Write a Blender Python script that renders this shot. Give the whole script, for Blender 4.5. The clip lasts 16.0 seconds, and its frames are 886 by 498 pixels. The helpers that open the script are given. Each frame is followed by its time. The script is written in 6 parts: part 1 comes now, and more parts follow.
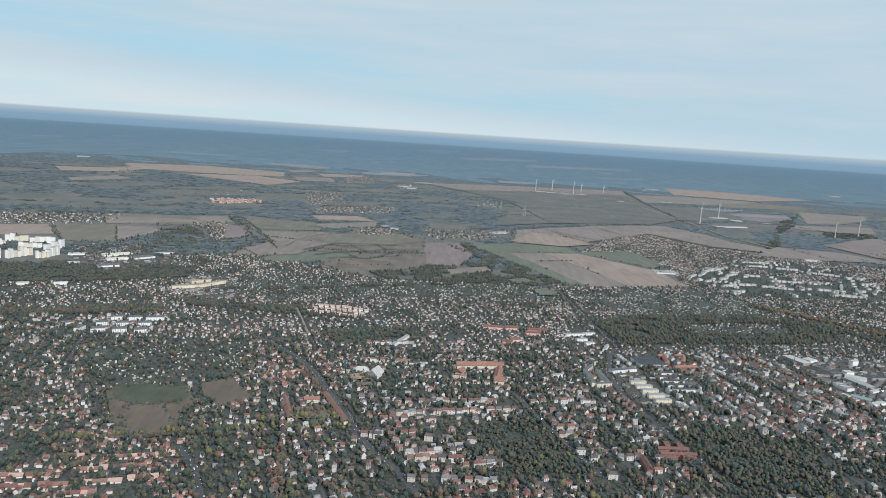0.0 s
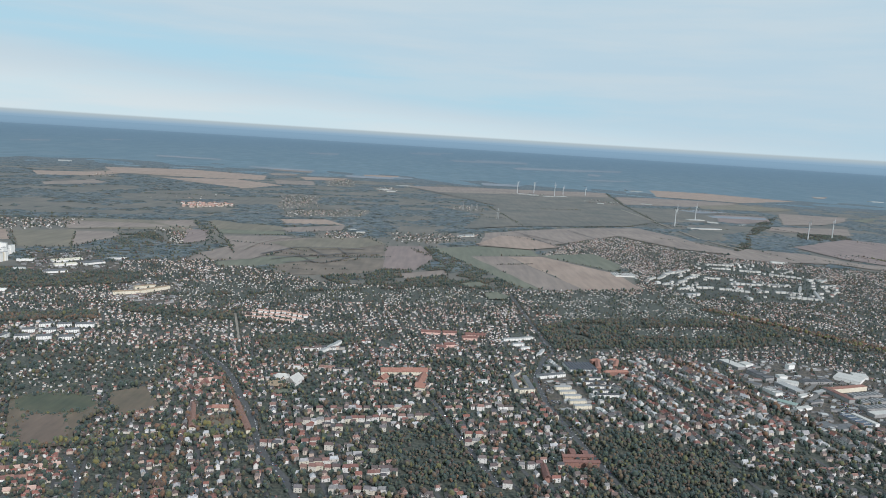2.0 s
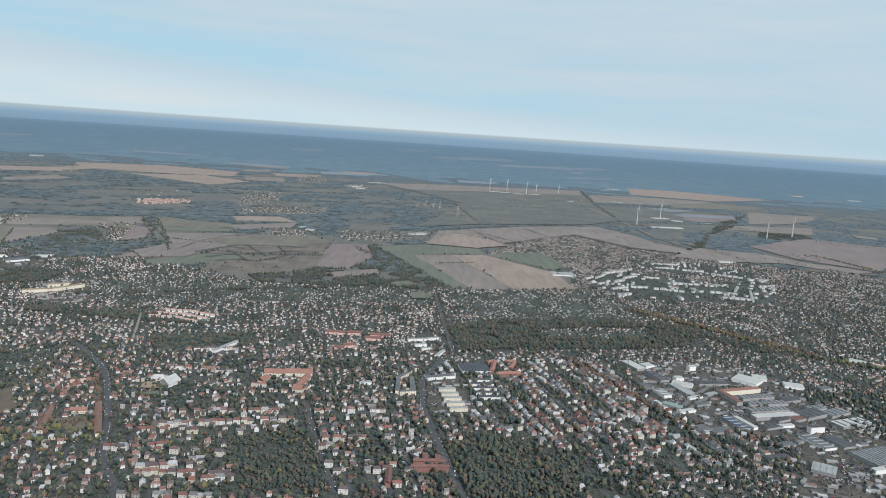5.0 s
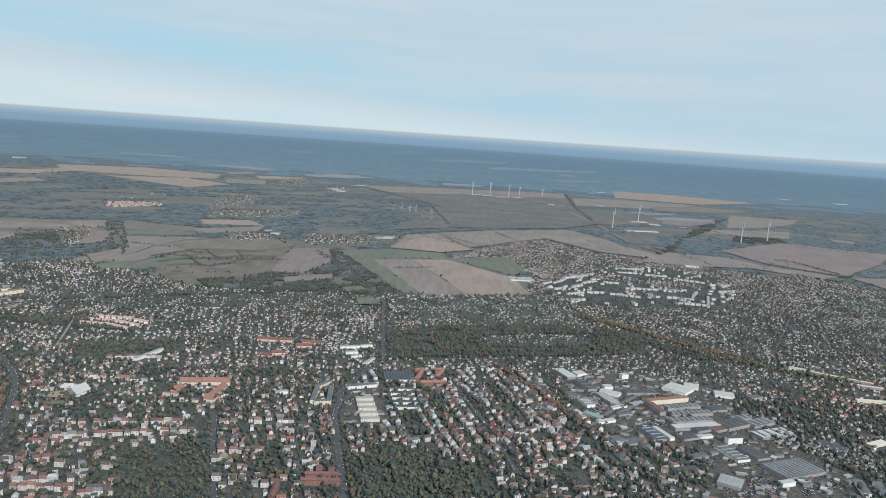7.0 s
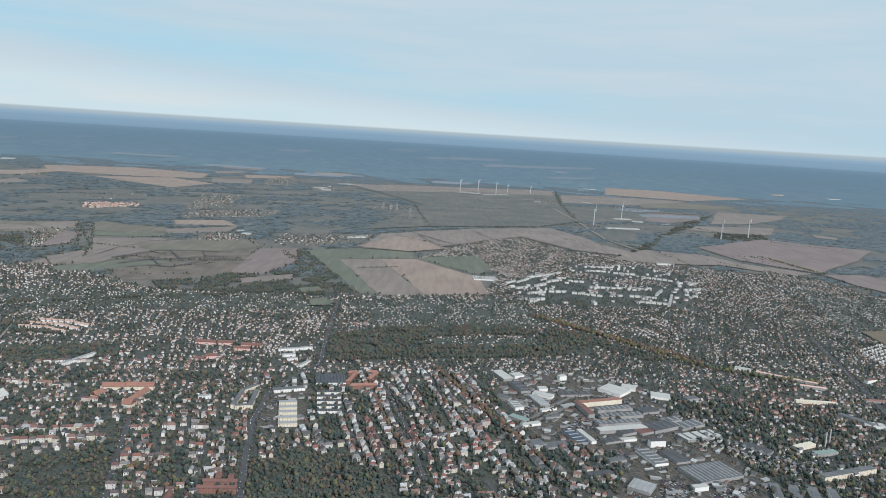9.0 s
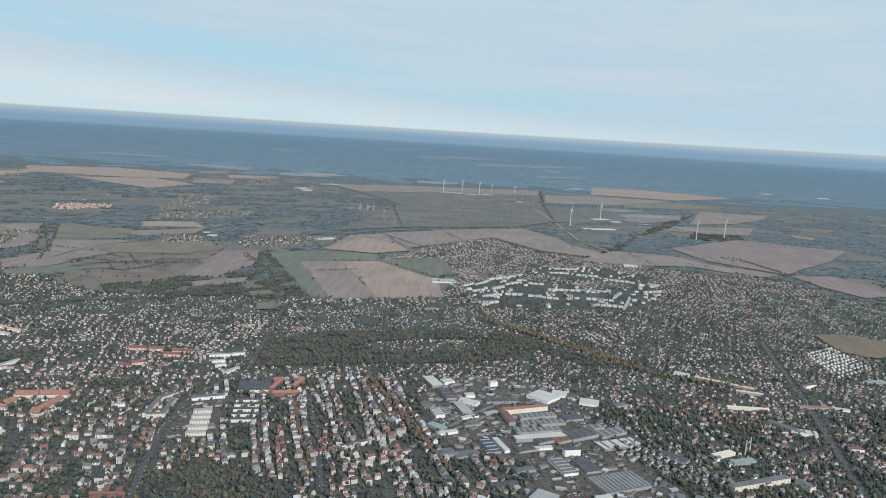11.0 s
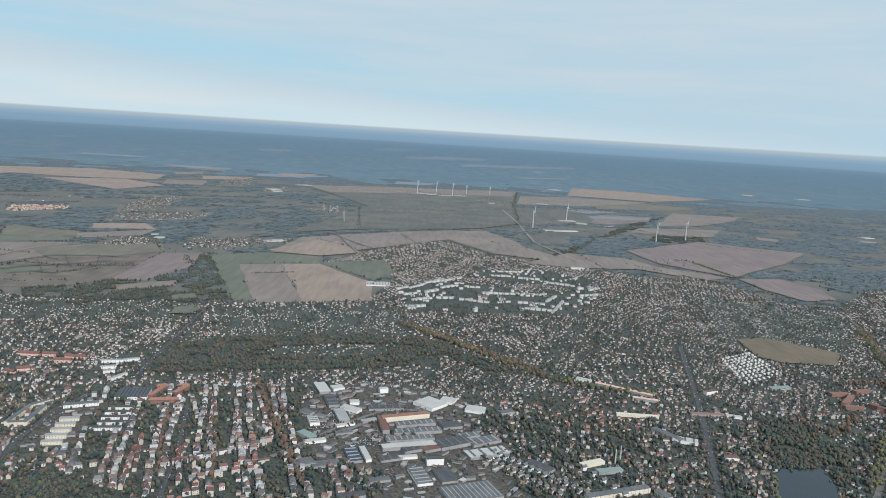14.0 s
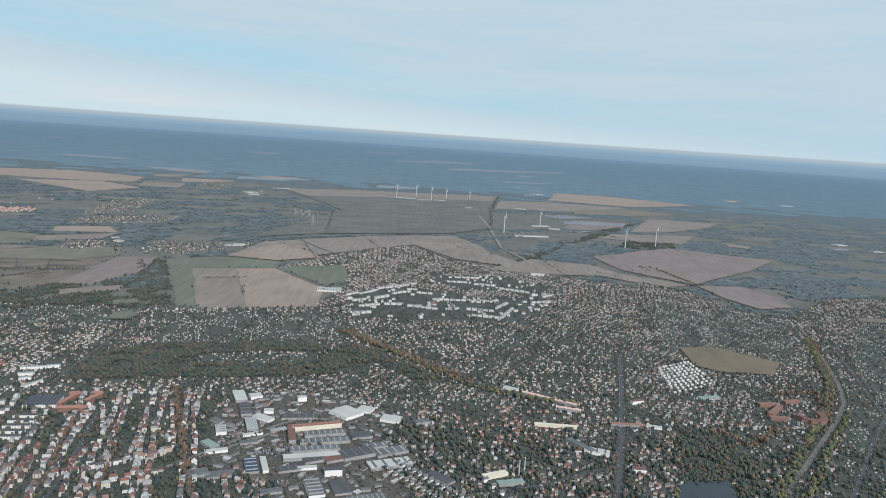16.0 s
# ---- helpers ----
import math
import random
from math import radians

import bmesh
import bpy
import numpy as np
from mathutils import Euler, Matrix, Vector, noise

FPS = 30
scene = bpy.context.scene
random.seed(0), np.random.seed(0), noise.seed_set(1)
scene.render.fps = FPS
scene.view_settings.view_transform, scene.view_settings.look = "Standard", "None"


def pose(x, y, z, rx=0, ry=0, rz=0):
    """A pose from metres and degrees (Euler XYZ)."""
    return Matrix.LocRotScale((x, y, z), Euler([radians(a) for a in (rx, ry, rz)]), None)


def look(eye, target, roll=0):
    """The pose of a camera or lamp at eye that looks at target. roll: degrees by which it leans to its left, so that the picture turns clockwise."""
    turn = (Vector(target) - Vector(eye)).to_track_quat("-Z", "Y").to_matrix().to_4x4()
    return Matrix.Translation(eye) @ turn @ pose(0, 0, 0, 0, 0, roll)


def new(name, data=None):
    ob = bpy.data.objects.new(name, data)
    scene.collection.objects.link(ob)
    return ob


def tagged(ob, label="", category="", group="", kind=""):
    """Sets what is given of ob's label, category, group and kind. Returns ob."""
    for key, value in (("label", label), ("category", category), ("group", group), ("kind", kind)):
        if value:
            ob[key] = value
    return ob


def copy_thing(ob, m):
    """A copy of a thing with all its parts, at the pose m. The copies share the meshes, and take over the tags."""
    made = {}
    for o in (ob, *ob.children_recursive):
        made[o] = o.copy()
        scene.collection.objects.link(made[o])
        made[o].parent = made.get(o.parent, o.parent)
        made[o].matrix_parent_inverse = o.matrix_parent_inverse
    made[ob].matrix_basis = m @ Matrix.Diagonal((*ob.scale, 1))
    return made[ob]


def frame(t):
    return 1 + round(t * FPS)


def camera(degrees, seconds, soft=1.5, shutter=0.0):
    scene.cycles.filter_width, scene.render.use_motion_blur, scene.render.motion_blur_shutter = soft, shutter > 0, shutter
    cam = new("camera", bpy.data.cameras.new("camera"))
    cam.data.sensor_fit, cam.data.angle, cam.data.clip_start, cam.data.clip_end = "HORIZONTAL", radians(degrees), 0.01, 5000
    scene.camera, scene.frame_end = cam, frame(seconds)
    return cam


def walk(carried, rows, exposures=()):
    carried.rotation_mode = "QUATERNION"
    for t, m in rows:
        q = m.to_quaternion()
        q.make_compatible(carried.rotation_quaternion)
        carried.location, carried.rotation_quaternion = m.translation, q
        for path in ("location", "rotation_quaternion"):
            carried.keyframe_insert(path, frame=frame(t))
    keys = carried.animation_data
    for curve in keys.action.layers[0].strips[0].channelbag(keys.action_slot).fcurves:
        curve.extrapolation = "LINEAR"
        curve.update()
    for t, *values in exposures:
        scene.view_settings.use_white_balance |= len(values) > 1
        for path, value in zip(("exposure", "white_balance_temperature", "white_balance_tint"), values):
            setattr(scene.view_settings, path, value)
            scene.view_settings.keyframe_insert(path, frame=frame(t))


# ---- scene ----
# The place is a city edge seen from an aeroplane, built at one tenth of its size
# (1 unit = 10 m): x along the flight, y away from it, z up.
SUN_FROM = Vector((0.42, -0.78, 0.56)).normalized()   # towards the sun
EXPOSURE = 0.0
cam = camera(62.6, 16.0, soft=0.95)
PATH = [
    (0, (0.03, 0.272, 41.247), (0.033, 2.25, 40.948), 3.7),
    (0.5, (3.304, 0.694, 41.554), (3.314, 2.671, 41.256), 3.6),
    (1, (6.539, 1.045, 41.845), (6.549, 3.023, 41.551), 3.5),
    (1.5, (9.771, 1.456, 42.101), (9.785, 3.435, 41.808), 3.5),
    (2, (13.085, 1.702, 42.335), (13.098, 3.681, 42.043), 3.5),
    (2.5, (16.372, 2.034, 42.568), (16.381, 4.012, 42.275), 3.5),
    (3, (19.56, 2.521, 42.744), (19.568, 4.499, 42.448), 3.4),
    (3.5, (22.819, 2.992, 43.126), (22.835, 4.97, 42.831), 3.4),
    (4, (26.175, 3.128, 43.51), (26.2, 5.106, 43.212), 3.5),
    (4.2, (27.424, 3.038, 43.526), (27.45, 5.015, 43.227), 3.6),
    (6.3, (41.338, 4.79, 44.894), (41.371, 6.767, 44.594), 3.9),
    (6.5, (42.83, 5.011, 44.995), (42.862, 6.989, 44.697), 3.9),
    (7, (46.305, 5.265, 45.418), (46.341, 7.243, 45.124), 3.9),
    (7.5, (49.59, 5.624, 45.842), (49.624, 7.602, 45.548), 3.9),
    (8, (52.937, 6.083, 46.073), (52.974, 8.06, 45.776), 3.9),
    (8.5, (56.415, 6.414, 46.485), (56.449, 8.39, 46.184), 3.7),
    (9, (59.922, 6.81, 46.814), (59.95, 8.787, 46.512), 3.5),
    (9.2, (61.306, 6.902, 46.894), (61.336, 8.879, 46.592), 3.5),
    (11.3, (75.801, 8.853, 48.551), (75.832, 10.829, 48.246), 3.4),
    (11.5, (77.186, 8.865, 48.488), (77.22, 10.841, 48.183), 3.3),
    (12, (80.655, 9.225, 48.863), (80.688, 11.202, 48.559), 3.4),
    (12.5, (84.106, 9.591, 49.311), (84.14, 11.567, 49.006), 3.4),
    (13, (87.708, 9.831, 49.616), (87.741, 11.807, 49.31), 3.4),
    (13.5, (91.306, 10.064, 50.118), (91.337, 12.041, 49.812), 3.4),
    (14, (94.857, 10.359, 50.4), (94.894, 12.336, 50.096), 3.5),
    (14.5, (98.449, 10.56, 50.718), (98.486, 12.536, 50.412), 3.6),
    (15, (102.033, 10.899, 50.954), (102.071, 12.875, 50.648), 3.6),
    (15.5, (105.858, 11.216, 51.481), (105.9, 13.193, 51.177), 3.8),
    (16, (109.48, 11.447, 51.995), (109.529, 13.425, 51.701), 3.9),
]
walk(cam, [(t, look(eye, target, roll)) for t, eye, target, roll in PATH], [(0.0, EXPOSURE, 6130.0, 13.0), (16.0, EXPOSURE, 6130.0, 13.0)])


# ---------------------------------------------------------------- world and sun
def make_world():
    w = bpy.data.worlds.new("sky")
    scene.world = w
    w.use_nodes = True
    nt = w.node_tree
    nt.nodes.clear()
    N, L = nt.nodes.new, nt.links.new
    tc = N("ShaderNodeTexCoord")
    sep = N("ShaderNodeSeparateXYZ")
    L(tc.outputs["Generated"], sep.inputs[0])
    mx = N("ShaderNodeMath")
    mx.operation = "MAXIMUM"
    mx.inputs[1].default_value = 0.06
    L(sep.outputs["Z"], mx.inputs[0])
    comb = N("ShaderNodeCombineXYZ")
    L(sep.outputs["X"], comb.inputs["X"])
    L(sep.outputs["Y"], comb.inputs["Y"])
    L(mx.outputs[0], comb.inputs["Z"])
    sky = N("ShaderNodeTexSky")
    sky.sky_type = "NISHITA"
    sky.sun_disc = False
    sky.sun_elevation = math.asin(SUN_FROM.z)
    sky.sun_rotation = math.atan2(SUN_FROM.x, SUN_FROM.y)
    sky.altitude = 400
    sky.air_density, sky.dust_density, sky.ozone_density = 1.0, 0.3, 0.8
    L(comb.outputs[0], sky.inputs["Vector"])
    dim = N("ShaderNodeVectorMath")
    dim.operation = "SCALE"
    dim.inputs["Scale"].default_value = 0.085
    L(sky.outputs[0], dim.inputs[0])
    # a veil of thin high cloud in long streaks, with one slanting strip of clearer sky
    def ramp(source, a, b, lo, hi):
        n = N("ShaderNodeMapRange")
        n.interpolation_type = "SMOOTHSTEP"
        for key, value in (("From Min", a), ("From Max", b), ("To Min", lo), ("To Max", hi)):
            n.inputs[key].default_value = value
        L(source, n.inputs[0])
        return n.outputs[0]

    def maths(kind, a, b):
        n = N("ShaderNodeMath")
        n.operation = kind
        for k, v in enumerate((a, b)):
            if isinstance(v, float):
                n.inputs[k].default_value = v
            else:
                L(v, n.inputs[k])
        return n.outputs[0]

    def blend(fac, a, b):
        n = N("ShaderNodeMix")
        n.data_type = "RGBA"
        for k, v in ((0, fac), (6, a), (7, b)):
            if isinstance(v, (tuple, float)):
                n.inputs[k].default_value = v
            else:
                L(v, n.inputs[k])
        return n.outputs[2]

    mp = N("ShaderNodeMapping")
    mp.inputs["Scale"].default_value = (1.6, 1.6, 16.0)
    mp.inputs["Rotation"].default_value = (0.0, 0.07, 0.3)
    mp.inputs["Location"].default_value = (0.9, 0.4, 0.0)
    L(tc.outputs["Generated"], mp.inputs[0])
    no = N("ShaderNodeTexNoise")
    no.inputs["Scale"].default_value = 2.2
    no.inputs["Detail"].default_value = 6
    no.inputs["Roughness"].default_value = 0.55
    L(mp.outputs[0], no.inputs["Vector"])
    wisp = ramp(no.outputs["Fac"], 0.32, 0.68, 0.0, 1.0)
    slant = maths("ADD", sep.outputs["Z"], maths("MULTIPLY", sep.outputs["X"], 0.085))
    slant = maths("ADD", slant, maths("MULTIPLY", no.outputs["Fac"], 0.03))
    strip = maths("MULTIPLY", ramp(slant, 0.045, 0.075, 0.0, 1.0), ramp(slant, 0.080, 0.135, 1.0, 0.0))
    strip = maths("MULTIPLY", strip, ramp(sep.outputs["X"], 0.06, 0.30, 1.0, 0.25))
    veil = blend(0.93, dim.outputs[0], (0.425, 0.660, 0.745, 1))          # the clear strip
    cloud = blend(wisp, (0.500, 0.645, 0.700, 1), (0.560, 0.668, 0.695, 1))
    high = blend(maths("MULTIPLY", strip, maths("SUBTRACT", 0.88, maths("MULTIPLY", wisp, 0.5))), cloud, veil)
    lean = maths("ADD", sep.outputs["Z"], maths("ADD", maths("MULTIPLY", sep.outputs["X"], 0.06), maths("MULTIPLY", wisp, 0.014)))
    low = maths("MULTIPLY", ramp(lean, 0.012, 0.062, 1.0, 0.0), 0.9)
    air = blend(low, high, blend(wisp, (0.615, 0.755, 0.765, 1), (0.690, 0.762, 0.744, 1)))
    rim = N("ShaderNodeValToRGB")           # haze on the last land under the skyline, painted into the sky colours
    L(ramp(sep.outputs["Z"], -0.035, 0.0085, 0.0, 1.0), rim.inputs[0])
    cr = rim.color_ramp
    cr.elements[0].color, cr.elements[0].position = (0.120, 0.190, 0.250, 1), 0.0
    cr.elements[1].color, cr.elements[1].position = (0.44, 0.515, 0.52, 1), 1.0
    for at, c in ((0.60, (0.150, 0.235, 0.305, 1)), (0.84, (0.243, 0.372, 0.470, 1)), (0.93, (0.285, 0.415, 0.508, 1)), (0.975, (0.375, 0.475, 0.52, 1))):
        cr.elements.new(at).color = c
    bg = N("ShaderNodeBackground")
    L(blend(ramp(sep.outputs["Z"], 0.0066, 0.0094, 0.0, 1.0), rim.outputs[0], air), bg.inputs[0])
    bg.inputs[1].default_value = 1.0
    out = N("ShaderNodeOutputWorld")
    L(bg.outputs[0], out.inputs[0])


make_world()
sun_data = bpy.data.lights.new("sun", "SUN")
sun_data.energy, sun_data.angle, sun_data.color = 3.4, radians(0.6), (1.0, 0.96, 0.90)
sun = new("sun", sun_data)
sun.matrix_world = look(SUN_FROM * 300, (0, 0, 0))


# ---------------------------------------------------------------- materials
def srf(name, base, pick="none", scale=1.0, spread=0.25, rough=0.8, spec=0.25, tint=(1, 1, 1), fine=0.0, bump=0.0, sheen=0.0, coords="Object"):
    """base: colours of a ramp, picked by a random number (each object, or each island of a joined mesh) or by large noise;
    a second, finer noise varies the brightness."""
    m = bpy.data.materials.new(name)
    m.use_nodes = True
    nt = m.node_tree
    N, L = nt.nodes.new, nt.links.new
    p = nt.nodes["Principled BSDF"]
    p.inputs["Roughness"].default_value = rough
    p.inputs["Specular IOR Level"].default_value = spec
    p.inputs["Specular Tint"].default_value = (*tint, 1)
    # a blue-tinted sheen imitates haze on surfaces seen at a low angle
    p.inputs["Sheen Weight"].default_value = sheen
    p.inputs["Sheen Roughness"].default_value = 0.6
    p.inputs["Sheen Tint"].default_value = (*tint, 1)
    tc = N("ShaderNodeTexCoord")
    rp = N("ShaderNodeValToRGB")
    cr = rp.color_ramp
    while len(cr.elements) < len(base):
        cr.elements.new(0.5)
    for i, c in enumerate(base):
        cr.elements[i].position = (i + (0.0 if pick == "none" else 0.0)) / max(1, len(base) - (1 if pick == "none" else 0))
        cr.elements[i].color = (*c, 1)
    if pick == "object":
        cr.interpolation = "CONSTANT"
        L(N("ShaderNodeObjectInfo").outputs["Random"], rp.inputs[0])
    elif pick == "island":
        cr.interpolation = "CONSTANT"
        L(N("ShaderNodeNewGeometry").outputs["Random Per Island"], rp.inputs[0])
    else:
        n1 = N("ShaderNodeTexNoise")
        n1.inputs["Scale"].default_value = scale
        n1.inputs["Detail"].default_value = 6
        n1.inputs["Roughness"].default_value = 0.6
        L(tc.outputs[coords], n1.inputs["Vector"])
        mr = N("ShaderNodeMapRange")
        mr.inputs["From Min"].default_value, mr.inputs["From Max"].default_value = 0.3, 0.7
        L(n1.outputs["Fac"], mr.inputs[0])
        L(mr.outputs[0], rp.inputs[0])
    n2 = N("ShaderNodeTexNoise")
    n2.inputs["Scale"].default_value = fine or scale * 7
    n2.inputs["Detail"].default_value = 4
    L(tc.outputs[coords], n2.inputs["Vector"])
    mr2 = N("ShaderNodeMapRange")
    mr2.inputs["From Min"].default_value, mr2.inputs["From Max"].default_value = 0.3, 0.7
    mr2.inputs["To Min"].default_value, mr2.inputs["To Max"].default_value = 1 - spread, 1 + spread
    L(n2.outputs["Fac"], mr2.inputs[0])
    mul = N("ShaderNodeVectorMath")
    mul.operation = "SCALE"
    L(rp.outputs[0], mul.inputs[0])
    L(mr2.outputs[0], mul.inputs["Scale"])
    L(mul.outputs[0], p.inputs["Base Color"])
    if bump:
        b = N("ShaderNodeBump")
        b.inputs["Strength"].default_value = bump
        b.inputs["Distance"].default_value = 0.3
        L(n2.outputs["Fac"], b.inputs["Height"])
        L(b.outputs[0], p.inputs["Normal"])
    return m


# rough finishes whose blue sheen stands in for hazy air
DULL_HAZED = dict(rough=0.75, spec=0.25, sheen=0.105, tint=(0.60, 0.80, 1.0))
LEAFY_HAZED = dict(rough=0.75, spec=0.2, sheen=0.122, tint=(0.56, 0.77, 1.0))
# a weaker haze sheen lies over the town ground
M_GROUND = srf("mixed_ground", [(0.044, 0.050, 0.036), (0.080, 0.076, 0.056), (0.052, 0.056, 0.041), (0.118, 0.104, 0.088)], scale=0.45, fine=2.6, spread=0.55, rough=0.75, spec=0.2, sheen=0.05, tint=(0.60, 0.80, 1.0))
# bluish base colours and a blue sheen put distance haze into the far woods
M_WOOD = srf("hazed_far_woodland", [(0.010, 0.022, 0.028), (0.022, 0.037, 0.043), (0.048, 0.058, 0.060), (0.014, 0.028, 0.034), (0.060, 0.064, 0.062), (0.018, 0.032, 0.038)], scale=0.014, fine=0.07, spread=0.5, rough=0.55, spec=0.35, tint=(0.47, 0.77, 1.0), sheen=0.185)
# own green and olive crown colours, under a blue haze sheen
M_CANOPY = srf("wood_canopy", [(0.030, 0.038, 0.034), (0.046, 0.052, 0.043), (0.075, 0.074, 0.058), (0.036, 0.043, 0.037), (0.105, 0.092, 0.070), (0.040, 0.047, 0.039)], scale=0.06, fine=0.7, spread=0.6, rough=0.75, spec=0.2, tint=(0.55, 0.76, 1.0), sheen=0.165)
M_UNDER = srf("wood_understorey", [(0.046, 0.054, 0.041), (0.070, 0.070, 0.047), (0.056, 0.062, 0.046), (0.092, 0.076, 0.048)], scale=0.5, fine=3.0, spread=0.5, **LEAFY_HAZED)


def drawn_out(m, depth):
    """Stretches a material's pattern away from the flight line."""
    nt = m.node_tree
    mp = nt.nodes.new("ShaderNodeMapping")
    mp.inputs["Scale"].default_value = (1.0, depth, 1.0)
    nt.links.new(next(n for n in nt.nodes if n.type == "TEX_COORD").outputs["Object"], mp.inputs["Vector"])
    for n in nt.nodes:
        if n.type == "TEX_NOISE":
            nt.links.new(mp.outputs[0], n.inputs["Vector"])


drawn_out(M_WOOD, 0.35)


def field_mat(name, a, b, scale=0.05, fine=0.5, sheen=0.05):
    # the tinted sheen veils the fields in blue, as haze would
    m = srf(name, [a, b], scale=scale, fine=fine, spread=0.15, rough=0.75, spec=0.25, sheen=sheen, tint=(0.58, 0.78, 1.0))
    nt = m.node_tree
    mp = nt.nodes.new("ShaderNodeMapping")         # drawn out along the working direction
    mp.inputs["Scale"].default_value = (1.0, 0.14, 1.0)
    mp.inputs["Rotation"].default_value = (0.0, 0.0, 0.9 + scale * 7)
    tc = next(n for n in nt.nodes if n.type == "TEX_COORD")
    nt.links.new(tc.outputs["Object"], mp.inputs["Vector"])
    for n in nt.nodes:
        if n.type == "TEX_NOISE" and n.inputs["Scale"].default_value > scale * 1.01:
            nt.links.new(mp.outputs[0], n.inputs["Vector"])
    return m


M_TAN = field_mat("stubble", (0.244, 0.175, 0.133), (0.302, 0.223, 0.172))
M_TAN2 = field_mat("dry_stubble", (0.178, 0.138, 0.112), (0.242, 0.190, 0.155))
M_BROWN = field_mat("ploughed_soil", (0.175, 0.128, 0.110), (0.225, 0.168, 0.146))
M_GREEN = field_mat("sown_field", (0.112, 0.112, 0.074), (0.152, 0.145, 0.098))
M_OLIVE = field_mat("fallow_meadow", (0.133, 0.112, 0.076), (0.185, 0.153, 0.106))
M_REED = field_mat("reed_meadow", (0.108, 0.084, 0.060), (0.19, 0.145, 0.105), 0.12)
M_DITCH = srf("overgrown_ditch", [(0.060, 0.045, 0.034), (0.085, 0.062, 0.045)], scale=0.4, spread=0.3, **DULL_HAZED)
M_ROUGH = field_mat("rough_grass", (0.096, 0.078, 0.048), (0.150, 0.106, 0.070), 0.2, 1.2)
M_DARKGRASS = field_mat("dark_grass", (0.056, 0.062, 0.034), (0.092, 0.086, 0.048), 0.25, 1.2)
M_EARTH = field_mat("bare_earth", (0.118, 0.082, 0.058), (0.158, 0.112, 0.080), 0.25, 1.2)
M_PLAIN = field_mat("sewage_farm_meadow", (0.078, 0.075, 0.059), (0.156, 0.129, 0.097), 0.045, 0.4, 0.06)
# pale clearings; the strongest field sheen here adds distance haze
M_CLEAR = field_mat("hazed_far_clearing", (0.140, 0.140, 0.142), (0.195, 0.188, 0.186), sheen=0.16)
M_ASPHALT = srf("asphalt", [(0.065, 0.066, 0.07), (0.10, 0.10, 0.10)], scale=0.8, spread=0.2, rough=0.7)
M_CONCRETE = srf("concrete_road", [(0.15, 0.145, 0.14), (0.20, 0.19, 0.18)], scale=0.8, spread=0.2)
M_TRACK = srf("dirt_track", [(0.21, 0.19, 0.165), (0.28, 0.25, 0.215)], scale=0.6, spread=0.2)
M_RAIL = srf("rail_gravel", [(0.125, 0.115, 0.104), (0.175, 0.16, 0.143)], scale=0.6, spread=0.2)
M_YARD = srf("paved_yard", [(0.052, 0.051, 0.052), (0.108, 0.098, 0.088), (0.062, 0.060, 0.058), (0.140, 0.116, 0.096), (0.046, 0.050, 0.038), (0.092, 0.089, 0.087)], scale=0.6, fine=2.6, spread=0.35)
M_SAND = srf("bare_sand", [(0.36, 0.27, 0.18), (0.28, 0.21, 0.15)], scale=0.5, spread=0.2)
M_WATER = srf("lake_water", [(0.02, 0.03, 0.04), (0.03, 0.04, 0.05)], scale=0.1, spread=0.1, rough=0.2, spec=0.25)

WALLS = [(0.60, 0.58, 0.55), (0.53, 0.50, 0.46), (0.55, 0.50, 0.42), (0.66, 0.64, 0.62), (0.42, 0.395, 0.365), (0.50, 0.43, 0.37), (0.66, 0.635, 0.605), (0.33, 0.31, 0.285), (0.46, 0.36, 0.305)]
ROOFS = [(0.216, 0.097, 0.078), (0.171, 0.087, 0.076), (0.117, 0.087, 0.082), (0.077, 0.075, 0.081), (0.135, 0.110, 0.107), (0.198, 0.120, 0.102), (0.288, 0.276, 0.281), (0.108, 0.087, 0.085), (0.068, 0.068, 0.076), (0.234, 0.138, 0.116), (0.126, 0.092, 0.085), (0.180, 0.175, 0.175), (0.378, 0.377, 0.388)]
LEAVES = [(0.046, 0.060, 0.046), (0.056, 0.070, 0.048), (0.045, 0.058, 0.050), (0.076, 0.082, 0.048), (0.040, 0.052, 0.042), (0.088, 0.082, 0.050), (0.054, 0.066, 0.048), (0.102, 0.090, 0.052), (0.046, 0.060, 0.045),
          (0.105, 0.076, 0.050), (0.060, 0.070, 0.050), (0.078, 0.072, 0.052), (0.112, 0.082, 0.050), (0.052, 0.064, 0.045), (0.112, 0.106, 0.048), (0.098, 0.070, 0.056)]
AUTUMN = [(0.076, 0.066, 0.045), (0.100, 0.074, 0.047), (0.070, 0.066, 0.046), (0.106, 0.072, 0.048), (0.086, 0.072, 0.048), (0.094, 0.066, 0.045), (0.074, 0.068, 0.046)]
M_WALL = srf("rendered_wall", WALLS, "island", fine=3, spread=0.1)
M_ROOF = srf("roof_tiles", ROOFS, "island", fine=4, spread=0.2, rough=0.7)
M_PALE = srf("pale_sheet_roof", [(0.45, 0.45, 0.44), (0.26, 0.26, 0.26), (0.16, 0.16, 0.165), (0.34, 0.33, 0.32), (0.14, 0.13, 0.125), (0.22, 0.12, 0.10), (0.10, 0.10, 0.105)], "island", fine=4, spread=0.15, rough=0.6)
M_WALL_O = srf("house_wall", WALLS, "object", fine=3, spread=0.12)
M_WALL_R = srf("town_house_front", [(0.568, 0.552, 0.521), (0.516, 0.484, 0.428), (0.602, 0.586, 0.563), (0.473, 0.442, 0.403), (0.550, 0.510, 0.420)], "object", fine=3, spread=0.1)
M_ROOF_O = srf("house_roof_tiles", ROOFS, "object", fine=6, spread=0.25, rough=0.7)
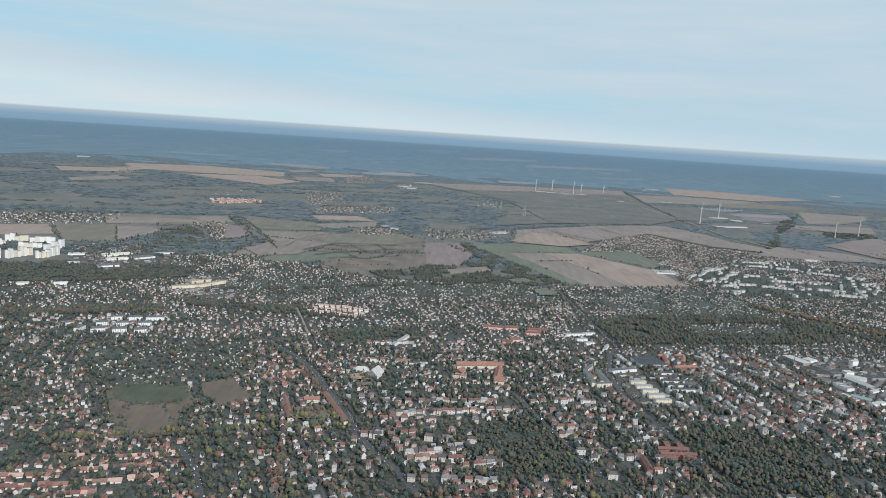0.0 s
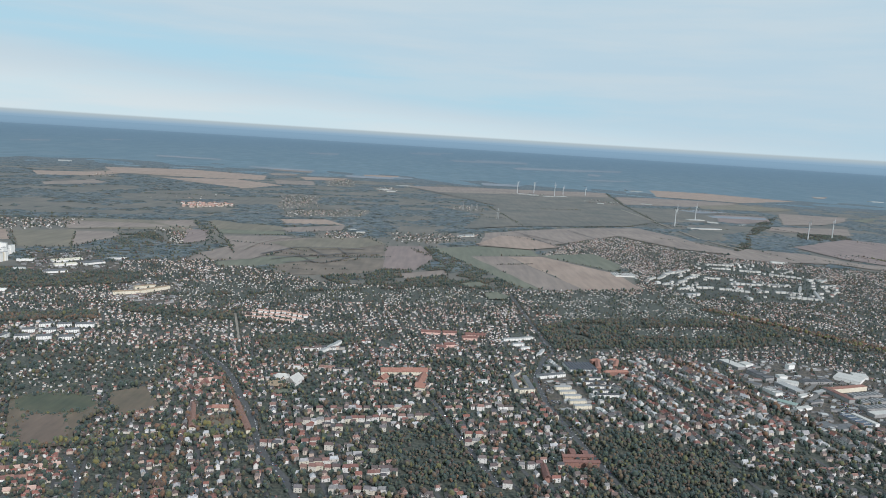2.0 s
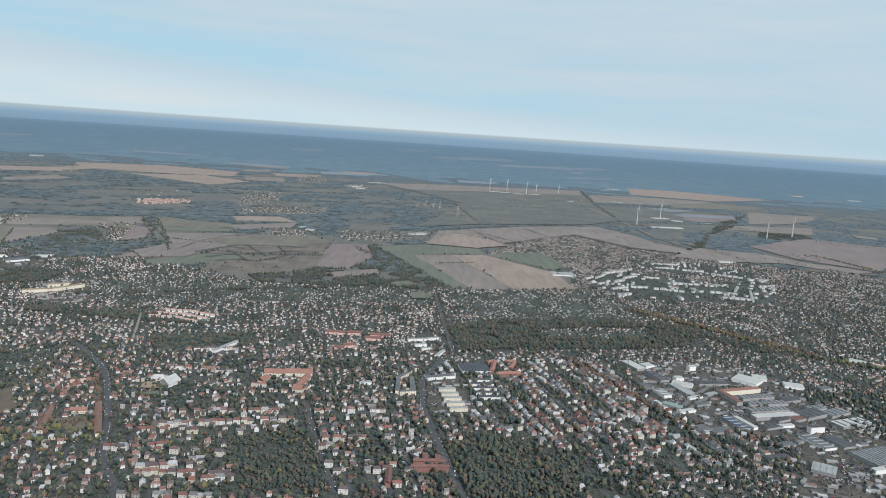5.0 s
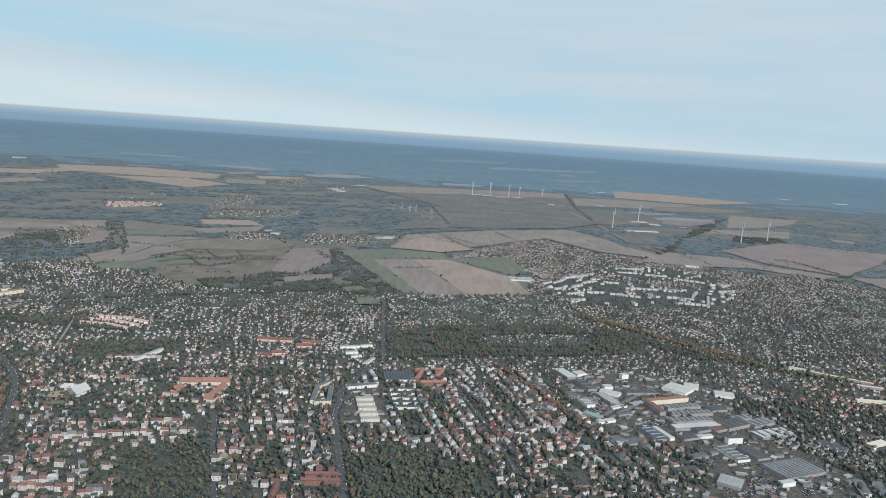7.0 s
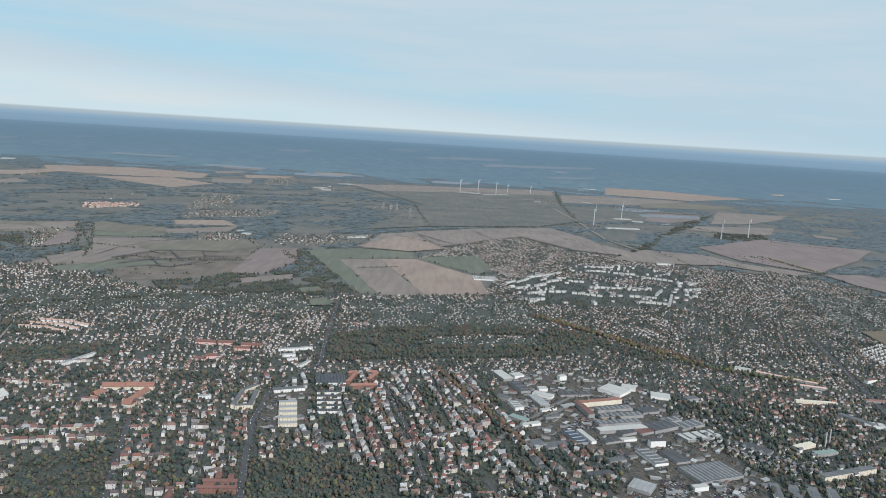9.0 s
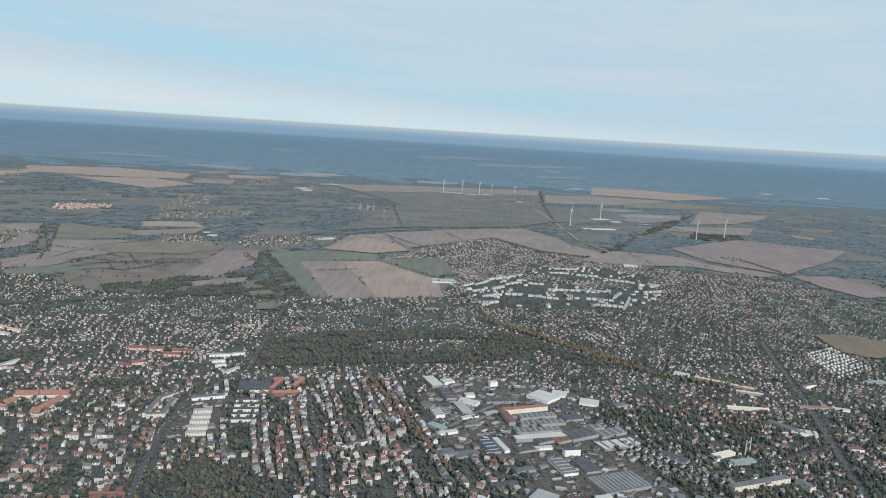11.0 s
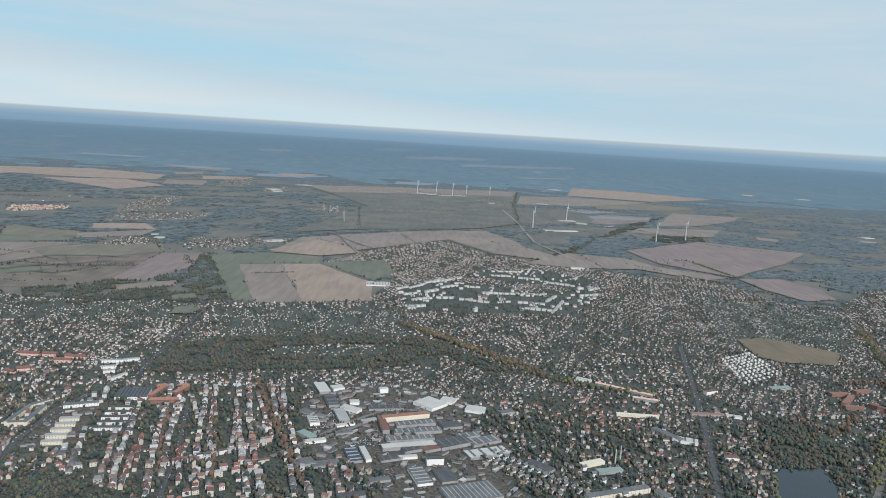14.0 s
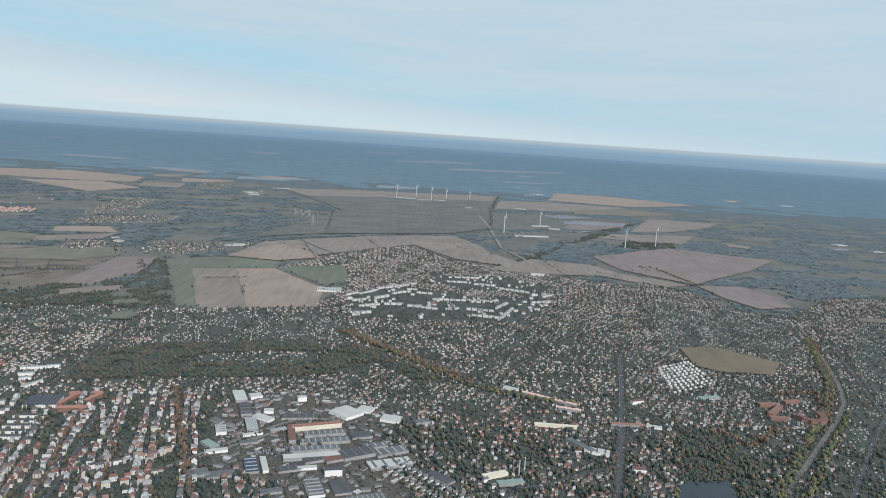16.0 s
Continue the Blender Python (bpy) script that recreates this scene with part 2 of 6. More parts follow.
M_LEAF = srf("mixed_leaves", LEAVES, "island", fine=5, spread=0.45, **LEAFY_HAZED)
M_AUTUMN = srf("autumn_leaves", AUTUMN, "island", fine=5, spread=0.4, **LEAFY_HAZED)
M_RUST = srf("rust_leaves", [(0.138, 0.082, 0.052), (0.106, 0.071, 0.051), (0.158, 0.092, 0.052), (0.098, 0.079, 0.051)], "island", fine=5, spread=0.35, **DULL_HAZED)
M_TERRA = srf("terracotta_tiles", [(0.40, 0.245, 0.20), (0.33, 0.19, 0.16), (0.45, 0.31, 0.26), (0.36, 0.215, 0.175)], "island", fine=4, spread=0.15, rough=0.7)
M_SLAB = srf("pale_concrete_slab", [(0.49, 0.475, 0.445), (0.57, 0.555, 0.52)], scale=0.5, spread=0.12)
M_STEEL = srf("grey_white_steel", [(0.44, 0.45, 0.46), (0.52, 0.53, 0.53)], scale=0.5, spread=0.06, rough=0.5)
M_HEATH = field_mat("dry_heath", (0.130, 0.100, 0.058), (0.182, 0.134, 0.082), 0.12, 1.2)
M_DULLBRICK = srf("weathered_brick", [(0.215, 0.122, 0.098), (0.26, 0.155, 0.125)], scale=1.5, spread=0.2)
M_LIME = srf("yellow_green_leaves", [(0.126, 0.118, 0.048), (0.092, 0.097, 0.047), (0.150, 0.130, 0.048), (0.082, 0.089, 0.047)], "island", fine=5, spread=0.35, **DULL_HAZED)
M_GREYWALL = srf("grey_works_wall", [(0.24, 0.24, 0.24), (0.34, 0.33, 0.32)], scale=0.8, spread=0.15)
M_CAR = srf("car_paint", [(0.5, 0.5, 0.5), (0.1, 0.1, 0.11), (0.06, 0.06, 0.065), (0.05, 0.05, 0.055), (0.3, 0.31, 0.32), (0.55, 0.56, 0.57), (0.08, 0.1, 0.2), (0.35, 0.05, 0.04), (0.8, 0.8, 0.8)], "island", fine=3, spread=0.05, rough=0.35)
M_LEAF_O = srf("tree_leaves", LEAVES, "object", fine=6, spread=0.5, **LEAFY_HAZED)
M_BARK = srf("bark", [(0.06, 0.05, 0.04), (0.10, 0.085, 0.07)], scale=6)
M_GLASS = srf("window_glass", [(0.05, 0.06, 0.07), (0.08, 0.09, 0.10)], scale=2, rough=0.15)
M_WHITE = srf("white_paint", [(0.684, 0.674, 0.643), (0.760, 0.746, 0.715)], scale=0.6, spread=0.06)
M_CREAM = srf("cream_render", [(0.60, 0.545, 0.43), (0.68, 0.62, 0.51)], scale=0.6, spread=0.08)
M_REDROOF = srf("red_roof_tiles", [(0.150, 0.080, 0.070), (0.205, 0.112, 0.096)], scale=1.2, spread=0.2)
M_ORANGE = srf("orange_roof_tiles", [(0.255, 0.130, 0.100), (0.32, 0.172, 0.135)], scale=1.2, spread=0.2)
M_BRICK = srf("red_brick_wall", [(0.235, 0.125, 0.102), (0.285, 0.16, 0.128)], scale=2, spread=0.2)
M_GREYROOF = srf("grey_felt_roof", [(0.105, 0.11, 0.118), (0.17, 0.172, 0.175)], scale=0.6, spread=0.18)
M_DARKROOF = srf("dark_felt_roof", [(0.070, 0.072, 0.080), (0.105, 0.105, 0.11)], scale=0.6, spread=0.2)
M_LIGHTROOF = srf("light_membrane_roof", [(0.413, 0.407, 0.387), (0.499, 0.481, 0.450)], scale=0.6, spread=0.1)
M_PALEGREY = srf("pale_grey_sheet", [(0.28, 0.29, 0.29), (0.36, 0.36, 0.355)], scale=0.8, spread=0.12)
M_BLUE = srf("blue_solar_panel", [(0.032, 0.045, 0.080), (0.048, 0.068, 0.110)], scale=2, spread=0.2, rough=0.25)
M_GREENROOF = srf("green_sheet_roof", [(0.20, 0.27, 0.245), (0.26, 0.325, 0.295)], scale=1, spread=0.1)
M_REDS = srf("red_and_brown_tiles", [(0.216, 0.091, 0.074), (0.166, 0.076, 0.066), (0.259, 0.129, 0.107), (0.144, 0.084, 0.074), (0.194, 0.099, 0.082), (0.101, 0.076, 0.074)], "island", fine=4, spread=0.2, rough=0.7)
M_REDS_O = srf("row_roof_tiles", [(0.161, 0.083, 0.073), (0.127, 0.073, 0.070), (0.105, 0.083, 0.083), (0.187, 0.106, 0.093), (0.135, 0.124, 0.130), (0.097, 0.073, 0.073)], "object", fine=4, spread=0.2, rough=0.7)
M_PINK = srf("pink_render", [(0.62, 0.40, 0.34), (0.70, 0.48, 0.42)], scale=1, spread=0.15)

rng = np.random.default_rng(7)


# ---------------------------------------------------------------- mesh helpers
class Soup:
    """Many small meshes joined into one object."""
    def __init__(self):
        self.v, self.f, self.n = [], [], 0

    def add(self, verts, faces, mat=0):
        verts = np.asarray(verts, np.float32).reshape(-1, 3)
        faces = np.asarray(faces, np.int32)
        self.v.append(verts)
        self.f.append((faces + self.n, mat))
        self.n += len(verts)

    def stamp(self, template, place, angle, size):
        """Copies of a template (verts, [(faces, mat)]) at places (n, 3), turned by angle, scaled by size (n, 3)."""
        tv, tf = template
        k = len(place)
        if not k:
            return
        c, s = np.cos(angle)[:, None], np.sin(angle)[:, None]
        x, y, z = (tv[None, :, i] * size[:, i, None] for i in range(3))
        w = np.stack((x * c - y * s + place[:, 0, None], x * s + y * c + place[:, 1, None], z + place[:, 2, None]), -1)
        off = (np.arange(k) * len(tv))[:, None, None]
        for fc, mat in tf:
            fc = np.asarray(fc)
            self.f.append(((fc[None] + off).reshape(-1, fc.shape[1]) + self.n, mat))
        self.v.append(w.reshape(-1, 3).astype(np.float32))
        self.n += k * len(tv)

    def data(self, name, mats, smooth=False):
        me = bpy.data.meshes.new(name)
        v = np.concatenate(self.v)
        me.vertices.add(len(v))
        me.vertices.foreach_set("co", v.ravel())
        sizes = np.concatenate([np.full(len(f), f.shape[1]) for f, m in self.f])
        loops = np.concatenate([f.ravel() for f, m in self.f])
        me.loops.add(len(loops))
        me.loops.foreach_set("vertex_index", loops.astype(np.int32))
        me.polygons.add(len(sizes))
        me.polygons.foreach_set("loop_start", np.concatenate(([0], np.cumsum(sizes)[:-1])).astype(np.int32))
        me.polygons.foreach_set("material_index", np.concatenate([np.full(len(f), m) for f, m in self.f]).astype(np.int32))
        me.polygons.foreach_set("use_smooth", np.full(len(sizes), smooth))
        for m in mats:
            me.materials.append(m)
        me.update(calc_edges=True)
        return me

    def make(self, name, mats, label="", category="", kind="stuff", smooth=False):
        return tagged(new(name, self.data(name, mats, smooth)), label, category, kind=kind)


def part(name, data, parent, label=""):
    ob = new(name, data)
    ob.parent = parent
    if label:
        tagged(ob, label)
    return ob


def simple(name, verts, faces, mat):
    me = bpy.data.meshes.new(name)
    me.from_pydata([tuple(map(float, v)) for v in verts], [], [tuple(f) for f in faces])
    me.materials.append(mat)
    me.update()
    return me


def box_data(name, lx, ly, lz, mat, x=0, y=0, z=0, bottom=True):
    """A box with its foot's middle at x, y, z."""
    vs = [(x + sx * lx / 2, y + sy * ly / 2, z + sz * lz) for sz in (0, 1) for sx, sy in ((-1, -1), (1, -1), (1, 1), (-1, 1))]
    fs = [(0, 1, 5, 4), (1, 2, 6, 5), (2, 3, 7, 6), (3, 0, 4, 7), (4, 5, 6, 7)] + ([(3, 2, 1, 0)] if bottom else [])
    return simple(name, vs, fs, mat)


def patch(name, poly, mat, z, label, category="field"):
    """A flat polygon of ground cover."""
    ob = new(name, simple(name, [(x, y, z) for x, y in poly], [range(len(poly))], mat))
    me = ob.data
    if me.polygons[0].normal.z < 0:
        me.flip_normals()
    return tagged(ob, label, category, kind="structure")


def ribbon(name, line, width, mat, z, label, category="road"):
    """A strip of even width along a line, with mitred corners."""
    p = np.array(line)
    d = np.diff(p, axis=0)
    d /= np.linalg.norm(d, axis=1)[:, None]
    t = np.concatenate((d[:1], d[:-1] + d[1:], d[-1:]))
    t /= np.linalg.norm(t, axis=1)[:, None]
    n = np.stack((-t[:, 1], t[:, 0]), 1) * width / 2
    vs = [(*q, z) for q in p - n] + [(*q, z) for q in p + n]
    k = len(p)
    ob = new(name, simple(name, vs, [(i, i + 1, k + i + 1, k + i) for i in range(k - 1)], mat))
    return tagged(ob, label, category, kind="structure")


def inside(pts, poly):
    x, y = pts[:, 0], pts[:, 1]
    hit = np.zeros(len(pts), bool)
    for (x0, y0), (x1, y1) in zip(poly, poly[1:] + poly[:1]):
        if y0 != y1:
            hit ^= ((y0 > y) != (y1 > y)) & (x < (x1 - x0) * (y - y0) / (y1 - y0) + x0)
    return hit


def near_line(pts, line, reach):
    hit = np.zeros(len(pts), bool)
    for a, b in zip(line, line[1:]):
        a, b = np.array(a), np.array(b)
        d = b - a
        u = np.clip(((pts - a) @ d) / (d @ d), 0, 1)
        hit |= np.linalg.norm(pts - a - u[:, None] * d, axis=1) < reach
    return hit


def grid(poly, step_x, step_y, angle, jitter, keep):
    """Jittered places inside a polygon on a turned grid."""
    p = np.array(poly)
    c, s = math.cos(radians(angle)), math.sin(radians(angle))
    turn = np.array(((c, s), (-s, c)))
    q = p @ turn.T
    lo, hi = q.min(0), q.max(0)
    gx, gy = np.meshgrid(np.arange(lo[0], hi[0], step_x), np.arange(lo[1], hi[1], step_y))
    g = np.stack((gx.ravel(), gy.ravel()), 1)
    g = g + rng.uniform(-jitter, jitter, g.shape) * (step_x, step_y)
    g = g[rng.random(len(g)) < keep] @ turn
    return g[inside(g, poly)]


# ---------------------------------------------------------------- ground
R = 4950.0
rings = [0, 120, 300, 700, 1500, 3000, R]
gv, gf = [(60.0, 0.0, 0.0)], []
SEG = 96
for r in rings[1:]:
    gv += [(60 + r * math.cos(2 * math.pi * i / SEG), r * math.sin(2 * math.pi * i / SEG), 0.0) for i in range(SEG)]
for i in range(SEG):
    gf.append((0, 1 + i, 1 + (i + 1) % SEG))
    for k in range(len(rings) - 2):
        a, b = 1 + k * SEG, 1 + (k + 1) * SEG
        gf.append((a + i, b + i, b + (i + 1) % SEG, a + (i + 1) % SEG))
tagged(new("ground", simple("ground", gv, gf, M_WOOD)), "flat wooded plain, coloured blue with haze, reaching the horizon", "ground", kind="structure")

TOWN = [(-66.2, 63.4), (-127.0, 133.2), (-118.3, 192.4), (-105.1, 199.2), (-79.9, 225.5), (-63.4, 236.9), (-46.1, 225.7), (-19.5, 208.4), (-3.0, 210.5)] + [(12.4, 224.4), (35.5, 215.0), (43.0, 214.1), (76.9, 226.9), (83.9, 267.6), (61.4, 276.1), (55.3, 289.7), (77.2, 337.9), (103.6, 366.2), (119.8, 328.8), (149.0, 315.7), (166.2, 302.6), (193.0, 294.3)] + [(200.9, 307.2), (214.4, 286.3), (219.2, 256.6), (238.7, 255.8), (268.3, 291.6), (329.5, 307.0), (361.7, 212.8), (231.0, 104.3)] + [(140.0, 60.0), (-30.0, 45.0)]
patch("ground_town", TOWN, M_GROUND, 0.01, "mixed gardens, lawns and yards between the houses", "ground")


def backdrop():
    """Haze over the last woods, far behind everything: a shallow glowing cone, denser outwards."""
    m = bpy.data.materials.new("far_haze_glow")
    m.use_nodes = True
    nt = m.node_tree
    nt.nodes.clear()
    N, L = nt.nodes.new, nt.links.new
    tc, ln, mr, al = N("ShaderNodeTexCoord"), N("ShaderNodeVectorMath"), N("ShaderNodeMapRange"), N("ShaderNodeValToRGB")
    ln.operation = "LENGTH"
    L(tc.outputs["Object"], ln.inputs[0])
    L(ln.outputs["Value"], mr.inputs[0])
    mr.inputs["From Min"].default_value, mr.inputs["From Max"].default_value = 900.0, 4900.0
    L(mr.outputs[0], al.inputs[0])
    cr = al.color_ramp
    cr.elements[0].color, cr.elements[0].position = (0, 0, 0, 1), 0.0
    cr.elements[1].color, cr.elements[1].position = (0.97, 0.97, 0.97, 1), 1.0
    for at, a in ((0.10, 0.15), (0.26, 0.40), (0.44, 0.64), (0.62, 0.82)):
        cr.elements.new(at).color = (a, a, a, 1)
    # the haze is painted: an even blue emission mixed with transparency
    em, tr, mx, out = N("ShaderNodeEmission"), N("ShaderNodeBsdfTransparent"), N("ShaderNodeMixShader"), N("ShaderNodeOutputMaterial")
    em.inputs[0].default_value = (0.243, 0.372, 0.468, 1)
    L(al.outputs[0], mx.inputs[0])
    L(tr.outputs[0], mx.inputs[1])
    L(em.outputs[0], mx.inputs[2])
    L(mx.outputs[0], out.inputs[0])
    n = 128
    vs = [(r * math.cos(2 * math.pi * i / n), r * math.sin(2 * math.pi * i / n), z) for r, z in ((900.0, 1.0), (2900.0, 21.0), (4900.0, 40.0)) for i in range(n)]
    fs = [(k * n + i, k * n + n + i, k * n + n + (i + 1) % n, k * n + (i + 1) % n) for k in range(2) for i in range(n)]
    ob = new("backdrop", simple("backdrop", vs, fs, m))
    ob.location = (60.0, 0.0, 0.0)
    tagged(ob, "glowing pale blue cone painted as haze where the land meets the sky", "haze", kind="structure")


backdrop()
patch("ground_meadows", [(-600.0, 120.0), (800.0, 120.0), (900.0, 560.0), (420.0, 740.0), (-200.0, 760.0), (-700.0, 560.0)], M_PLAIN, 0.006, "meadows and rough grazing between the woods", "ground")
FIELDS = []


def field(poly, mat, label):
    out = []
    for (ax, ay), (bx, by) in zip(poly, poly[1:] + poly[:1]):
        ln = math.hypot(bx - ax, by - ay)
        k = max(2, min(9, int(ln / 7)))
        for i in range(k):
            j = 0 if i == 0 else rng.normal(0, min(.4, ln * .01))
            out.append((ax + (bx - ax) * i / k - (by - ay) / ln * j, ay + (by - ay) * i / k + (bx - ax) / ln * j))
    poly = out
    FIELDS.append(poly)
    patch("field", poly, mat, 0.03 + 0.004 * len(FIELDS), label)


field([(25.7, 273.7), (39.8, 278.8), (58.7, 220.0), (45.0, 216.2)], M_TAN2, "dull brown harvested field")
field([(39.8, 278.8), (53.5, 283.7), (76.2, 254.3), (78.4, 226.8), (58.7, 220.0)], M_TAN, "large pale tan stubble field")
field([(11.0, 288.4), (49.1, 318.1), (53.3, 284.9), (25.4, 274.8), (44.7, 216.9), (38.8, 218.1)], M_GREEN, "green sown field beside the stubble")
field([(53.4, 286.2), (77.4, 300.2), (82.8, 272.9), (76.1, 258.2)], M_GREEN, "dark green field at the edge of the houses")
field([(-67.2, 230.6), (-67.6, 245.1), (-58.3, 283.5), (-33.7, 301.0), (-42.0, 258.9), (-52.2, 236.7)], M_TAN2, "tan grass field with hedges")
field([(-58.7, 229.5), (-43.0, 247.9), (-26.8, 250.8), (-37.5, 232.3), (-52.7, 223.2)], M_GREEN, "green meadow strip")
field([(-43.2, 249.1), (-42.0, 258.9), (-33.7, 301.0), (-8.5, 289.0), (-5.4, 262.3), (-26.9, 252.1)], M_REED, "brown meadow with reddish ditches")
field([(-7.7, 286.1), (6.2, 292.5), (11.8, 265.5), (6.0, 236.8), (-4.4, 235.1)], M_BROWN, "red-brown ploughed field")
field([(-39.9, 230.3), (-26.7, 249.6), (-5.9, 258.2), (-4.4, 235.1), (-13.8, 221.4), (-30.7, 217.3)], M_REED, "brown wet meadow with ditches")
field([(0.1, 228.4), (15.1, 240.2), (17.4, 231.6), (3.7, 220.9)], M_TAN2, "narrow tan field by the wood")
field([(-171.1, 259.1), (-148.5, 271.7), (-134.6, 250.5), (-156.5, 236.7)], M_TAN, "tan ploughed field behind the tower blocks")
field([(-146.1, 271.2), (-127.4, 281.5), (-109.5, 242.3), (-124.9, 237.9)], M_OLIVE, "olive fallow field")
field([(-126.1, 278.5), (-112.8, 282.0), (-106.4, 272.9), (-109.1, 251.0), (-110.5, 244.6)], M_TAN2, "brownish meadow corner")
field([(-149.9, 313.3), (-114.7, 323.2), (-97.2, 334.1), (-89.3, 294.7), (-104.4, 294.3), (-131.5, 283.1)], M_OLIVE, "long olive and tan field")
field([(-91.4, 301.4), (-83.1, 302.0), (-74.0, 274.1), (-80.1, 261.8)], M_BROWN, "brown ploughed plot")
field([(-91.9, 337.4), (-59.3, 321.4), (-57.8, 309.6), (-80.3, 307.6)], M_OLIVE, "narrow olive strip field")
field([(-92.3, 331.0), (-58.7, 328.3), (-53.1, 315.1), (-82.7, 308.9)], M_OLIVE, "grey-green strip field")
field([(-80.2, 306.4), (-53.1, 311.2), (-51.0, 301.3), (-74.7, 294.5)], M_GREEN, "green strip field")
field([(-72.4, 288.8), (-49.6, 298.5), (-45.7, 293.6), (-54.7, 265.1), (-61.8, 264.7)], M_TAN2, "tan meadow beside the lane")
field([(-112.6, 318.9), (-99.3, 331.4), (-90.8, 312.4), (-96.4, 305.3)], M_TAN2, "pale strip field by the village")
field([(-64.7, 354.9), (-44.1, 364.9), (-32.5, 347.4), (-58.4, 339.5)], M_TAN, "pale tan strip field")
field([(-56.9, 323.0), (-31.8, 345.6), (-30.7, 326.9), (-51.5, 310.2)], M_TAN2, "tan field under the hedge")
field([(-51.7, 278.0), (-36.3, 298.2), (-15.5, 308.3), (-7.7, 292.1), (-20.7, 273.1), (-38.6, 264.0)], M_OLIVE, "olive meadow")
field([(-67.3, 232.9), (-55.0, 259.6), (-40.4, 263.3), (-48.6, 239.2)], M_TAN2, "tan meadow with low bushes")
field([(-144.2, 304.1), (-113.7, 311.7), (-99.0, 305.8), (-131.5, 284.0)], M_TAN2, "tan field edge")
for q, mt, lb in (
    ([(-300.8, 681.3), (-233.3, 719.7), (-153.3, 693.5), (-140.4, 629.5), (-195.8, 612.3), (-262.8, 616.3)], M_TAN, "far pale tan field"),
    ([(-213.0, 588.3), (-161.5, 620.8), (-113.2, 580.1), (-130.0, 528.0), (-167.7, 554.7)], M_TAN, "far tan field among woods"),
    ([(-310.6, 580.6), (-278.3, 601.9), (-266.4, 673.8), (-252.4, 633.7), (-254.6, 566.1), (-284.9, 539.1)], M_TAN, "far tan strip"),
    ([(-250.2, 483.0), (-238.2, 528.1), (-218.1, 508.8), (-226.1, 479.1), (-238.7, 464.4)], M_TAN2, "far tan plot"),
    ([(-184.9, 841.2), (-134.5, 845.6), (-129.2, 793.4), (-170.4, 800.1)], M_TAN2, "far pale strip"),
    ([(-162.6, 740.9), (-137.5, 753.4), (-130.7, 726.1), (-150.8, 708.8)], M_TAN2, "far pale strip"),
    ([(-133.4, 638.5), (-102.0, 650.1), (-91.3, 604.2), (-120.8, 594.2)], M_TAN2, "far tan strip"),
    ([(-125.7, 710.1), (-80.8, 726.4), (-79.1, 687.5), (-111.0, 666.9)], M_TAN, "far tan strip"),
    ([(-77.0, 816.9), (-36.3, 834.7), (-35.0, 798.4), (-66.5, 780.1)], M_TAN, "far pale strip"),
    ([(256.0, 857.5), (320.8, 862.2), (401.7, 801.1), (308.7, 716.9), (229.1, 734.1)], M_TAN, "far tan field"),
    ([(176.5, 689.6), (222.7, 707.9), (301.8, 705.5), (246.6, 626.0), (163.1, 596.6)], M_TAN2, "far brownish field"),
    ([(233.9, 632.7), (292.3, 686.4), (335.1, 661.1), (298.6, 621.8), (228.6, 598.7)], M_OLIVE, "far grey-green field"),
    ([(218.1, 547.5), (259.0, 552.9), (246.5, 515.7), (213.9, 483.7), (199.3, 485.1)], M_BROWN, "reddish ploughed field"),
    ([(157.7, 568.1), (230.9, 590.7), (196.1, 483.3), (146.8, 455.0)], M_PLAIN, "grey-green meadow"),
    ([(289.9, 597.5), (346.1, 597.6), (320.4, 554.6), (283.0, 512.4), (245.0, 491.4)], M_TAN2, "tan field behind the turbines"),
    ([(228.9, 473.4), (288.0, 489.7), (264.2, 444.3), (236.7, 441.1), (214.2, 445.6)], M_TAN2, "tan field round the turbines"),
    ([(339.7, 577.4), (382.9, 615.5), (338.4, 557.4)], M_GREEN, "green strip by the far wood"),
    ([(491.3, 946.2), (517.4, 958.7), (491.1, 910.6), (474.6, 905.8)], M_TAN, "small far clearing"),
):
    field(q, mt, lb)
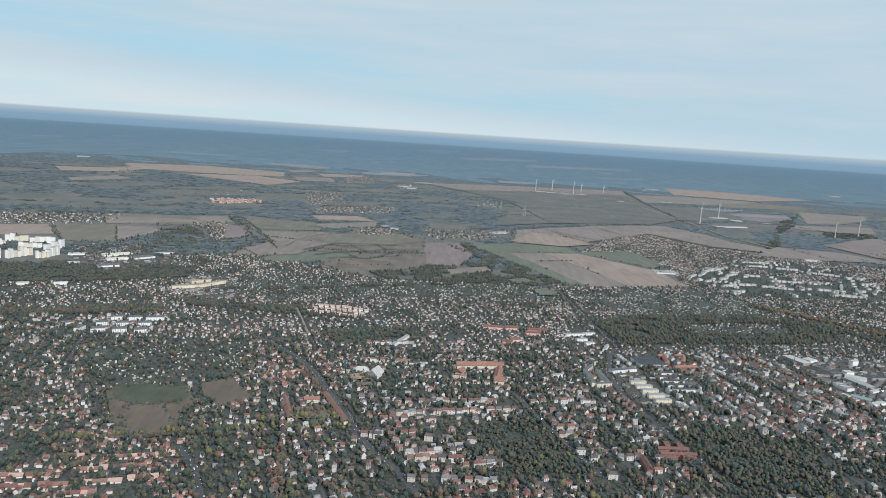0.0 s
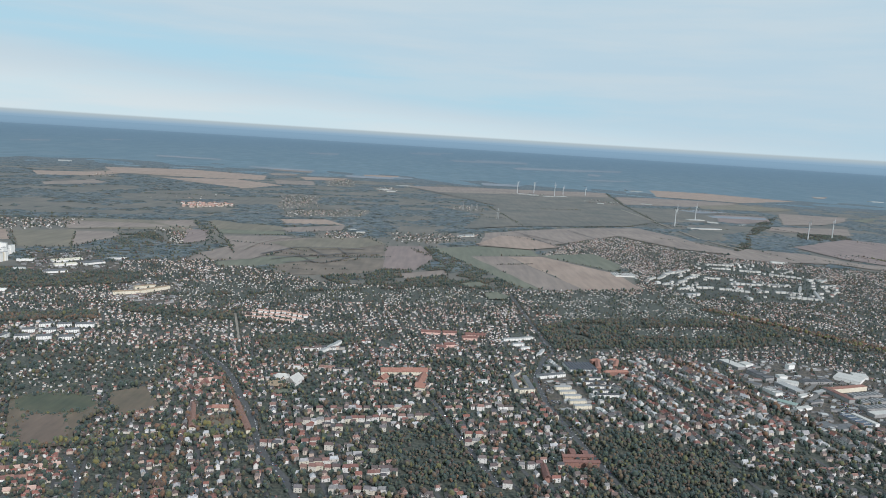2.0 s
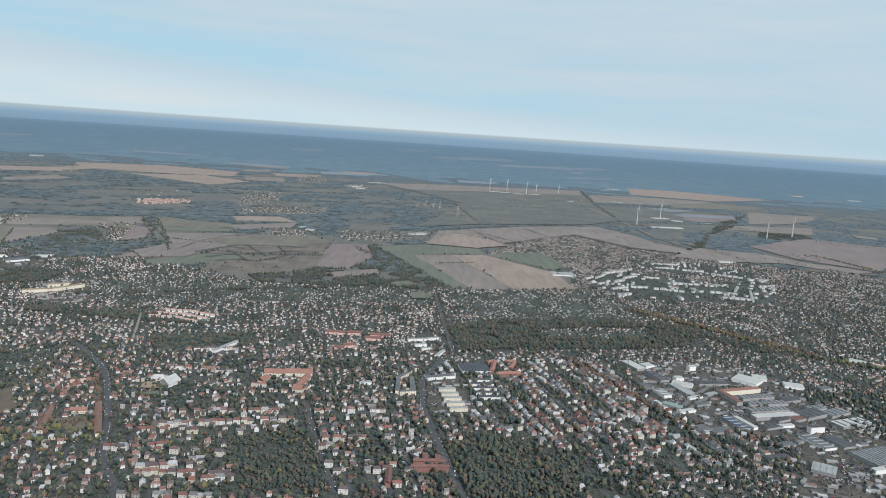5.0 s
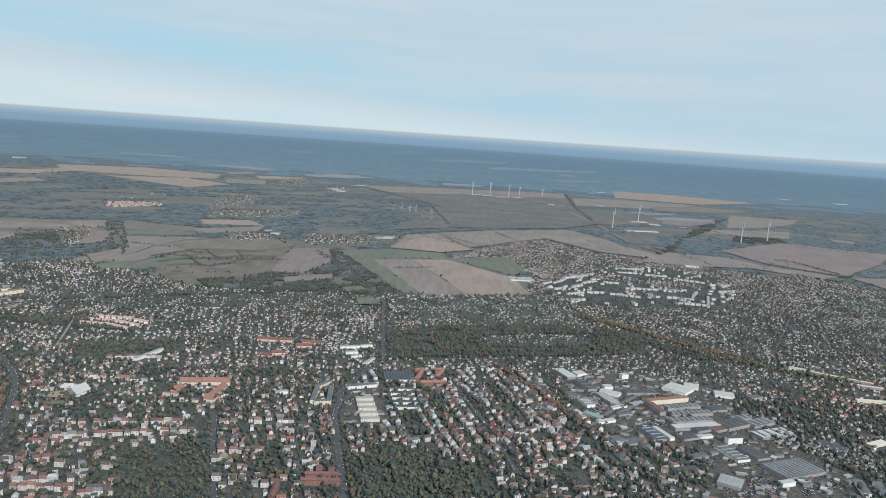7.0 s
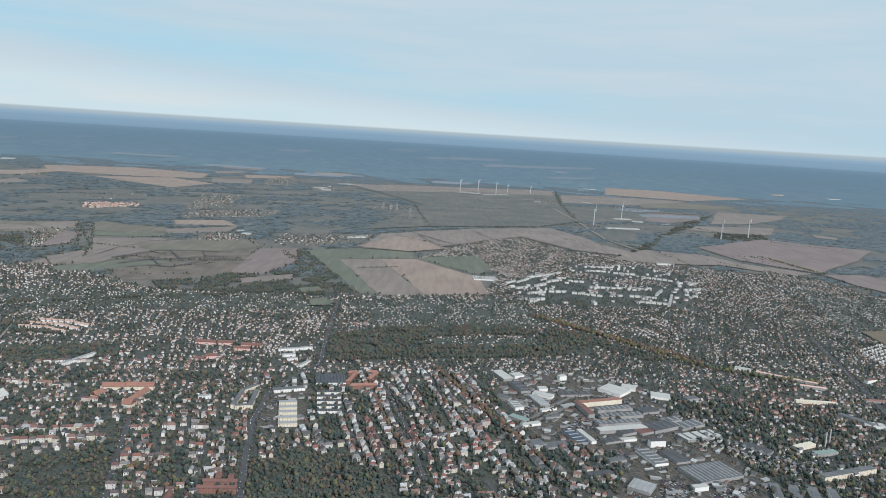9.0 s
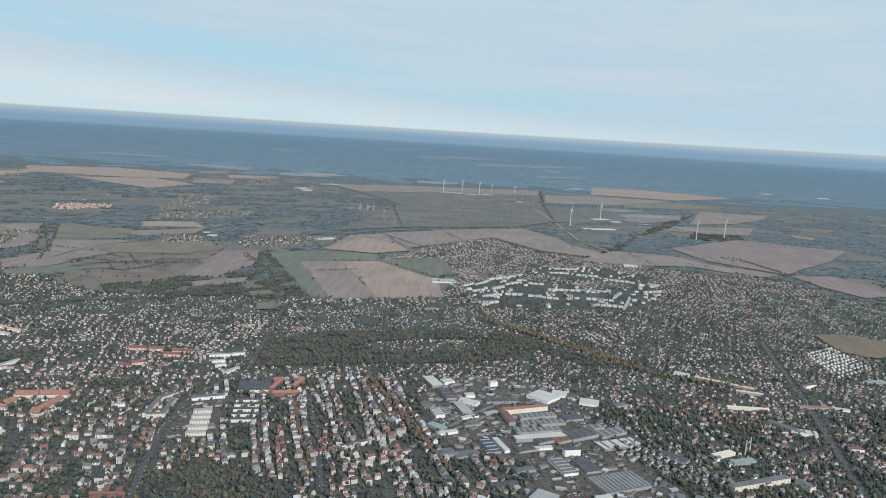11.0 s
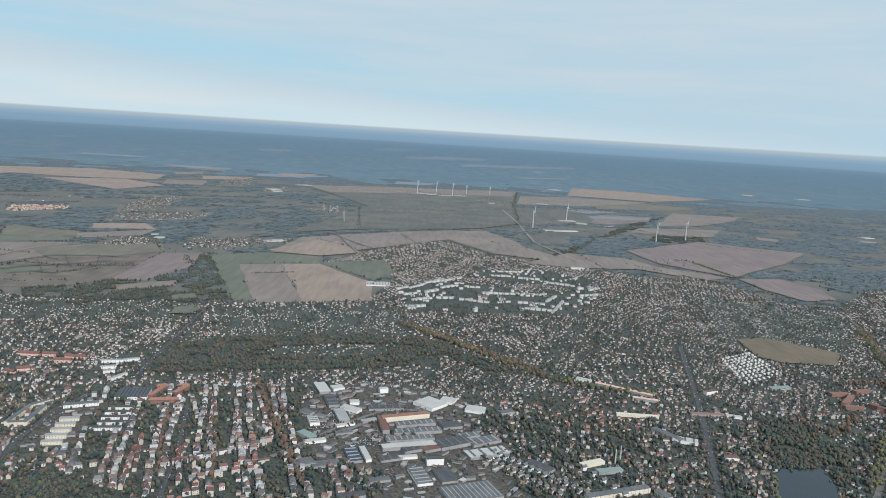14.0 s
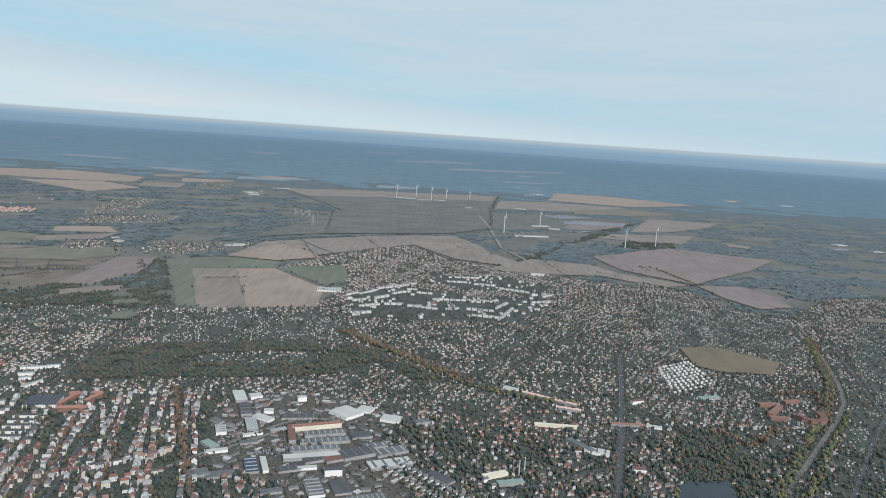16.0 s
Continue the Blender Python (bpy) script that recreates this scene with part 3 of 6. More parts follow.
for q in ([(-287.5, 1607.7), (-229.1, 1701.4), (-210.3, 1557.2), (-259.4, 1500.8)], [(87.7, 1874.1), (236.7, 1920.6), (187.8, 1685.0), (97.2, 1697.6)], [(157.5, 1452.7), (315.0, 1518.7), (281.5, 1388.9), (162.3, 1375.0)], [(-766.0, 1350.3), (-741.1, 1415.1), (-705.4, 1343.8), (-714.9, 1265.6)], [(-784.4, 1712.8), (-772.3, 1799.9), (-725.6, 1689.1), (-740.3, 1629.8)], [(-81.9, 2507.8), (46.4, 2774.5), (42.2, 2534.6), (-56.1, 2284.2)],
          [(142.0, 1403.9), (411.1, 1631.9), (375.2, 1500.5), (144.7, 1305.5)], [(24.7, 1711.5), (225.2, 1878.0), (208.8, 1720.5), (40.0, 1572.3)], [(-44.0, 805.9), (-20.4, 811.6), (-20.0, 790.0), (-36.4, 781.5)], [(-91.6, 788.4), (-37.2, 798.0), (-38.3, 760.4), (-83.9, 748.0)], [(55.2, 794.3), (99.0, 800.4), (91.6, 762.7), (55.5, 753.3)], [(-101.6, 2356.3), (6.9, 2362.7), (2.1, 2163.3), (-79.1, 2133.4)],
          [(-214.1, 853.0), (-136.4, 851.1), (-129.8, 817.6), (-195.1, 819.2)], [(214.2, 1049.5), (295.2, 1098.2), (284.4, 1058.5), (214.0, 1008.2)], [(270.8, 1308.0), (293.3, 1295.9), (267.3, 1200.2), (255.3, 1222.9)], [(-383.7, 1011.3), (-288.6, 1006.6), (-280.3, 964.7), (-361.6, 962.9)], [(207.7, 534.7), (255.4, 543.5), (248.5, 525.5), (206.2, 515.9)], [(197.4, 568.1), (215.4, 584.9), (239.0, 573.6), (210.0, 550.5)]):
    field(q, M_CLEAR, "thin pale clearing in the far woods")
field([(35.0, 348.7), (81.3, 388.7), (125.5, 412.3), (138.3, 374.5), (140.3, 359.3), (151.3, 335.4), (150.1, 319.1), (123.1, 331.9), (104.0, 368.5), (83.0, 344.4), (63.2, 317.5), (46.2, 300.5), (29.8, 302.7)], M_TAN2, "wide tan fields along the town edge")
field([(-18.4, 659.9), (42.2, 690.7), (177.8, 733.8), (162.2, 611.7), (146.8, 455.0), (123.3, 421.7), (57.3, 388.0), (26.1, 361.5), (51.9, 509.8), (16.1, 588.5)], M_PLAIN, "wide grey-green plain with old ditches")
field([(-19.1, 667.3), (42.1, 698.7), (179.4, 742.9), (167.6, 675.5), (72.3, 639.0), (10.3, 608.5)], M_TAN2, "tan strip along the far wood")
field([(191.8, 365.7), (247.3, 418.1), (295.5, 393.6), (264.0, 350.3), (221.5, 305.3), (197.6, 329.9)], M_BROWN, "large pinkish-brown ploughed field")
field([(221.3, 301.7), (242.3, 307.1), (248.4, 288.0), (244.6, 269.5), (230.1, 262.9), (223.2, 280.7)], M_BROWN, "brown field by the wood")
field([(135.3, 310.5), (159.5, 346.2), (184.6, 339.9), (195.1, 320.7), (218.3, 303.1), (206.2, 294.7), (183.0, 311.3), (153.6, 306.4)], M_TAN2, "tan fields before the ploughed land")
field([(180.8, 204.4), (189.9, 207.5), (204.9, 195.3), (197.7, 183.7), (184.6, 183.4), (179.5, 187.9)], M_HEATH, "rough olive-brown meadow")
field([(262.1, 258.5), (294.3, 258.5), (288.9, 250.9), (259.9, 253.1)], M_OLIVE, "pale grass strip")
field([(297.4, 461.4), (309.3, 451.9), (302.0, 439.3), (292.1, 444.4)], M_TAN2, "small far tan strip")
field([(-49.5, 106.1), (-45.5, 109.4), (-38.5, 109.7), (-35.1, 103.6), (-35.7, 99.0), (-33.6, 92.0), (-37.5, 90.1), (-40.8, 89.7), (-44.4, 96.5)], M_ROUGH, "brown-green rough meadow")
field([(-37.0, 111.6), (-33.0, 115.1), (-27.5, 107.2), (-31.4, 102.4), (-34.6, 106.3)], M_ROUGH, "brown triangular field")

field([(-49.3, 107.1), (-47.4, 109.6), (-43.2, 110.1), (-38.4, 109.2), (-36.7, 106.0), (-37.2, 103.0), (-40.7, 101.9), (-44.4, 101.7), (-47.1, 103.1)], M_DARKGRASS, "dark green grass in the rough meadow")
field([(-44.1, 100.4), (-42.2, 101.4), (-39.3, 101.5), (-37.1, 98.8), (-35.4, 95.6), (-35.0, 92.5), (-37.0, 91.3), (-39.8, 91.4), (-42.1, 94.5), (-43.2, 97.8)], M_EARTH, "bare brown earth in the rough meadow")
field([(28.6, 306.6), (41.0, 339.3), (53.3, 341.1), (66.5, 313.0), (50.9, 299.6), (36.8, 303.4)], M_TAN, "pale tan field in long parcels")
field([(20.7, 218.5), (26.4, 222.0), (28.6, 216.9), (22.8, 212.6)], M_GREEN, "green sports lawn beside the tree belt")
field([(26.6, 204.7), (30.2, 208.7), (34.0, 203.9), (33.1, 198.8), (27.7, 197.9)], M_GREEN, "green sports lawn with a pale rim")
for line, wide in (([(-47.9, 249.5), (-44.3, 257.4), (-39.5, 268.6), (-26.5, 272.5), (-14.3, 273.6)], .9), ([(-42.2, 240.8), (-36.4, 249.1), (-26.7, 255.1), (-19.4, 262.4), (-7.9, 264.9)], .9), ([(-37.1, 235.4), (-30.4, 240.7), (-24.4, 239.3), (-17.8, 253.0)], .8),
                   ([(-39.5, 258.3), (-32.8, 248.0), (-27.5, 239.0)], .5), ([(-35.7, 270.3), (-28.0, 256.6), (-23.4, 249.3)], .5), ([(-24.9, 273.2), (-17.3, 254.2)], .5), ([(53.4, 349.7), (65.2, 309.1)], .5), ([(48.8, 361.0), (62.2, 337.2), (74.3, 320.0)], .6), ([(79.1, 381.7), (88.2, 349.5)], .6)):
    ribbon("ditch", line, wide, M_DITCH, 0.45, "overgrown dark ditch through a meadow", "ditch")
ribbon("road", [(-55.5, 256.0), (-54.9, 272.1), (-50.2, 289.5), (-36.9, 299.5)], .6, M_TRACK, 0.45, "pale dirt track between meadows")
for q, mt, lb in (([(-14.5, 121.3), (-12.2, 121.9), (-11.4, 119.6), (-10.0, 118.7), (-13.9, 118.3)], M_SAND, "sandy yellow sports pitch"), ([(-13.0, 117.0), (-10.1, 117.5), (-9.6, 115.7), (-12.4, 115.3)], M_GREEN, "small green pitch beside the sand"),
                  ([(-20.3, 104.4), (-16.2, 105.1), (-14.6, 100.6), (-19.0, 99.9)], M_OLIVE, "dry lawn inside the brown-roofed rows"), ([(90.4, 128.4), (92.4, 129.4), (92.6, 127.2), (91.2, 126.4)], M_SAND, "bare sandy storage yard")):
    field(q, mt, lb)
LAKE = [(151.6, 119.1), (154.3, 121.8), (161.4, 122.5), (160.0, 115.0), (153.8, 102.4), (144.6, 101.5)]
FIELDS.append(LAKE)
tagged(patch("water", LAKE, M_WATER, 0.31, "dark grey still pond", "pond"), kind="structure")

ROADS = [
    ([(39.6, 150.4), (36.0, 145.1), (32.3, 131.2), (32.7, 117.8), (34.6, 107.1), (36.7, 96.5), (38.7, 86.6)], 1.0, M_ASPHALT, "asphalt main street through the villas"),
    ([(34.4, 207.0), (37.0, 166.2), (38.5, 149.4)], 0.8, M_ASPHALT, "straight asphalt street past the wood"),
    ([(13.6, 117.1), (17.7, 102.7), (22.5, 87.4)], 0.8, M_ASPHALT, "asphalt side street"),
    ([(-37.8, 142.8), (-32.0, 137.6), (-24.0, 127.6), (-20.7, 121.7), (-13.6, 106.2), (-9.9, 96.2), (-6.9, 90.4), (-3.9, 86.2), (-0.7, 79.2)], 1.0, M_ASPHALT, "asphalt thoroughfare with parked cars"),
    ([(161.7, 194.0), (157.1, 174.8), (151.5, 152.3), (145.5, 130.0), (137.3, 100.8)], 1.1, M_ASPHALT, "wide straight tree-lined avenue"),
    ([(232.6, 240.4), (221.3, 206.4), (212.0, 180.7), (205.2, 166.0), (197.3, 154.8), (185.9, 140.4), (173.7, 125.0), (164.4, 112.7)], 1.0, M_RAIL, "railway bed with grey-brown gravel"),
    ([(72.3, 117.0), (77.0, 123.7), (83.2, 132.8), (88.5, 138.9), (95.9, 139.6)], 0.9, M_CONCRETE, "pale concrete street by the works"),
    ([(76.0, 120.7), (80.8, 126.9), (86.3, 133.2), (88.5, 135.4)], 0.9, M_CONCRETE, "pale concrete street along the factory yards"),
    ([(60.7, 101.3), (57.6, 118.3), (52.9, 136.6)], 0.6, M_ASPHALT, "narrow residential street"),
    ([(62.3, 150.3), (68.4, 133.6), (74.1, 120.5), (78.3, 109.7)], 0.6, M_ASPHALT, "residential street under red trees"),
    ([(104.5, 126.7), (111.9, 119.3), (119.8, 109.4)], 0.5, M_ASPHALT, "street beside white rows"),
    ([(116.8, 112.5), (129.5, 117.6), (143.9, 126.5)], 0.7, M_ASPHALT, "asphalt cross street"),
    ([(131.9, 176.4), (145.6, 200.1), (158.3, 222.4)], 0.5, M_ASPHALT, "asphalt street through gardens"),
    ([(146.5, 540.4), (148.7, 468.0), (148.2, 414.2), (148.0, 375.4), (155.3, 344.6), (161.7, 319.9)], 1.3, M_TRACK, "pale country road"),
    ([(-33.0, 166.6), (-26.3, 145.6)], 0.5, M_TRACK, "pale lane through gardens"),
    ([(-72.0, 130.5), (-66.7, 114.7)], 0.5, M_ASPHALT, "short asphalt street"),
    ([(-67.4, 135.6), (-61.9, 118.8)], 0.5, M_ASPHALT, "short asphalt street"),
    ([(180.3, 119.7), (194.8, 139.1), (209.8, 158.2), (223.1, 196.0), (239.6, 244.7), (242.3, 265.6)], .8, M_ASPHALT, "straight asphalt road beside the railway"),
    ([(-32.2, 89.0), (-28.0, 83.1), (-24.0, 74.0)], 0.7, M_ASPHALT, "asphalt side street"),
]
for line, width, mat, label in ROADS:
    ribbon("road", line, width, mat, 0.32 if line[0][1] > 250 else 0.06, label)

YARDS = [
    [(75.6, 148.6), (83.7, 154.0), (95.9, 150.4), (107.2, 143.2), (103.8, 132.0), (110.9, 125.3), (108.1, 115.6), (111.1, 108.0), (104.4, 88.6), (76.7, 85.7), (88.1, 101.5), (90.7, 113.1), (78.5, 117.9), (77.3, 125.0), (73.3, 135.5)],
    [(-120.1, 234.8), (-89.1, 235.8), (-78.3, 207.4), (-92.2, 195.1), (-109.3, 210.3)],
    [(-72.5, 191.9), (-55.9, 197.6), (-48.3, 171.2), (-60.3, 170.7)],
    [(31.2, 131.0), (39.5, 135.6), (41.7, 116.8), (33.7, 115.6)],
]
for i, q in enumerate(YARDS):
    patch("pavement", q, M_YARD, 0.02 + .004 * i, "grey concrete yards between sheds", "yard")
WOODS = [
    ([(37.5, 171.2), (50.2, 180.6), (82.6, 188.7), (88.6, 182.4), (59.7, 173.9), (58.7, 157.6), (39.5, 151.1)], "autumn"),
    ([(89.8, 188.3), (101.7, 183.4), (94.2, 166.1), (77.5, 160.0), (58.6, 156.8), (59.2, 165.6), (86.3, 171.8)], "mixed"),
    ([(6.0, 98.3), (7.7, 103.6), (16.8, 105.3), (22.6, 87.4), (10.4, 85.9)], "mixed"),
    ([(37.2, 104.5), (43.1, 109.3), (49.0, 104.3), (54.0, 97.1), (52.5, 86.8), (40.4, 85.5)], "mixed"),
    ([(35.1, 103.3), (46.7, 107.3), (56.6, 102.6), (54.2, 93.1), (46.1, 87.2), (35.9, 88.9), (31.9, 95.1)], "mixed"),
    ([(0.6, 289.7), (12.2, 284.9), (37.9, 217.9), (28.7, 213.9)], "mixed"),
    ([(-23.8, 220.0), (-9.3, 229.5), (-3.4, 242.3), (18.4, 251.5), (33.3, 211.0), (18.5, 212.5), (4.7, 208.7), (-16.0, 207.2)], "mixed"),
    ([(90.6, 190.1), (99.5, 185.0), (113.0, 168.6), (116.6, 164.2), (108.0, 165.0), (98.6, 176.4)], "autumn"),
    ([(161.8, 146.4), (169.4, 142.0), (168.9, 125.4), (160.5, 115.4), (162.4, 122.6), (152.9, 122.0)], "autumn"),
    ([(229.4, 229.2), (227.5, 219.2), (212.1, 181.6), (202.3, 167.3), (214.9, 194.8)], "autumn"),
    ([(198.0, 159.7), (195.6, 153.0), (169.3, 120.5), (164.7, 115.9), (174.8, 129.4)], "autumn"),
    ([(211.9, 404.9), (248.5, 408.5), (257.4, 441.0), (228.1, 436.8)], "mixed"),
    ([(-125.6, 189.7), (-106.3, 204.5), (-91.5, 197.0), (-78.3, 207.4), (-70.6, 206.5), (-66.3, 194.0), (-83.1, 182.1), (-113.2, 170.7)], "mixed"),
    ([(-108.8, 273.4), (-99.1, 285.7), (-90.9, 275.7), (-79.1, 240.1), (-89.1, 235.8), (-97.4, 242.5)], "mixed"),
    ([(-98.4, 148.2), (-79.0, 154.2), (-62.5, 162.2), (-59.6, 154.8), (-78.9, 147.0), (-94.3, 142.0)], "autumn"),
    ([(-59.3, 167.9), (-33.6, 166.4), (-17.3, 162.5), (-16.9, 159.4), (-34.8, 159.9), (-57.4, 162.5)], "mixed"),
    ([(-25.1, 148.2), (-4.1, 155.7), (-1.4, 147.2), (-18.8, 138.2)], "mixed"),
    ([(-55.0, 179.6), (-36.1, 186.6), (-17.9, 196.2), (2.9, 204.0), (20.6, 213.2), (20.6, 216.0), (2.9, 206.8), (-17.9, 198.8), (-36.1, 189.2), (-55.0, 182.2)], "mixed"),
    ([(151.0, 338.6), (228.7, 495.3), (274.2, 566.3), (226.6, 469.1), (186.3, 404.1), (157.0, 332.9)], "mixed"),
]

# ---------------------------------------------------------------- templates of houses and trees
def gable_house(ridge=0.5, windows=False):
    v = [(-.5, -.5, 0), (.5, -.5, 0), (.5, .5, 0), (-.5, .5, 0), (-.5, -.5, 1), (.5, -.5, 1), (.5, .5, 1), (-.5, .5, 1), (-ridge + .02, 0, 1.44), (ridge - .02, 0, 1.44)]
    walls = [(0, 1, 5, 4), (1, 2, 6, 5), (2, 3, 7, 6), (3, 0, 4, 7)]
    gab = [(5, 6, 9), (7, 4, 8)]
    n = len(v)
    e = 0.55
    v += [(-e, -e, .92), (e, -e, .92), (e, e, .92), (-e, e, .92), (-ridge - (.08 if ridge == .5 else 0), 0, 1.5), (ridge + (.08 if ridge == .5 else 0), 0, 1.5)]
    roof = [(n, n + 1, n + 5, n + 4), (n + 2, n + 3, n + 4, n + 5)]
    hips = [(n + 1, n + 2, n + 5), (n + 3, n, n + 4)]
    f = [(walls, 0), (roof, 1)]
    f.append((gab, 0) if ridge == .5 else (hips, 1))
    if windows:
        w = []
        for sy in (-.515, .515):
            for x in (-.26, .26):
                for z in (.15, .58):
                    k = len(v)
                    v += [(x - .07, sy, z), (x + .07, sy, z), (x + .07, sy, z + .24), (x - .07, sy, z + .24)]
                    w.append((k, k + 1, k + 2, k + 3) if sy < 0 else (k + 3, k + 2, k + 1, k))
        f.append((w, 2))
    return np.array(v, np.float32), f


def flat_house(windows=False):
    v = [(x, y, z) for z in (0, 1) for x, y in ((-.5, -.5), (.5, -.5), (.5, .5), (-.5, .5))]
    f = [([(0, 1, 5, 4), (1, 2, 6, 5), (2, 3, 7, 6), (3, 0, 4, 7)], 0)]
    v += [(-.53, -.53, 1.0), (.53, -.53, 1.0), (.53, .53, 1.06), (-.53, .53, 1.06)]
    f.append(([(8, 9, 10, 11)], 1))
    return np.array(v, np.float32), f


def ico(seed, clumps):
    """An uneven crown of a few clumps, each a jittered icosahedron."""
    r = np.random.default_rng(seed)
    g = (1 + 5 ** .5) / 2
    b = np.array([(-1, g, 0), (1, g, 0), (-1, -g, 0), (1, -g, 0), (0, -1, g), (0, 1, g), (0, -1, -g), (0, 1, -g), (g, 0, -1), (g, 0, 1), (-g, 0, -1), (-g, 0, 1)]) / 1.9
    t = np.array([(0, 11, 5), (0, 5, 1), (0, 1, 7), (0, 7, 10), (0, 10, 11), (1, 5, 9), (5, 11, 4), (11, 10, 2), (10, 7, 6), (7, 1, 8),
                  (3, 9, 4), (3, 4, 2), (3, 2, 6), (3, 6, 8), (3, 8, 9), (4, 9, 5), (2, 4, 11), (6, 2, 10), (8, 6, 7), (9, 8, 1)])
    vs, fs = [], []
    for i in range(clumps):
        o = r.uniform(-.45, .45, 3) * (1, 1, .7) if clumps > 1 else np.zeros(3)
        k = r.uniform(.42, .7) if clumps > 1 else .85
        vs.append(b * r.uniform(.82, 1.15, (12, 1)) * k + o + (0, 0, 1.0))
        fs.append(t + 12 * i)
    return np.concatenate(vs).astype(np.float32), [(np.concatenate(fs), 0)]


GABLE, GABLE_W, HIP_W, HIP, FLAT = gable_house(), gable_house(.5, True), gable_house(.28, True), gable_house(.28), flat_house()
CROWN3 = [ico(i, 3) for i in range(6)]
CROWN1 = [ico(20 + i, 1) for i in range(4)]
OCT = [(np.array([(1, 0, .9), (0, 1, 1.1), (-1, 0, .95), (0, -1, 1.0), (.1, -.1, 1.9), (0, .1, .1)], np.float32) * (.85, .85, .9), [(np.array([(0, 1, 4), (1, 2, 4), (2, 3, 4), (3, 0, 4), (1, 0, 5), (2, 1, 5), (3, 2, 5), (0, 3, 5)]), 0)])]
CROWN2 = [ico(60 + i, 2) for i in range(6)]
CROWN5 = [ico(40 + i, 7) for i in range(5)]

LOW = 0.62
BLOCKED = []          # outlines of the single large buildings, where nothing else stands


def footprint(x, y, length, width, angle, margin=0.4):
    c, s = math.cos(radians(angle)), math.sin(radians(angle))
    a, b = length / 2 + margin, width / 2 + margin
    return [(x + u * c - w * s, y + u * s + w * c) for u, w in ((-a, -b), (a, -b), (a, b), (-a, b))]


# ---------------------------------------------------------------- single buildings
WINDOW = simple("window", [(-.045, 0, -.05), (.045, 0, -.05), (.045, 0, .05), (-.045, 0, .05), (-.045, .03, -.05), (.045, .03, -.05), (.045, .03, .05), (-.045, .03, .05)],
                [(0, 1, 2, 3), (1, 5, 6, 2), (5, 4, 7, 6), (4, 0, 3, 7), (3, 2, 6, 7), (4, 5, 1, 0)], M_GLASS)


def building(name, label, x, y, length, width, angle, height, wall=M_WHITE, roof="flat", roof_mat=M_GREYROOF, storeys=0, bays=0, category="building", group="", ribs=0, rib_mat=M_LIGHTROOF):
    top = tagged(new(name), label, category, group)
    top.matrix_basis = pose(x, y, 0, 0, 0, angle)
    BLOCKED.append(footprint(x, y, length, width, angle, .4 if length > 1.2 else .12))
    height *= LOW * (1 + .011 * (len(BLOCKED) % 13))
    a, b, h = length / 2, width / 2, height
    if roof == "flat":
        part("wall", box_data("wall", length, width, h, wall, bottom=False), top)
        part("roof", box_data("roof", length + .04, width + .04, .05, roof_mat, z=h + .002), top)
        for i in range(ribs):
            u = -a + length * (i + .5) / ribs
            part("skylight", box_data("skylight", length / ribs * .2, width * .9, .06, rib_mat, x=u, z=h + .055), top)
    else:
        e, rz = .1, h + min(length, width) * (.42 if roof == "gable" else .36)
        along = a if roof == "gable" else max(.05, a - b * .9)
        vs = [(-a, -b, 0), (a, -b, 0), (a, b, 0), (-a, b, 0), (-a, -b, h), (a, -b, h), (a, b, h), (-a, b, h)]
        fs = [(0, 1, 5, 4), (1, 2, 6, 5), (2, 3, 7, 6), (3, 0, 4, 7)]
        if roof == "gable":
            vs += [(-a, 0, rz - .03), (a, 0, rz - .03)]
            fs += [(5, 6, 9), (7, 4, 8)]
        part("wall", simple("wall", vs, fs, wall), top)
        al = along + (e if roof == "gable" else 0)
        vs = [(-a - e, -b - e, h - .05), (a + e, -b - e, h - .05), (a + e, b + e, h - .05), (-a - e, b + e, h - .05), (-al, 0, rz), (al, 0, rz)]
        vs += [(q[0], q[1], q[2] - .05) for q in vs]
        fs = [(0, 1, 5, 4), (2, 3, 4, 5), (1, 2, 5), (3, 0, 4), (6, 7, 1, 0), (7, 8, 2, 1), (8, 9, 3, 2), (9, 6, 0, 3), (10, 11, 7, 6), (11, 10, 9, 8), (11, 8, 7), (10, 6, 9)]
        part("roof", simple("roof", vs, fs, roof_mat), top)
    for k in range(storeys):
        for i in range(bays):
            w = part("window", WINDOW, top)
            w.matrix_basis = pose(-a + length * (i + .5) / bays, -b - .012, h * (k + .55) / storeys)
    return top


def landmarks():
    # white tower blocks at the edge of the fields
    for q in (((-122.11, 204.13, 3.40, 1.5, 77)), ((-120.49, 207.90, 4.51, 1.3, 62)), ((-114.75, 206.68, 3.47, 1.3, 54)), ((-113.64, 210.46, 5.41, 1.3, 85)), ((-118.36, 220.09, 7.69, 1.3, 79)),
              ((-125.30, 219.14, 6.30, 1.4, 33)), ((-135.90, 230.26, 6.79, 1.4, 15)), ((-127.08, 229.18, 7.29, 1.4, 15)), ((-135.85, 221.52, 2.65, 1.4, 48)), ((-125.14, 202.10, 1.75, 1.4, 53))):
        x, y, ln, wd, an = q
        for k in range(5):
            u, w = (k - 2) * ln / 5, .55 * (k % 2) + rng.uniform(0, .3)
            ca, sa = math.cos(radians(an)), math.sin(radians(an))
            building("tower_block", "tall white concrete tower block with flat roof", x + u * ca - w * sa, y + u * sa + w * ca, ln / 5 - .03, wd * .8, an, rng.uniform(2.2, 4.2), wall=M_CREAM if rng.random() < .3 else M_WHITE, roof_mat=M_PALEGREY, category="tower block", group="tower blocks")
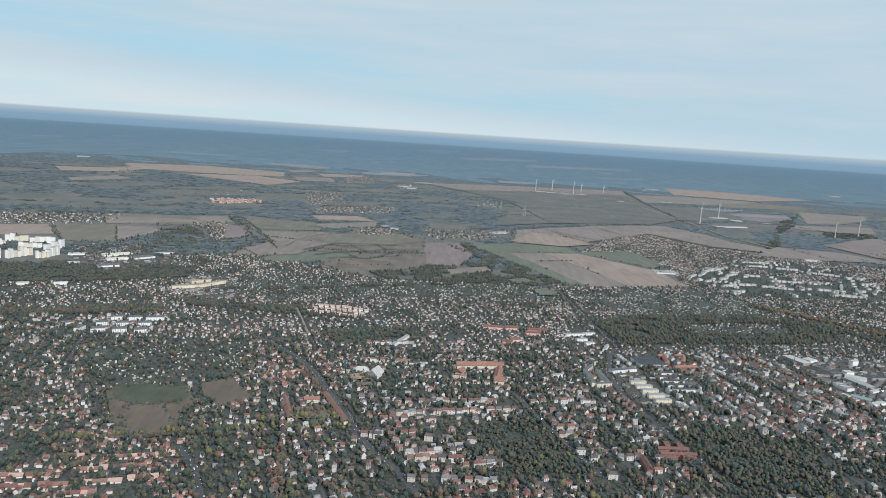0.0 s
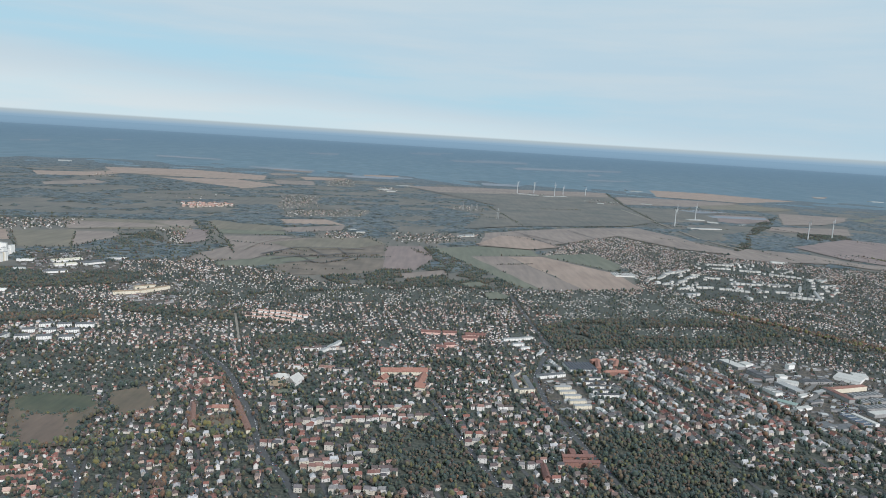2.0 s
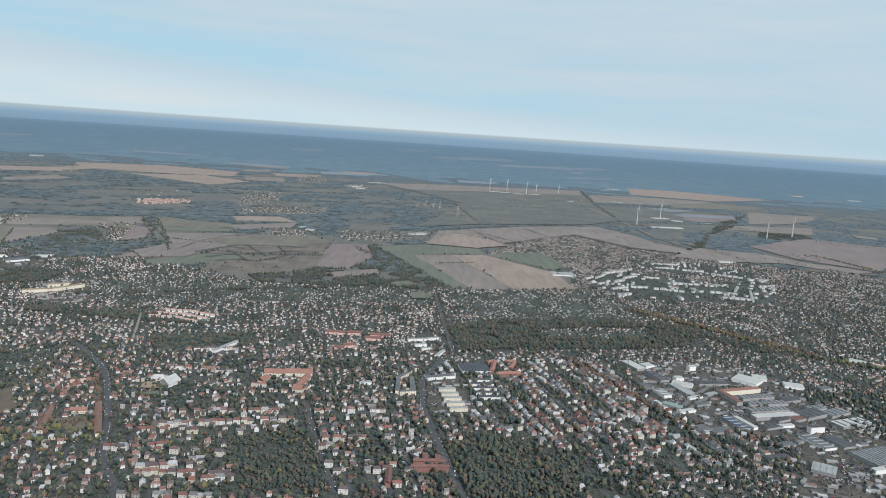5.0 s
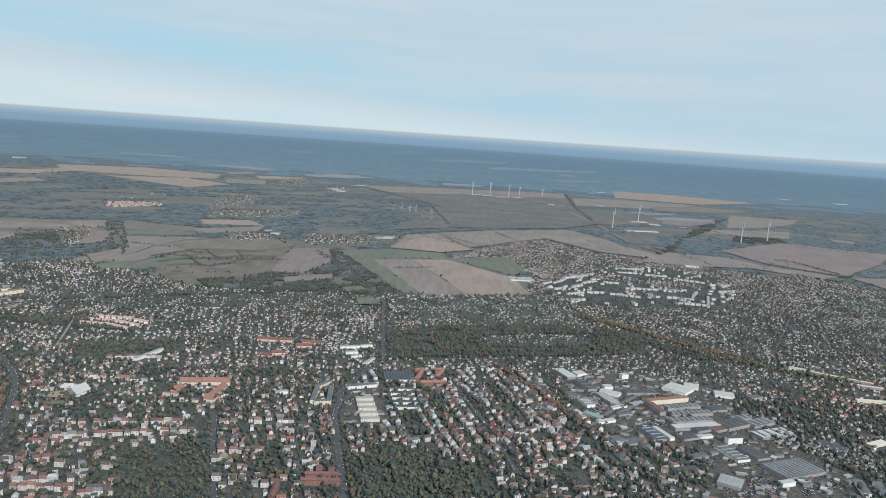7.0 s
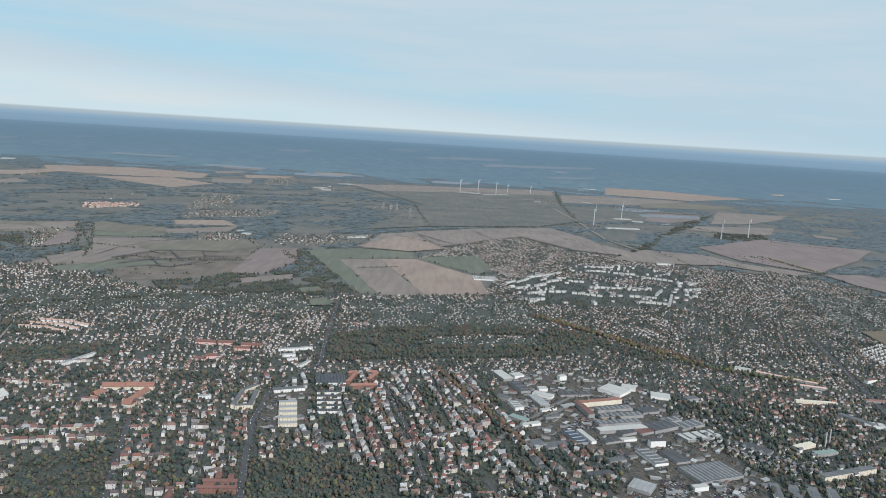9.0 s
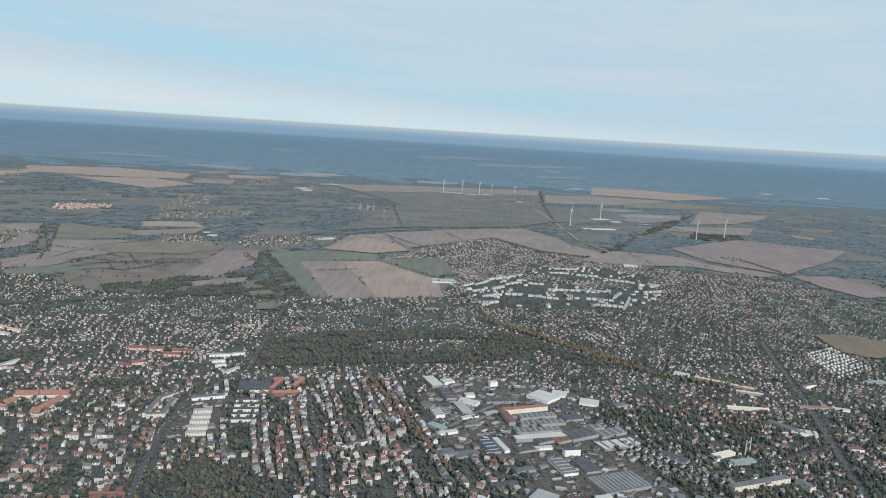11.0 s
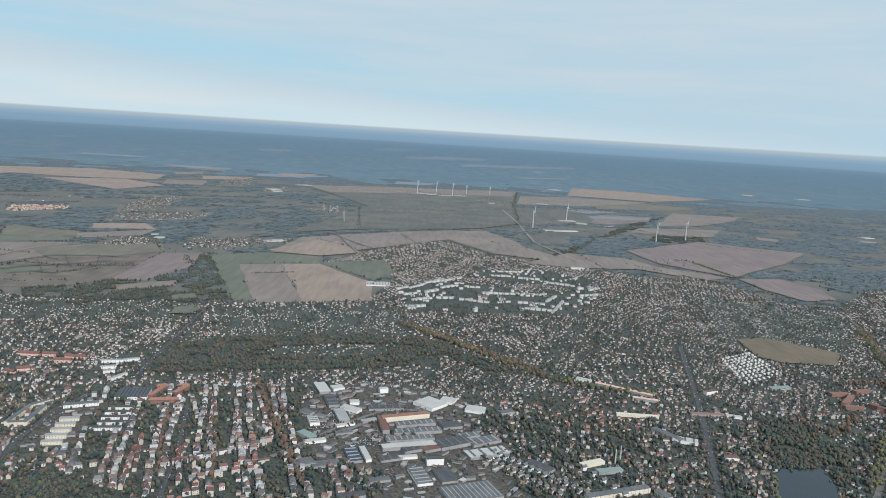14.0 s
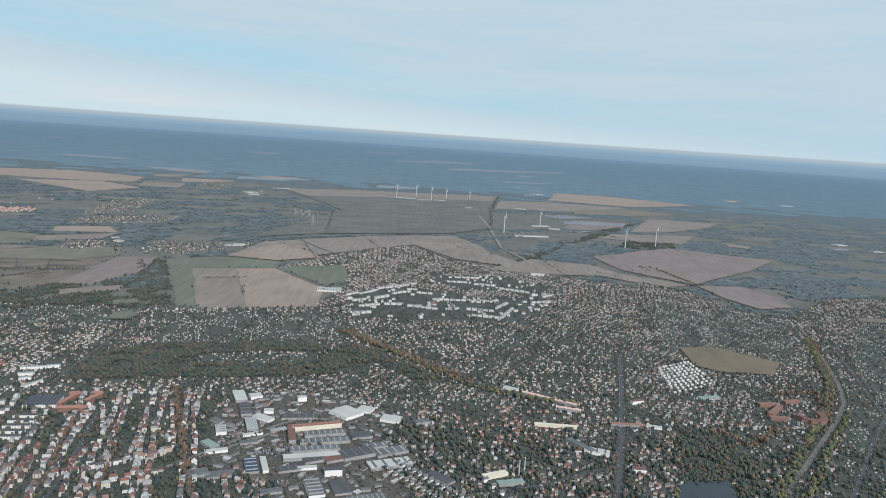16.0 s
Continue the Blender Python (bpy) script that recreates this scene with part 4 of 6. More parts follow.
    # white slabs in rows
    for q in (((-65.69, 137.46, 2.57, 1.6, 23)), ((-61.94, 138.38, 2.62, 1.6, 23)), ((-57.94, 138.93, 2.55, 1.6, 23)), ((-67.12, 142.27, 2.25, 1.6, 25)), ((-63.28, 142.80, 2.29, 1.6, 25)), ((-59.25, 143.82, 2.54, 1.6, 24)),
              ((-66.08, 147.05, 2.77, 1.4, 24)), ((-62.65, 147.47, 2.59, 1.4, 25)), ((-58.83, 148.24, 3.53, 1.4, 15)), ((-72.95, 140.32, 1.20, 1.6, 35)), ((-69.22, 137.41, 2.61, 0.9, 85))):
        building("apartment_slab", "white four-storey apartment slab with grey flat roof", *q, 1.1, roof_mat=M_GREYROOF, storeys=3, bays=6, category="apartment block", group="white slabs")
    # industrial sheds behind the slabs
    for q, mt in (((-98.25, 217.87, 8.25, 3, 43), M_CREAM), ((-95.05, 210.86, 5.96, 2, 40), M_CREAM), ((-89.54, 215.99, 6.17, 3, 50), M_GREYROOF), ((-108.93, 214.69, 4.53, 2, 22), M_LIGHTROOF), ((-92.80, 200.78, 5.87, 3, 37), M_GREYROOF),
                  ((-102.97, 201.09, 3.12, 2, 21), M_LIGHTROOF), ((-86.30, 224.96, 5.41, 2, 45), M_LIGHTROOF), ((-100.65, 172.44, 2.83, 1.5, 31), M_LIGHTROOF), ((-92.71, 174.87, 3.06, 1.2, 30), M_WHITE)):
        building("shed", "low pale warehouse with flat sheet roof", *q, .8, roof_mat=mt, category="warehouse", group="pale warehouses")
    for q in (((-63.95, 179.60, 6.12, 1.3, 30)), ((-58.95, 184.69, 8.70, 1.3, 58)), ((-62.27, 186.95, 5.34, 1.2, 42))):
        building("school", "yellow-brown school wing with flat roof", *q, 1.2, wall=M_CREAM, roof_mat=M_SAND, storeys=2, bays=8, category="school")
    # rows of white houses with red roofs
    for i in range(9):
        for j in range(3):
            xx = [(-29.3, 161.5)][0][0] + i * 1.38 + j * .8
            yy = [(-28.0, 161.8)][0][1] + (1.0 if i < 4 else 3.4 - i * .6) + j * 3.0
            building("terrace", "row of white houses with red roofs", xx, yy, .9, .5, 8 + rng.normal(0, 4), .9, roof="gable", roof_mat=M_TERRA, category="terraced house", group="white terraces")
    # long orange-roofed court
    for q in (((5.88, 129.21, 3.65, 1.3, 6)), ((10.03, 129.98, 4.74, 1.3, 7)), ((11.45, 121.65, 1.59, 1.3, -9)), ((11.42, 125.08, 6.35, 1.3, 82)), ((4.75, 125.36, 1.96, 1.3, 69))):
        building("court_wing", "cream court building wing with long orange tiled roof", *q, 1.1, wall=M_CREAM, roof="gable", roof_mat=M_ORANGE, storeys=2, bays=8, category="school building", group="orange-roofed court")
    # sports hall and dome
    building("sports_hall", "white hall with pale vaulted roof", *(-10.19, 121.47, 2.98, 2.2, 73), 1.0, roof="gable", roof_mat=M_LIGHTROOF, category="sports hall")
    building("tent_hall", "low white oval air dome", *(-12.74, 123.44, 2.62, 1.5, 10), .7, roof="hip", roof_mat=M_LIGHTROOF, category="sports hall")
    # market hall, red school, cream and white rows
    building("market_hall", "large hall with dark flat roof and white front", *(42.1, 139.2, 5.48, 4.9, 10), 1.0, roof_mat=M_DARKROOF, storeys=1, bays=10, category="hall", ribs=9, rib_mat=M_BLUE)
    for q in (((48.55, 136.58, 5.01, 0.8, 14)), ((45.93, 140.93, 5.62, 0.8, 82)), ((49.78, 142.05, 3.81, 0.8, 73)), ((45.86, 143.37, 2.00, 0.8, 21)), ((49.58, 144.11, 2.15, 0.8, 20))):
        building("red_school", "brick school wing with bright red tiled roof", *q, 1.2, wall=M_BRICK, roof="hip", roof_mat=M_ORANGE, storeys=2, bays=6, category="school", group="red school wings")
    for k in range(5):
        building("row_house", "cream three-storey row of flats", [(38.5, 117.3)][0][0] - .45 * k, [(38.5, 117.3)][0][1] + 2.3 * k, 3.0, .85, 12, .9, wall=M_CREAM, roof_mat=M_PALEGREY, storeys=2, bays=7, category="row of flats", group="cream rows")
    for k in range(5):
        building("white_row", "white row of flats with pale flat roof", [(44.2, 123.7)][0][0] - .35 * k, [(44.2, 123.7)][0][1] + 2.2 * k, 4.2, .9, 8, .85, roof_mat=M_DARKROOF, storeys=2, bays=9, category="row of flats", group="white rows")
    building("long_row", "long white row of flats", *(35.55, 132.98, 5.65, 1.2, 23), .9, storeys=2, bays=12, category="row of flats")
    # red-roofed rows and pale slabs north of the villas
    for q in (((12.53, 158.57, 4.24, 0.8, 1)), ((16.71, 158.87, 3.01, 0.8, 5)), ((21.03, 155.50, 3.31, 0.8, 5)), ((22.35, 158.16, 4.25, 0.8, 1)), ((16.54, 149.21, 2.27, 0.8, 22)), ((14.87, 147.42, 1.93, 0.7, -11))):
        building("red_row", "pink row of flats with red roof", *q, 1.0, wall=M_PINK, roof="gable", roof_mat=M_REDROOF, storeys=2, bays=6, category="row of flats", group="red-roofed rows")
    for q in (((30.71, 157.18, 4.66, 0.7, 18)), ((34.04, 158.78, 2.55, 0.7, 22)), ((31.37, 153.20, 2.66, 0.8, 21)), ((32.60, 150.62, 2.16, 0.7, 22)), ((35.50, 147.80, 4.45, 0.6, 68)), ((-7.91, 141.35, 3.35, 0.7, 70)), ((-6.59, 145.02, 4.44, 0.7, 70)), ((22.21, 127.08, 2.16, 0.7, 25))):
        building("pale_slab", "pale three-storey slab with flat roof", *q, .9, roof_mat=M_PALEGREY, storeys=2, bays=6, category="apartment block", group="pale slabs")
    for q in (((-47.16, 78.11, 2.34, 0.6, 11)), ((-44.61, 78.68, 2.33, 0.6, 15)), ((-39.57, 80.82, 3.74, 0.6, 17)), ((-35.48, 82.21, 3.72, 0.6, 20)), ((-45.20, 75.75, 3.29, 0.6, 12)), ((-41.74, 76.74, 3.12, 0.6, 13)), ((-36.73, 78.10, 3.83, 0.6, 16)), ((-32.92, 79.73, 3.34, 0.6, 18)),
              ((-43.47, 83.67, 3.41, 0.6, 16)), ((-36.54, 84.69, 3.20, 0.6, 17)), ((-33.09, 85.91, 2.97, 0.6, 27)), ((-38.25, 75.12, 4.02, 0.6, 11)), ((-24.78, 117.43, 5.85, 0.6, 89)), ((-21.25, 113.22, 2.71, 0.6, 34)), ((-23.96, 120.13, 3.95, 0.6, 29)), ((-27.54, 115.90, 5.26, 0.5, -54)), ((-26.70, 117.07, 5.06, 0.5, -53))):
        x, y, ln, wd, an = q
        k = max(2, round(ln / .8))
        for i in range(k):
            u = (i + .5) * ln / k - ln / 2
            building("terraced_house", "small cream terraced house with a red-brown roof", x + u * math.cos(radians(an)), y + u * math.sin(radians(an)) + rng.normal(0, .06), ln / k * rng.uniform(.72, .98), wd * rng.uniform(.85, 1.05), an + rng.normal(0, 3), rng.uniform(.5, .68), wall=M_CREAM if rng.random() < .5 else M_WHITE, roof="gable", roof_mat=(M_REDROOF, M_DULLBRICK, M_TERRA)[rng.integers(3)], category="terraced house", group="red terraces")
    # two long rows round the dry lawn
    for (x, y, ln, an), mt in (((-14.4, 104.8, 11.7, -66), M_DULLBRICK), ((-21.4, 103.6, 9.0, -72), M_DULLBRICK), ((-18.4, 107.3, 2.3, 9), M_ORANGE)):
        building("long_row", "long row of flats with a dull red-brown roof", x, y, ln, .75, an, .95, wall=M_CREAM, roof="gable", roof_mat=mt, storeys=2, bays=9, category="row of flats", group="brown-roofed rows")
    # large red hospital
    for q in (((34.05, 94.70, 4.95, 0.5, 4)), ((33.95, 96.68, 4.30, 0.5, 5)), ((33.33, 98.23, 0.60, 1.6, 7)), ((35.06, 97.79, 0.60, 1.6, 7)), ((28.76, 91.29, 3.52, 0.7, 91))):
        building("hospital_wing", "red-brick hospital wing with steep red roof", *q, 1.3, wall=M_BRICK, roof="gable", roof_mat=M_REDROOF, storeys=2, bays=8, category="hospital", group="brick hospital")
    # works and sheds
    for q, h, mt, rb, lb in (
        ((96.72, 142.43, 4.82, 4.5, -41), .9, M_LIGHTROOF, 0, "large shed with white membrane roof"),
        ((100.13, 144.68, 2.77, 2.5, -18), .8, M_LIGHTROOF, 0, "annex shed with white roof"),
        ((105.22, 140.70, 3.60, 2.6, -15), .8, M_LIGHTROOF, 0, "long shed with white roof"),
        ((92.31, 135.00, 8.79, 1.2, 21), 1.3, M_ORANGE, 0, "long cream works building with red roof"),
        ((93.46, 125.85, 8.21, 1.6, 16), .8, M_GREYROOF, 8, "saw-tooth factory hall with grey roof"),
        ((94.61, 129.16, 8.46, 1.6, 16), .8, M_GREYROOF, 8, "saw-tooth factory hall with grey roof"),
        ((94.15, 132.36, 7.14, 1.6, 18), .8, M_GREYROOF, 7, "saw-tooth factory hall with grey roof"),
        ((94.17, 123.18, 10.73, 1.5, 17), .9, M_LIGHTROOF, 0, "long factory wing with pale roof"),
        ((100.62, 124.97, 5.98, 3, 30), .9, M_DARKROOF, 4, "workshop with dark felt roof"),
        ((105.89, 126.63, 5.66, 2.4, 30), .8, M_GREYROOF, 4, "workshop with grey felt roof"),
        ((106.04, 121.93, 7.09, 2.6, 24), .8, M_LIGHTROOF, 4, "pale shed with ribbed roof"),
        ((97.6, 117.4, 2.67, 1.0, 13), 1.7, M_DARKROOF, 0, "white office block with flat roof"),
        ((95.4, 112.6, 5.4, 2.4, -71), .7, M_GREYROOF, 5, "long shed with grey roof and white edges"),
        ((102.83, 108.07, 8.02, 5, 23), .8, M_GREYROOF, 11, "large store with dark ribbed roof"),
        ((99.43, 102.91, 2.39, 0.9, 19), 1.0, M_LIGHTROOF, 0, "white entrance block of the store"),
        ((91.11, 102.42, 3.17, 3.2, -32), .7, M_PALEGREY, 4, "flat hall with pale grey ribbed roof"),
        ((84.7, 118.6, 5.0, 2.0, -71), .7, M_BLUE, 4, "shed covered with blue solar panels"),
        ((86.6, 119.2, 5.0, .9, -71), .7, M_LIGHTROOF, 0, "narrow shed with white roof"),
        ((77.69, 114.92, 2.98, 2.2, 29), .8, M_GREYROOF, 0, "low grey flat-roofed shed"),
        ((75.4, 147.8, 5.4, 2.2, -68), .8, M_LIGHTROOF, 0, "pale shed with flat roof"),
        ((78.34, 148.34, 2.35, 2, 28), .8, M_LIGHTROOF, 0, "small white flat-roofed shed"),
        ((78.2, 141.0, 5.4, 2.0, -71), .9, M_DARKROOF, 3, "shed with dark felt roof"),
        ((76.4, 131.4, 3.4, 1.7, -71), .9, M_LIGHTROOF, 4, "shed with a white front"),
        ((82.24, 137.78, 3.81, 1.6, -29), .8, M_LIGHTROOF, 0, "small white flat-roofed shed"),
        ((82.50, 141.05, 1.75, 1.4, 10), .9, M_LIGHTROOF, 0, "small white flat-roofed shed"),
        ((88.50, 139.17, 6.39, 1.8, 10), .8, M_DARKROOF, 5, "workshop with dark barrel roof"),
        ((76.30, 125.38, 3.30, 1.6, -41), .7, M_GREENROOF, 0, "shed with green sheet roof"),
        ((87.42, 148.01, 1.69, 1, 23), 1.4, M_LIGHTROOF, 0, "white silo block by the works"),
        ((80.9, 134.4, 5.4, 1.9, -71), .8, M_PALEGREY, 5, "long workshop with dark roof"),
        ((88.6, 131.2, 6.6, 1.2, -77), 1.1, M_REDROOF, 0, "brown brick works building"),
        ((90.6, 118.2, 3.6, 1.6, 24), .6, M_DARKROOF, 3, "shed with dark ribbed roof"),
        ((94.05, 121.85, 3.61, 1.6, 28), .7, M_DARKROOF, 3, "shed with dark brown roof"),
        ((97.50, 122.73, 4.19, 1.6, 29), .7, M_REDROOF, 0, "shed with dull red roof"),
        ((103.21, 128.41, 4.06, 1.6, 24), .7, M_GREYROOF, 3, "grey shed with ribbed roof"),
        ((93.35, 118.92, 2.98, 0.8, 17), .6, M_LIGHTROOF, 0, "narrow shed with white roof"),
        ((80.93, 115.14, 4.25, 1.8, 20), .6, M_GREYROOF, 0, "low shed with grey roof"),
        ((78.02, 123.09, 3.57, 1, 25), .7, M_LIGHTROOF, 0, "small shed with white roof"),
        ((82.22, 127.10, 2.91, 1, 20), .6, M_GREYROOF, 0, "small shed with grey roof"),
        ((82.08, 130.48, 3.37, 0.8, 29), .6, M_LIGHTROOF, 0, "narrow shed with white roof"),
        ((85.98, 132.92, 2.97, 1, 32), .6, M_PALEGREY, 0, "low shed with pale roof"),
        ((89.47, 110.78, 3.14, 1.2, 19), .6, M_GREYROOF, 0, "low shed with grey roof"),
        ((85.93, 105.74, 3.94, 1.4, 18), .6, M_DARKROOF, 0, "low shed with dark roof"),
        ((99.2, 113.2, 4.2, 2.6, -69), .55, M_DARKROOF, 0, "flat hall with dark roof"),
        ((74.64, 135.32, 2.51, 1.2, -35), .7, M_GREYROOF, 0, "low shed with grey roof"),
        ((110.96, 140.12, 2.89, 1.4, 22), .8, M_GREYROOF, 0, "low grey flat-roofed shed"),
        ((100.4, 132.6, 3.6, 2.4, 20), .66, M_DARKROOF, 0, "dark flat works roof"),
        ((141.61, 131.24, 4.31, 1.8, -17), .8, M_LIGHTROOF, 3, "tram shed with white roof"),
        ((139.16, 133.41, 6.23, 1.4, -54), .8, M_GREYROOF, 0, "long shed with grey roof"),
        ((136.19, 142.17, 7.97, 0.9, -3), .8, M_CREAM, 0, "low cream building with flat roof"),
        ((150.62, 144.75, 6.63, 0.9, 1), .8, M_ORANGE, 0, "low school wing with orange roof"),
        ((155.70, 144.50, 2.93, 0.9, -14), .7, M_LIGHTROOF, 0, "low white building with flat roof"),
        ((147.16, 124.53, 2.12, 1.2, -4), 1.2, M_REDROOF, 0, "white villa with red roof"),
        ((156.05, 157.73, 2.96, 1, 22), 1.2, M_REDROOF, 0, "white house with red roof"),
        ((114.16, 118.06, 4.54, 1.8, -42), .7, M_DARKROOF, 0, "flat shed with dark roof"),
        ((125.04, 117.66, 4.32, 1.2, 17), .8, M_GREENROOF, 0, "shed with pale green roof"),
        ((122.80, 120.05, 4.35, 1.2, 28), .8, M_CREAM, 0, "cream works building with flat roof"),
        ((156.25, 304.93, 5.74, 3, -6), .8, M_LIGHTROOF, 0, "superstore with white flat roof"),
        ((129.81, 161.47, 3.28, 1, -30), .9, M_LIGHTROOF, 0, "white shed beside the railway"),
        ((137.27, 156.88, 12.13, 0.9, -31), .7, M_PINK, 0, "long pink building by the railway"),
        ((140.37, 151.41, 5.05, 0.9, -16), .7, M_PINK, 0, "long pink building by the railway"),
        ((78.32, 251.49, 8.00, 6, 4), .5, M_LIGHTROOF, 8, "white greenhouse in several rows"),
        ((173.64, 163.60, 5.22, 1.4, 17), .7, M_GREENROOF, 0, "low shed with green roof"),
    ):
        building("works_hall", lb, *q, h, wall=M_WHITE if "white" in lb else M_CREAM if "cream" in lb else M_GREYWALL, roof_mat=mt, ribs=rb, rib_mat=M_GREYROOF if mt in (M_LIGHTROOF, M_DARKROOF) else M_PALEGREY, category="hall")
    # apartment slabs by the big field
    for q in (((86.60, 246.93, 5.93, 1.2, 52)), ((91.14, 250.98, 8.14, 1.2, 57)), ((96.31, 259.71, 6.97, 1.2, 41)), ((103.23, 266.36, 11.66, 1.2, 47)), ((92.30, 221.95, 5.25, 1.2, 22)),
              ((93.38, 231.89, 7.55, 1.2, 33)), ((100.72, 235.49, 6.25, 1.2, 8)), ((109.78, 233.60, 9.91, 1.2, -12)), ((96.35, 244.55, 6.43, 1.2, 47)), ((102.36, 253.48, 8.12, 1.2, 42)),
              ((118.52, 246.66, 11.36, 1.2, 7)), ((129.38, 248.02, 10.52, 1.2, 7)), ((127.92, 234.63, 8.86, 1.2, -5)), ((129.02, 226.40, 8.57, 1.2, -9)), ((135.55, 242.85, 10.60, 1, 63)),
              ((135.78, 231.39, 17.42, 1, 70)), ((110.23, 254.91, 5.79, 1.2, -1)), ((121.91, 278.55, 8.50, 1, 4)), ((132.32, 275.93, 8.36, 1, -4)), ((142.54, 268.77, 11.41, 1, -19)),
              ((126.72, 288.02, 8.81, 1, 4)), ((89.56, 238.72, 5.58, 1, 41)), ((153.89, 262.97, 7.15, 1, 47)), ((149.69, 251.89, 8.26, 1, 27))):
        x, y, ln, wd, an = q
        k = max(2, round(ln / 1.9))
        for i in range(k):
            u = (i + .5) * ln / k - ln / 2
            building("apartment_slab", "pale apartment slab with flat roof", x + u * math.cos(radians(an)), y + u * math.sin(radians(an)), ln / k * .82, wd * rng.uniform(.6, .9), an + rng.normal(0, 5), rng.uniform(.8, 1.15), wall=M_SLAB, roof_mat=M_PALEGREY, category="apartment block", group="slabs by the big field")
    # white caravan-like bungalows in rows
    ca, cb, cc, cd = (Vector(v) for v in [(168.3, 184.3), (178.8, 192.0), (179.8, 174.1), (165.8, 164.4)])
    for i in range(9):
        for j in range(10):
            u, w = (i + .5) / 9, (j + .5) / 10
            c = (ca * (1 - u) + cb * u) * (1 - w) + (cd * (1 - u) + cc * u) * w
            d = cb - ca
            building("bungalow", "small white bungalow standing in a row", c.x + rng.normal(0, .08), c.y + rng.normal(0, .1), .72, .5, math.degrees(math.atan2(d.y, d.x)) + rng.normal(0, 3), .5, roof="gable", roof_mat=M_LIGHTROOF, category="bungalow", group="white bungalow rows")
    # two slanting rows of small white and cream houses
    for line, n, wl in (([(107.2, 122.3), (119.8, 109.4)], 15, M_WHITE), ([(105.4, 120.1), (115.7, 109.0)], 13, M_CREAM), ([(121.1, 118.1), (126.5, 107.8)], 6, M_WHITE)):
        p, q = (Vector(v) for v in line)
        for k in range(n):
            c = p.lerp(q, k / (n - 1))
            building("small_house", "small gabled house in a slanting row", c.x, c.y, .74, .52, math.degrees(math.atan2((q - p).y, (q - p).x)) + 90, 1.05, wall=wl, roof="gable", roof_mat=M_GREYROOF, category="house", group="slanting house rows")
    # ring-shaped block beside the main street
    for q in (((28.04, 126.80, 7.28, 0.8, 92)), ((28.80, 132.02, 3.18, 0.8, 59)), ((30.61, 127.23, 7.26, 0.8, 95)), ((29.89, 123.41, 2.84, 0.8, 15))):
        building("ring_block", "cream apartment wing round a green court", *q, 1.2, wall=M_CREAM, roof_mat=M_GREYROOF, storeys=3, bays=5, category="apartment block", group="ring block wings")
    # red round building by the railway
    for q in (((185.43, 161.02, 4.34, 1.3, 9)), ((185.38, 157.39, 7.32, 1.2, 50)), ((191.90, 163.73, 4.05, 1.2, 19)), ((183.99, 152.87, 3.58, 1.2, -6))):
        building("brick_school", "orange-brick school wing with flat roof", *q, 1.1, wall=M_DULLBRICK, roof_mat=M_DULLBRICK, storeys=2, bays=6, category="school", group="orange-brick school")
    cx, cy = [(191.5, 156.1)][0]
    for k in range(7):
        a = radians(-150 + k * 25)
        building("curved_wing", "segment of a curved red-brick building", cx + 2.8 * math.cos(a), cy + 4.2 * math.sin(a), 1.9, 1.2, math.degrees(a) + 90, 1.3, wall=M_DULLBRICK, roof_mat=M_REDROOF, storeys=1, bays=4, category="school", group="curved brick wings")
    # slabs at the near edge
    for q in (((124.43, 110.03, 10.88, 1.2, 22)), ((131.14, 110.06, 2.70, 1.1, -66))):
        building("apartment_slab", "long cream apartment slab", *q, 1.3, wall=M_CREAM, roof_mat=M_GREYROOF, storeys=3, bays=14, category="apartment block")
    for k in range(4):
        building("apartment_slab", "grey-roofed apartment slab", [(110.3, 102.8)][0][0] + 2.6 * k, [(110.3, 102.8)][0][1] - .3 * k, 1.1, 4.5, -14, 1.0, roof_mat=M_GREYROOF, category="apartment block", group="parallel slabs")
    # villages' larger white buildings
    for q in (((170.79, 433.22, 21.03, 4, 15)), ((184.37, 490.87, 12.12, 5, 17)), ((192.43, 479.43, 7.16, 4, -21)), ((84.27, 650.20, 6.97, 8, -4)), ((93.50, 645.81, 8.55, 8, 6)), ((105.78, 640.06, 11.25, 6, 40)), ((119.08, 647.14, 9.86, 5, 11)),
              ((142.05, 591.02, 5.41, 6, -12)), ((26.74, 334.29, 4.43, 3, 26)), ((-26.33, 330.34, 3.08, 3, 28)), ((-21.77, 323.08, 3.54, 3, -3)), ((25.20, 332.16, 7.19, 3, 27)), ((493.53, 930.20, 9.78, 10, -5)), ((388.05, 494.49, 9.61, 6, 24)),
              ((373.46, 467.55, 8.37, 5, 23)), ((397.71, 468.34, 9.64, 5, 23)), ((-34.57, 604.36, 9.17, 8, 45)), ((553.33, 910.08, 17.57, 8, 16)), ((-27.58, 587.78, 7.24, 8, 2)), ((-21.25, 662.69, 13.35, 8, 47)), ((-368.04, 740.69, 12.17, 20, 27)),
              ((209.10, 471.84, 11.98, 3, 42)), ((185.80, 613.99, 8.62, 5, -43)), ((227.91, 810.67, 10.80, 10, 43))):
        building("farm_hall", "long white farm or works hall far off", *q, .7, wall=M_SLAB, roof_mat=M_PALEGREY, category="hall", group="far white halls")


landmarks()


def chimney_stack(x, y, height, label, name="chimney_stack", r=.22, mat=M_LIGHTROOF):
    top = tagged(new(name), label, "chimney")
    top.location = (x, y, 0)
    n = 12
    vs, fs = [], []
    prof = ((r, 0), (r * .85, height * .5), (r * .7, height - .3), (r * .78, height - .28), (r * .78, height))
    for rr, z in prof:
        vs += [(rr * math.cos(2 * math.pi * i / n), rr * math.sin(2 * math.pi * i / n), z) for i in range(n)]
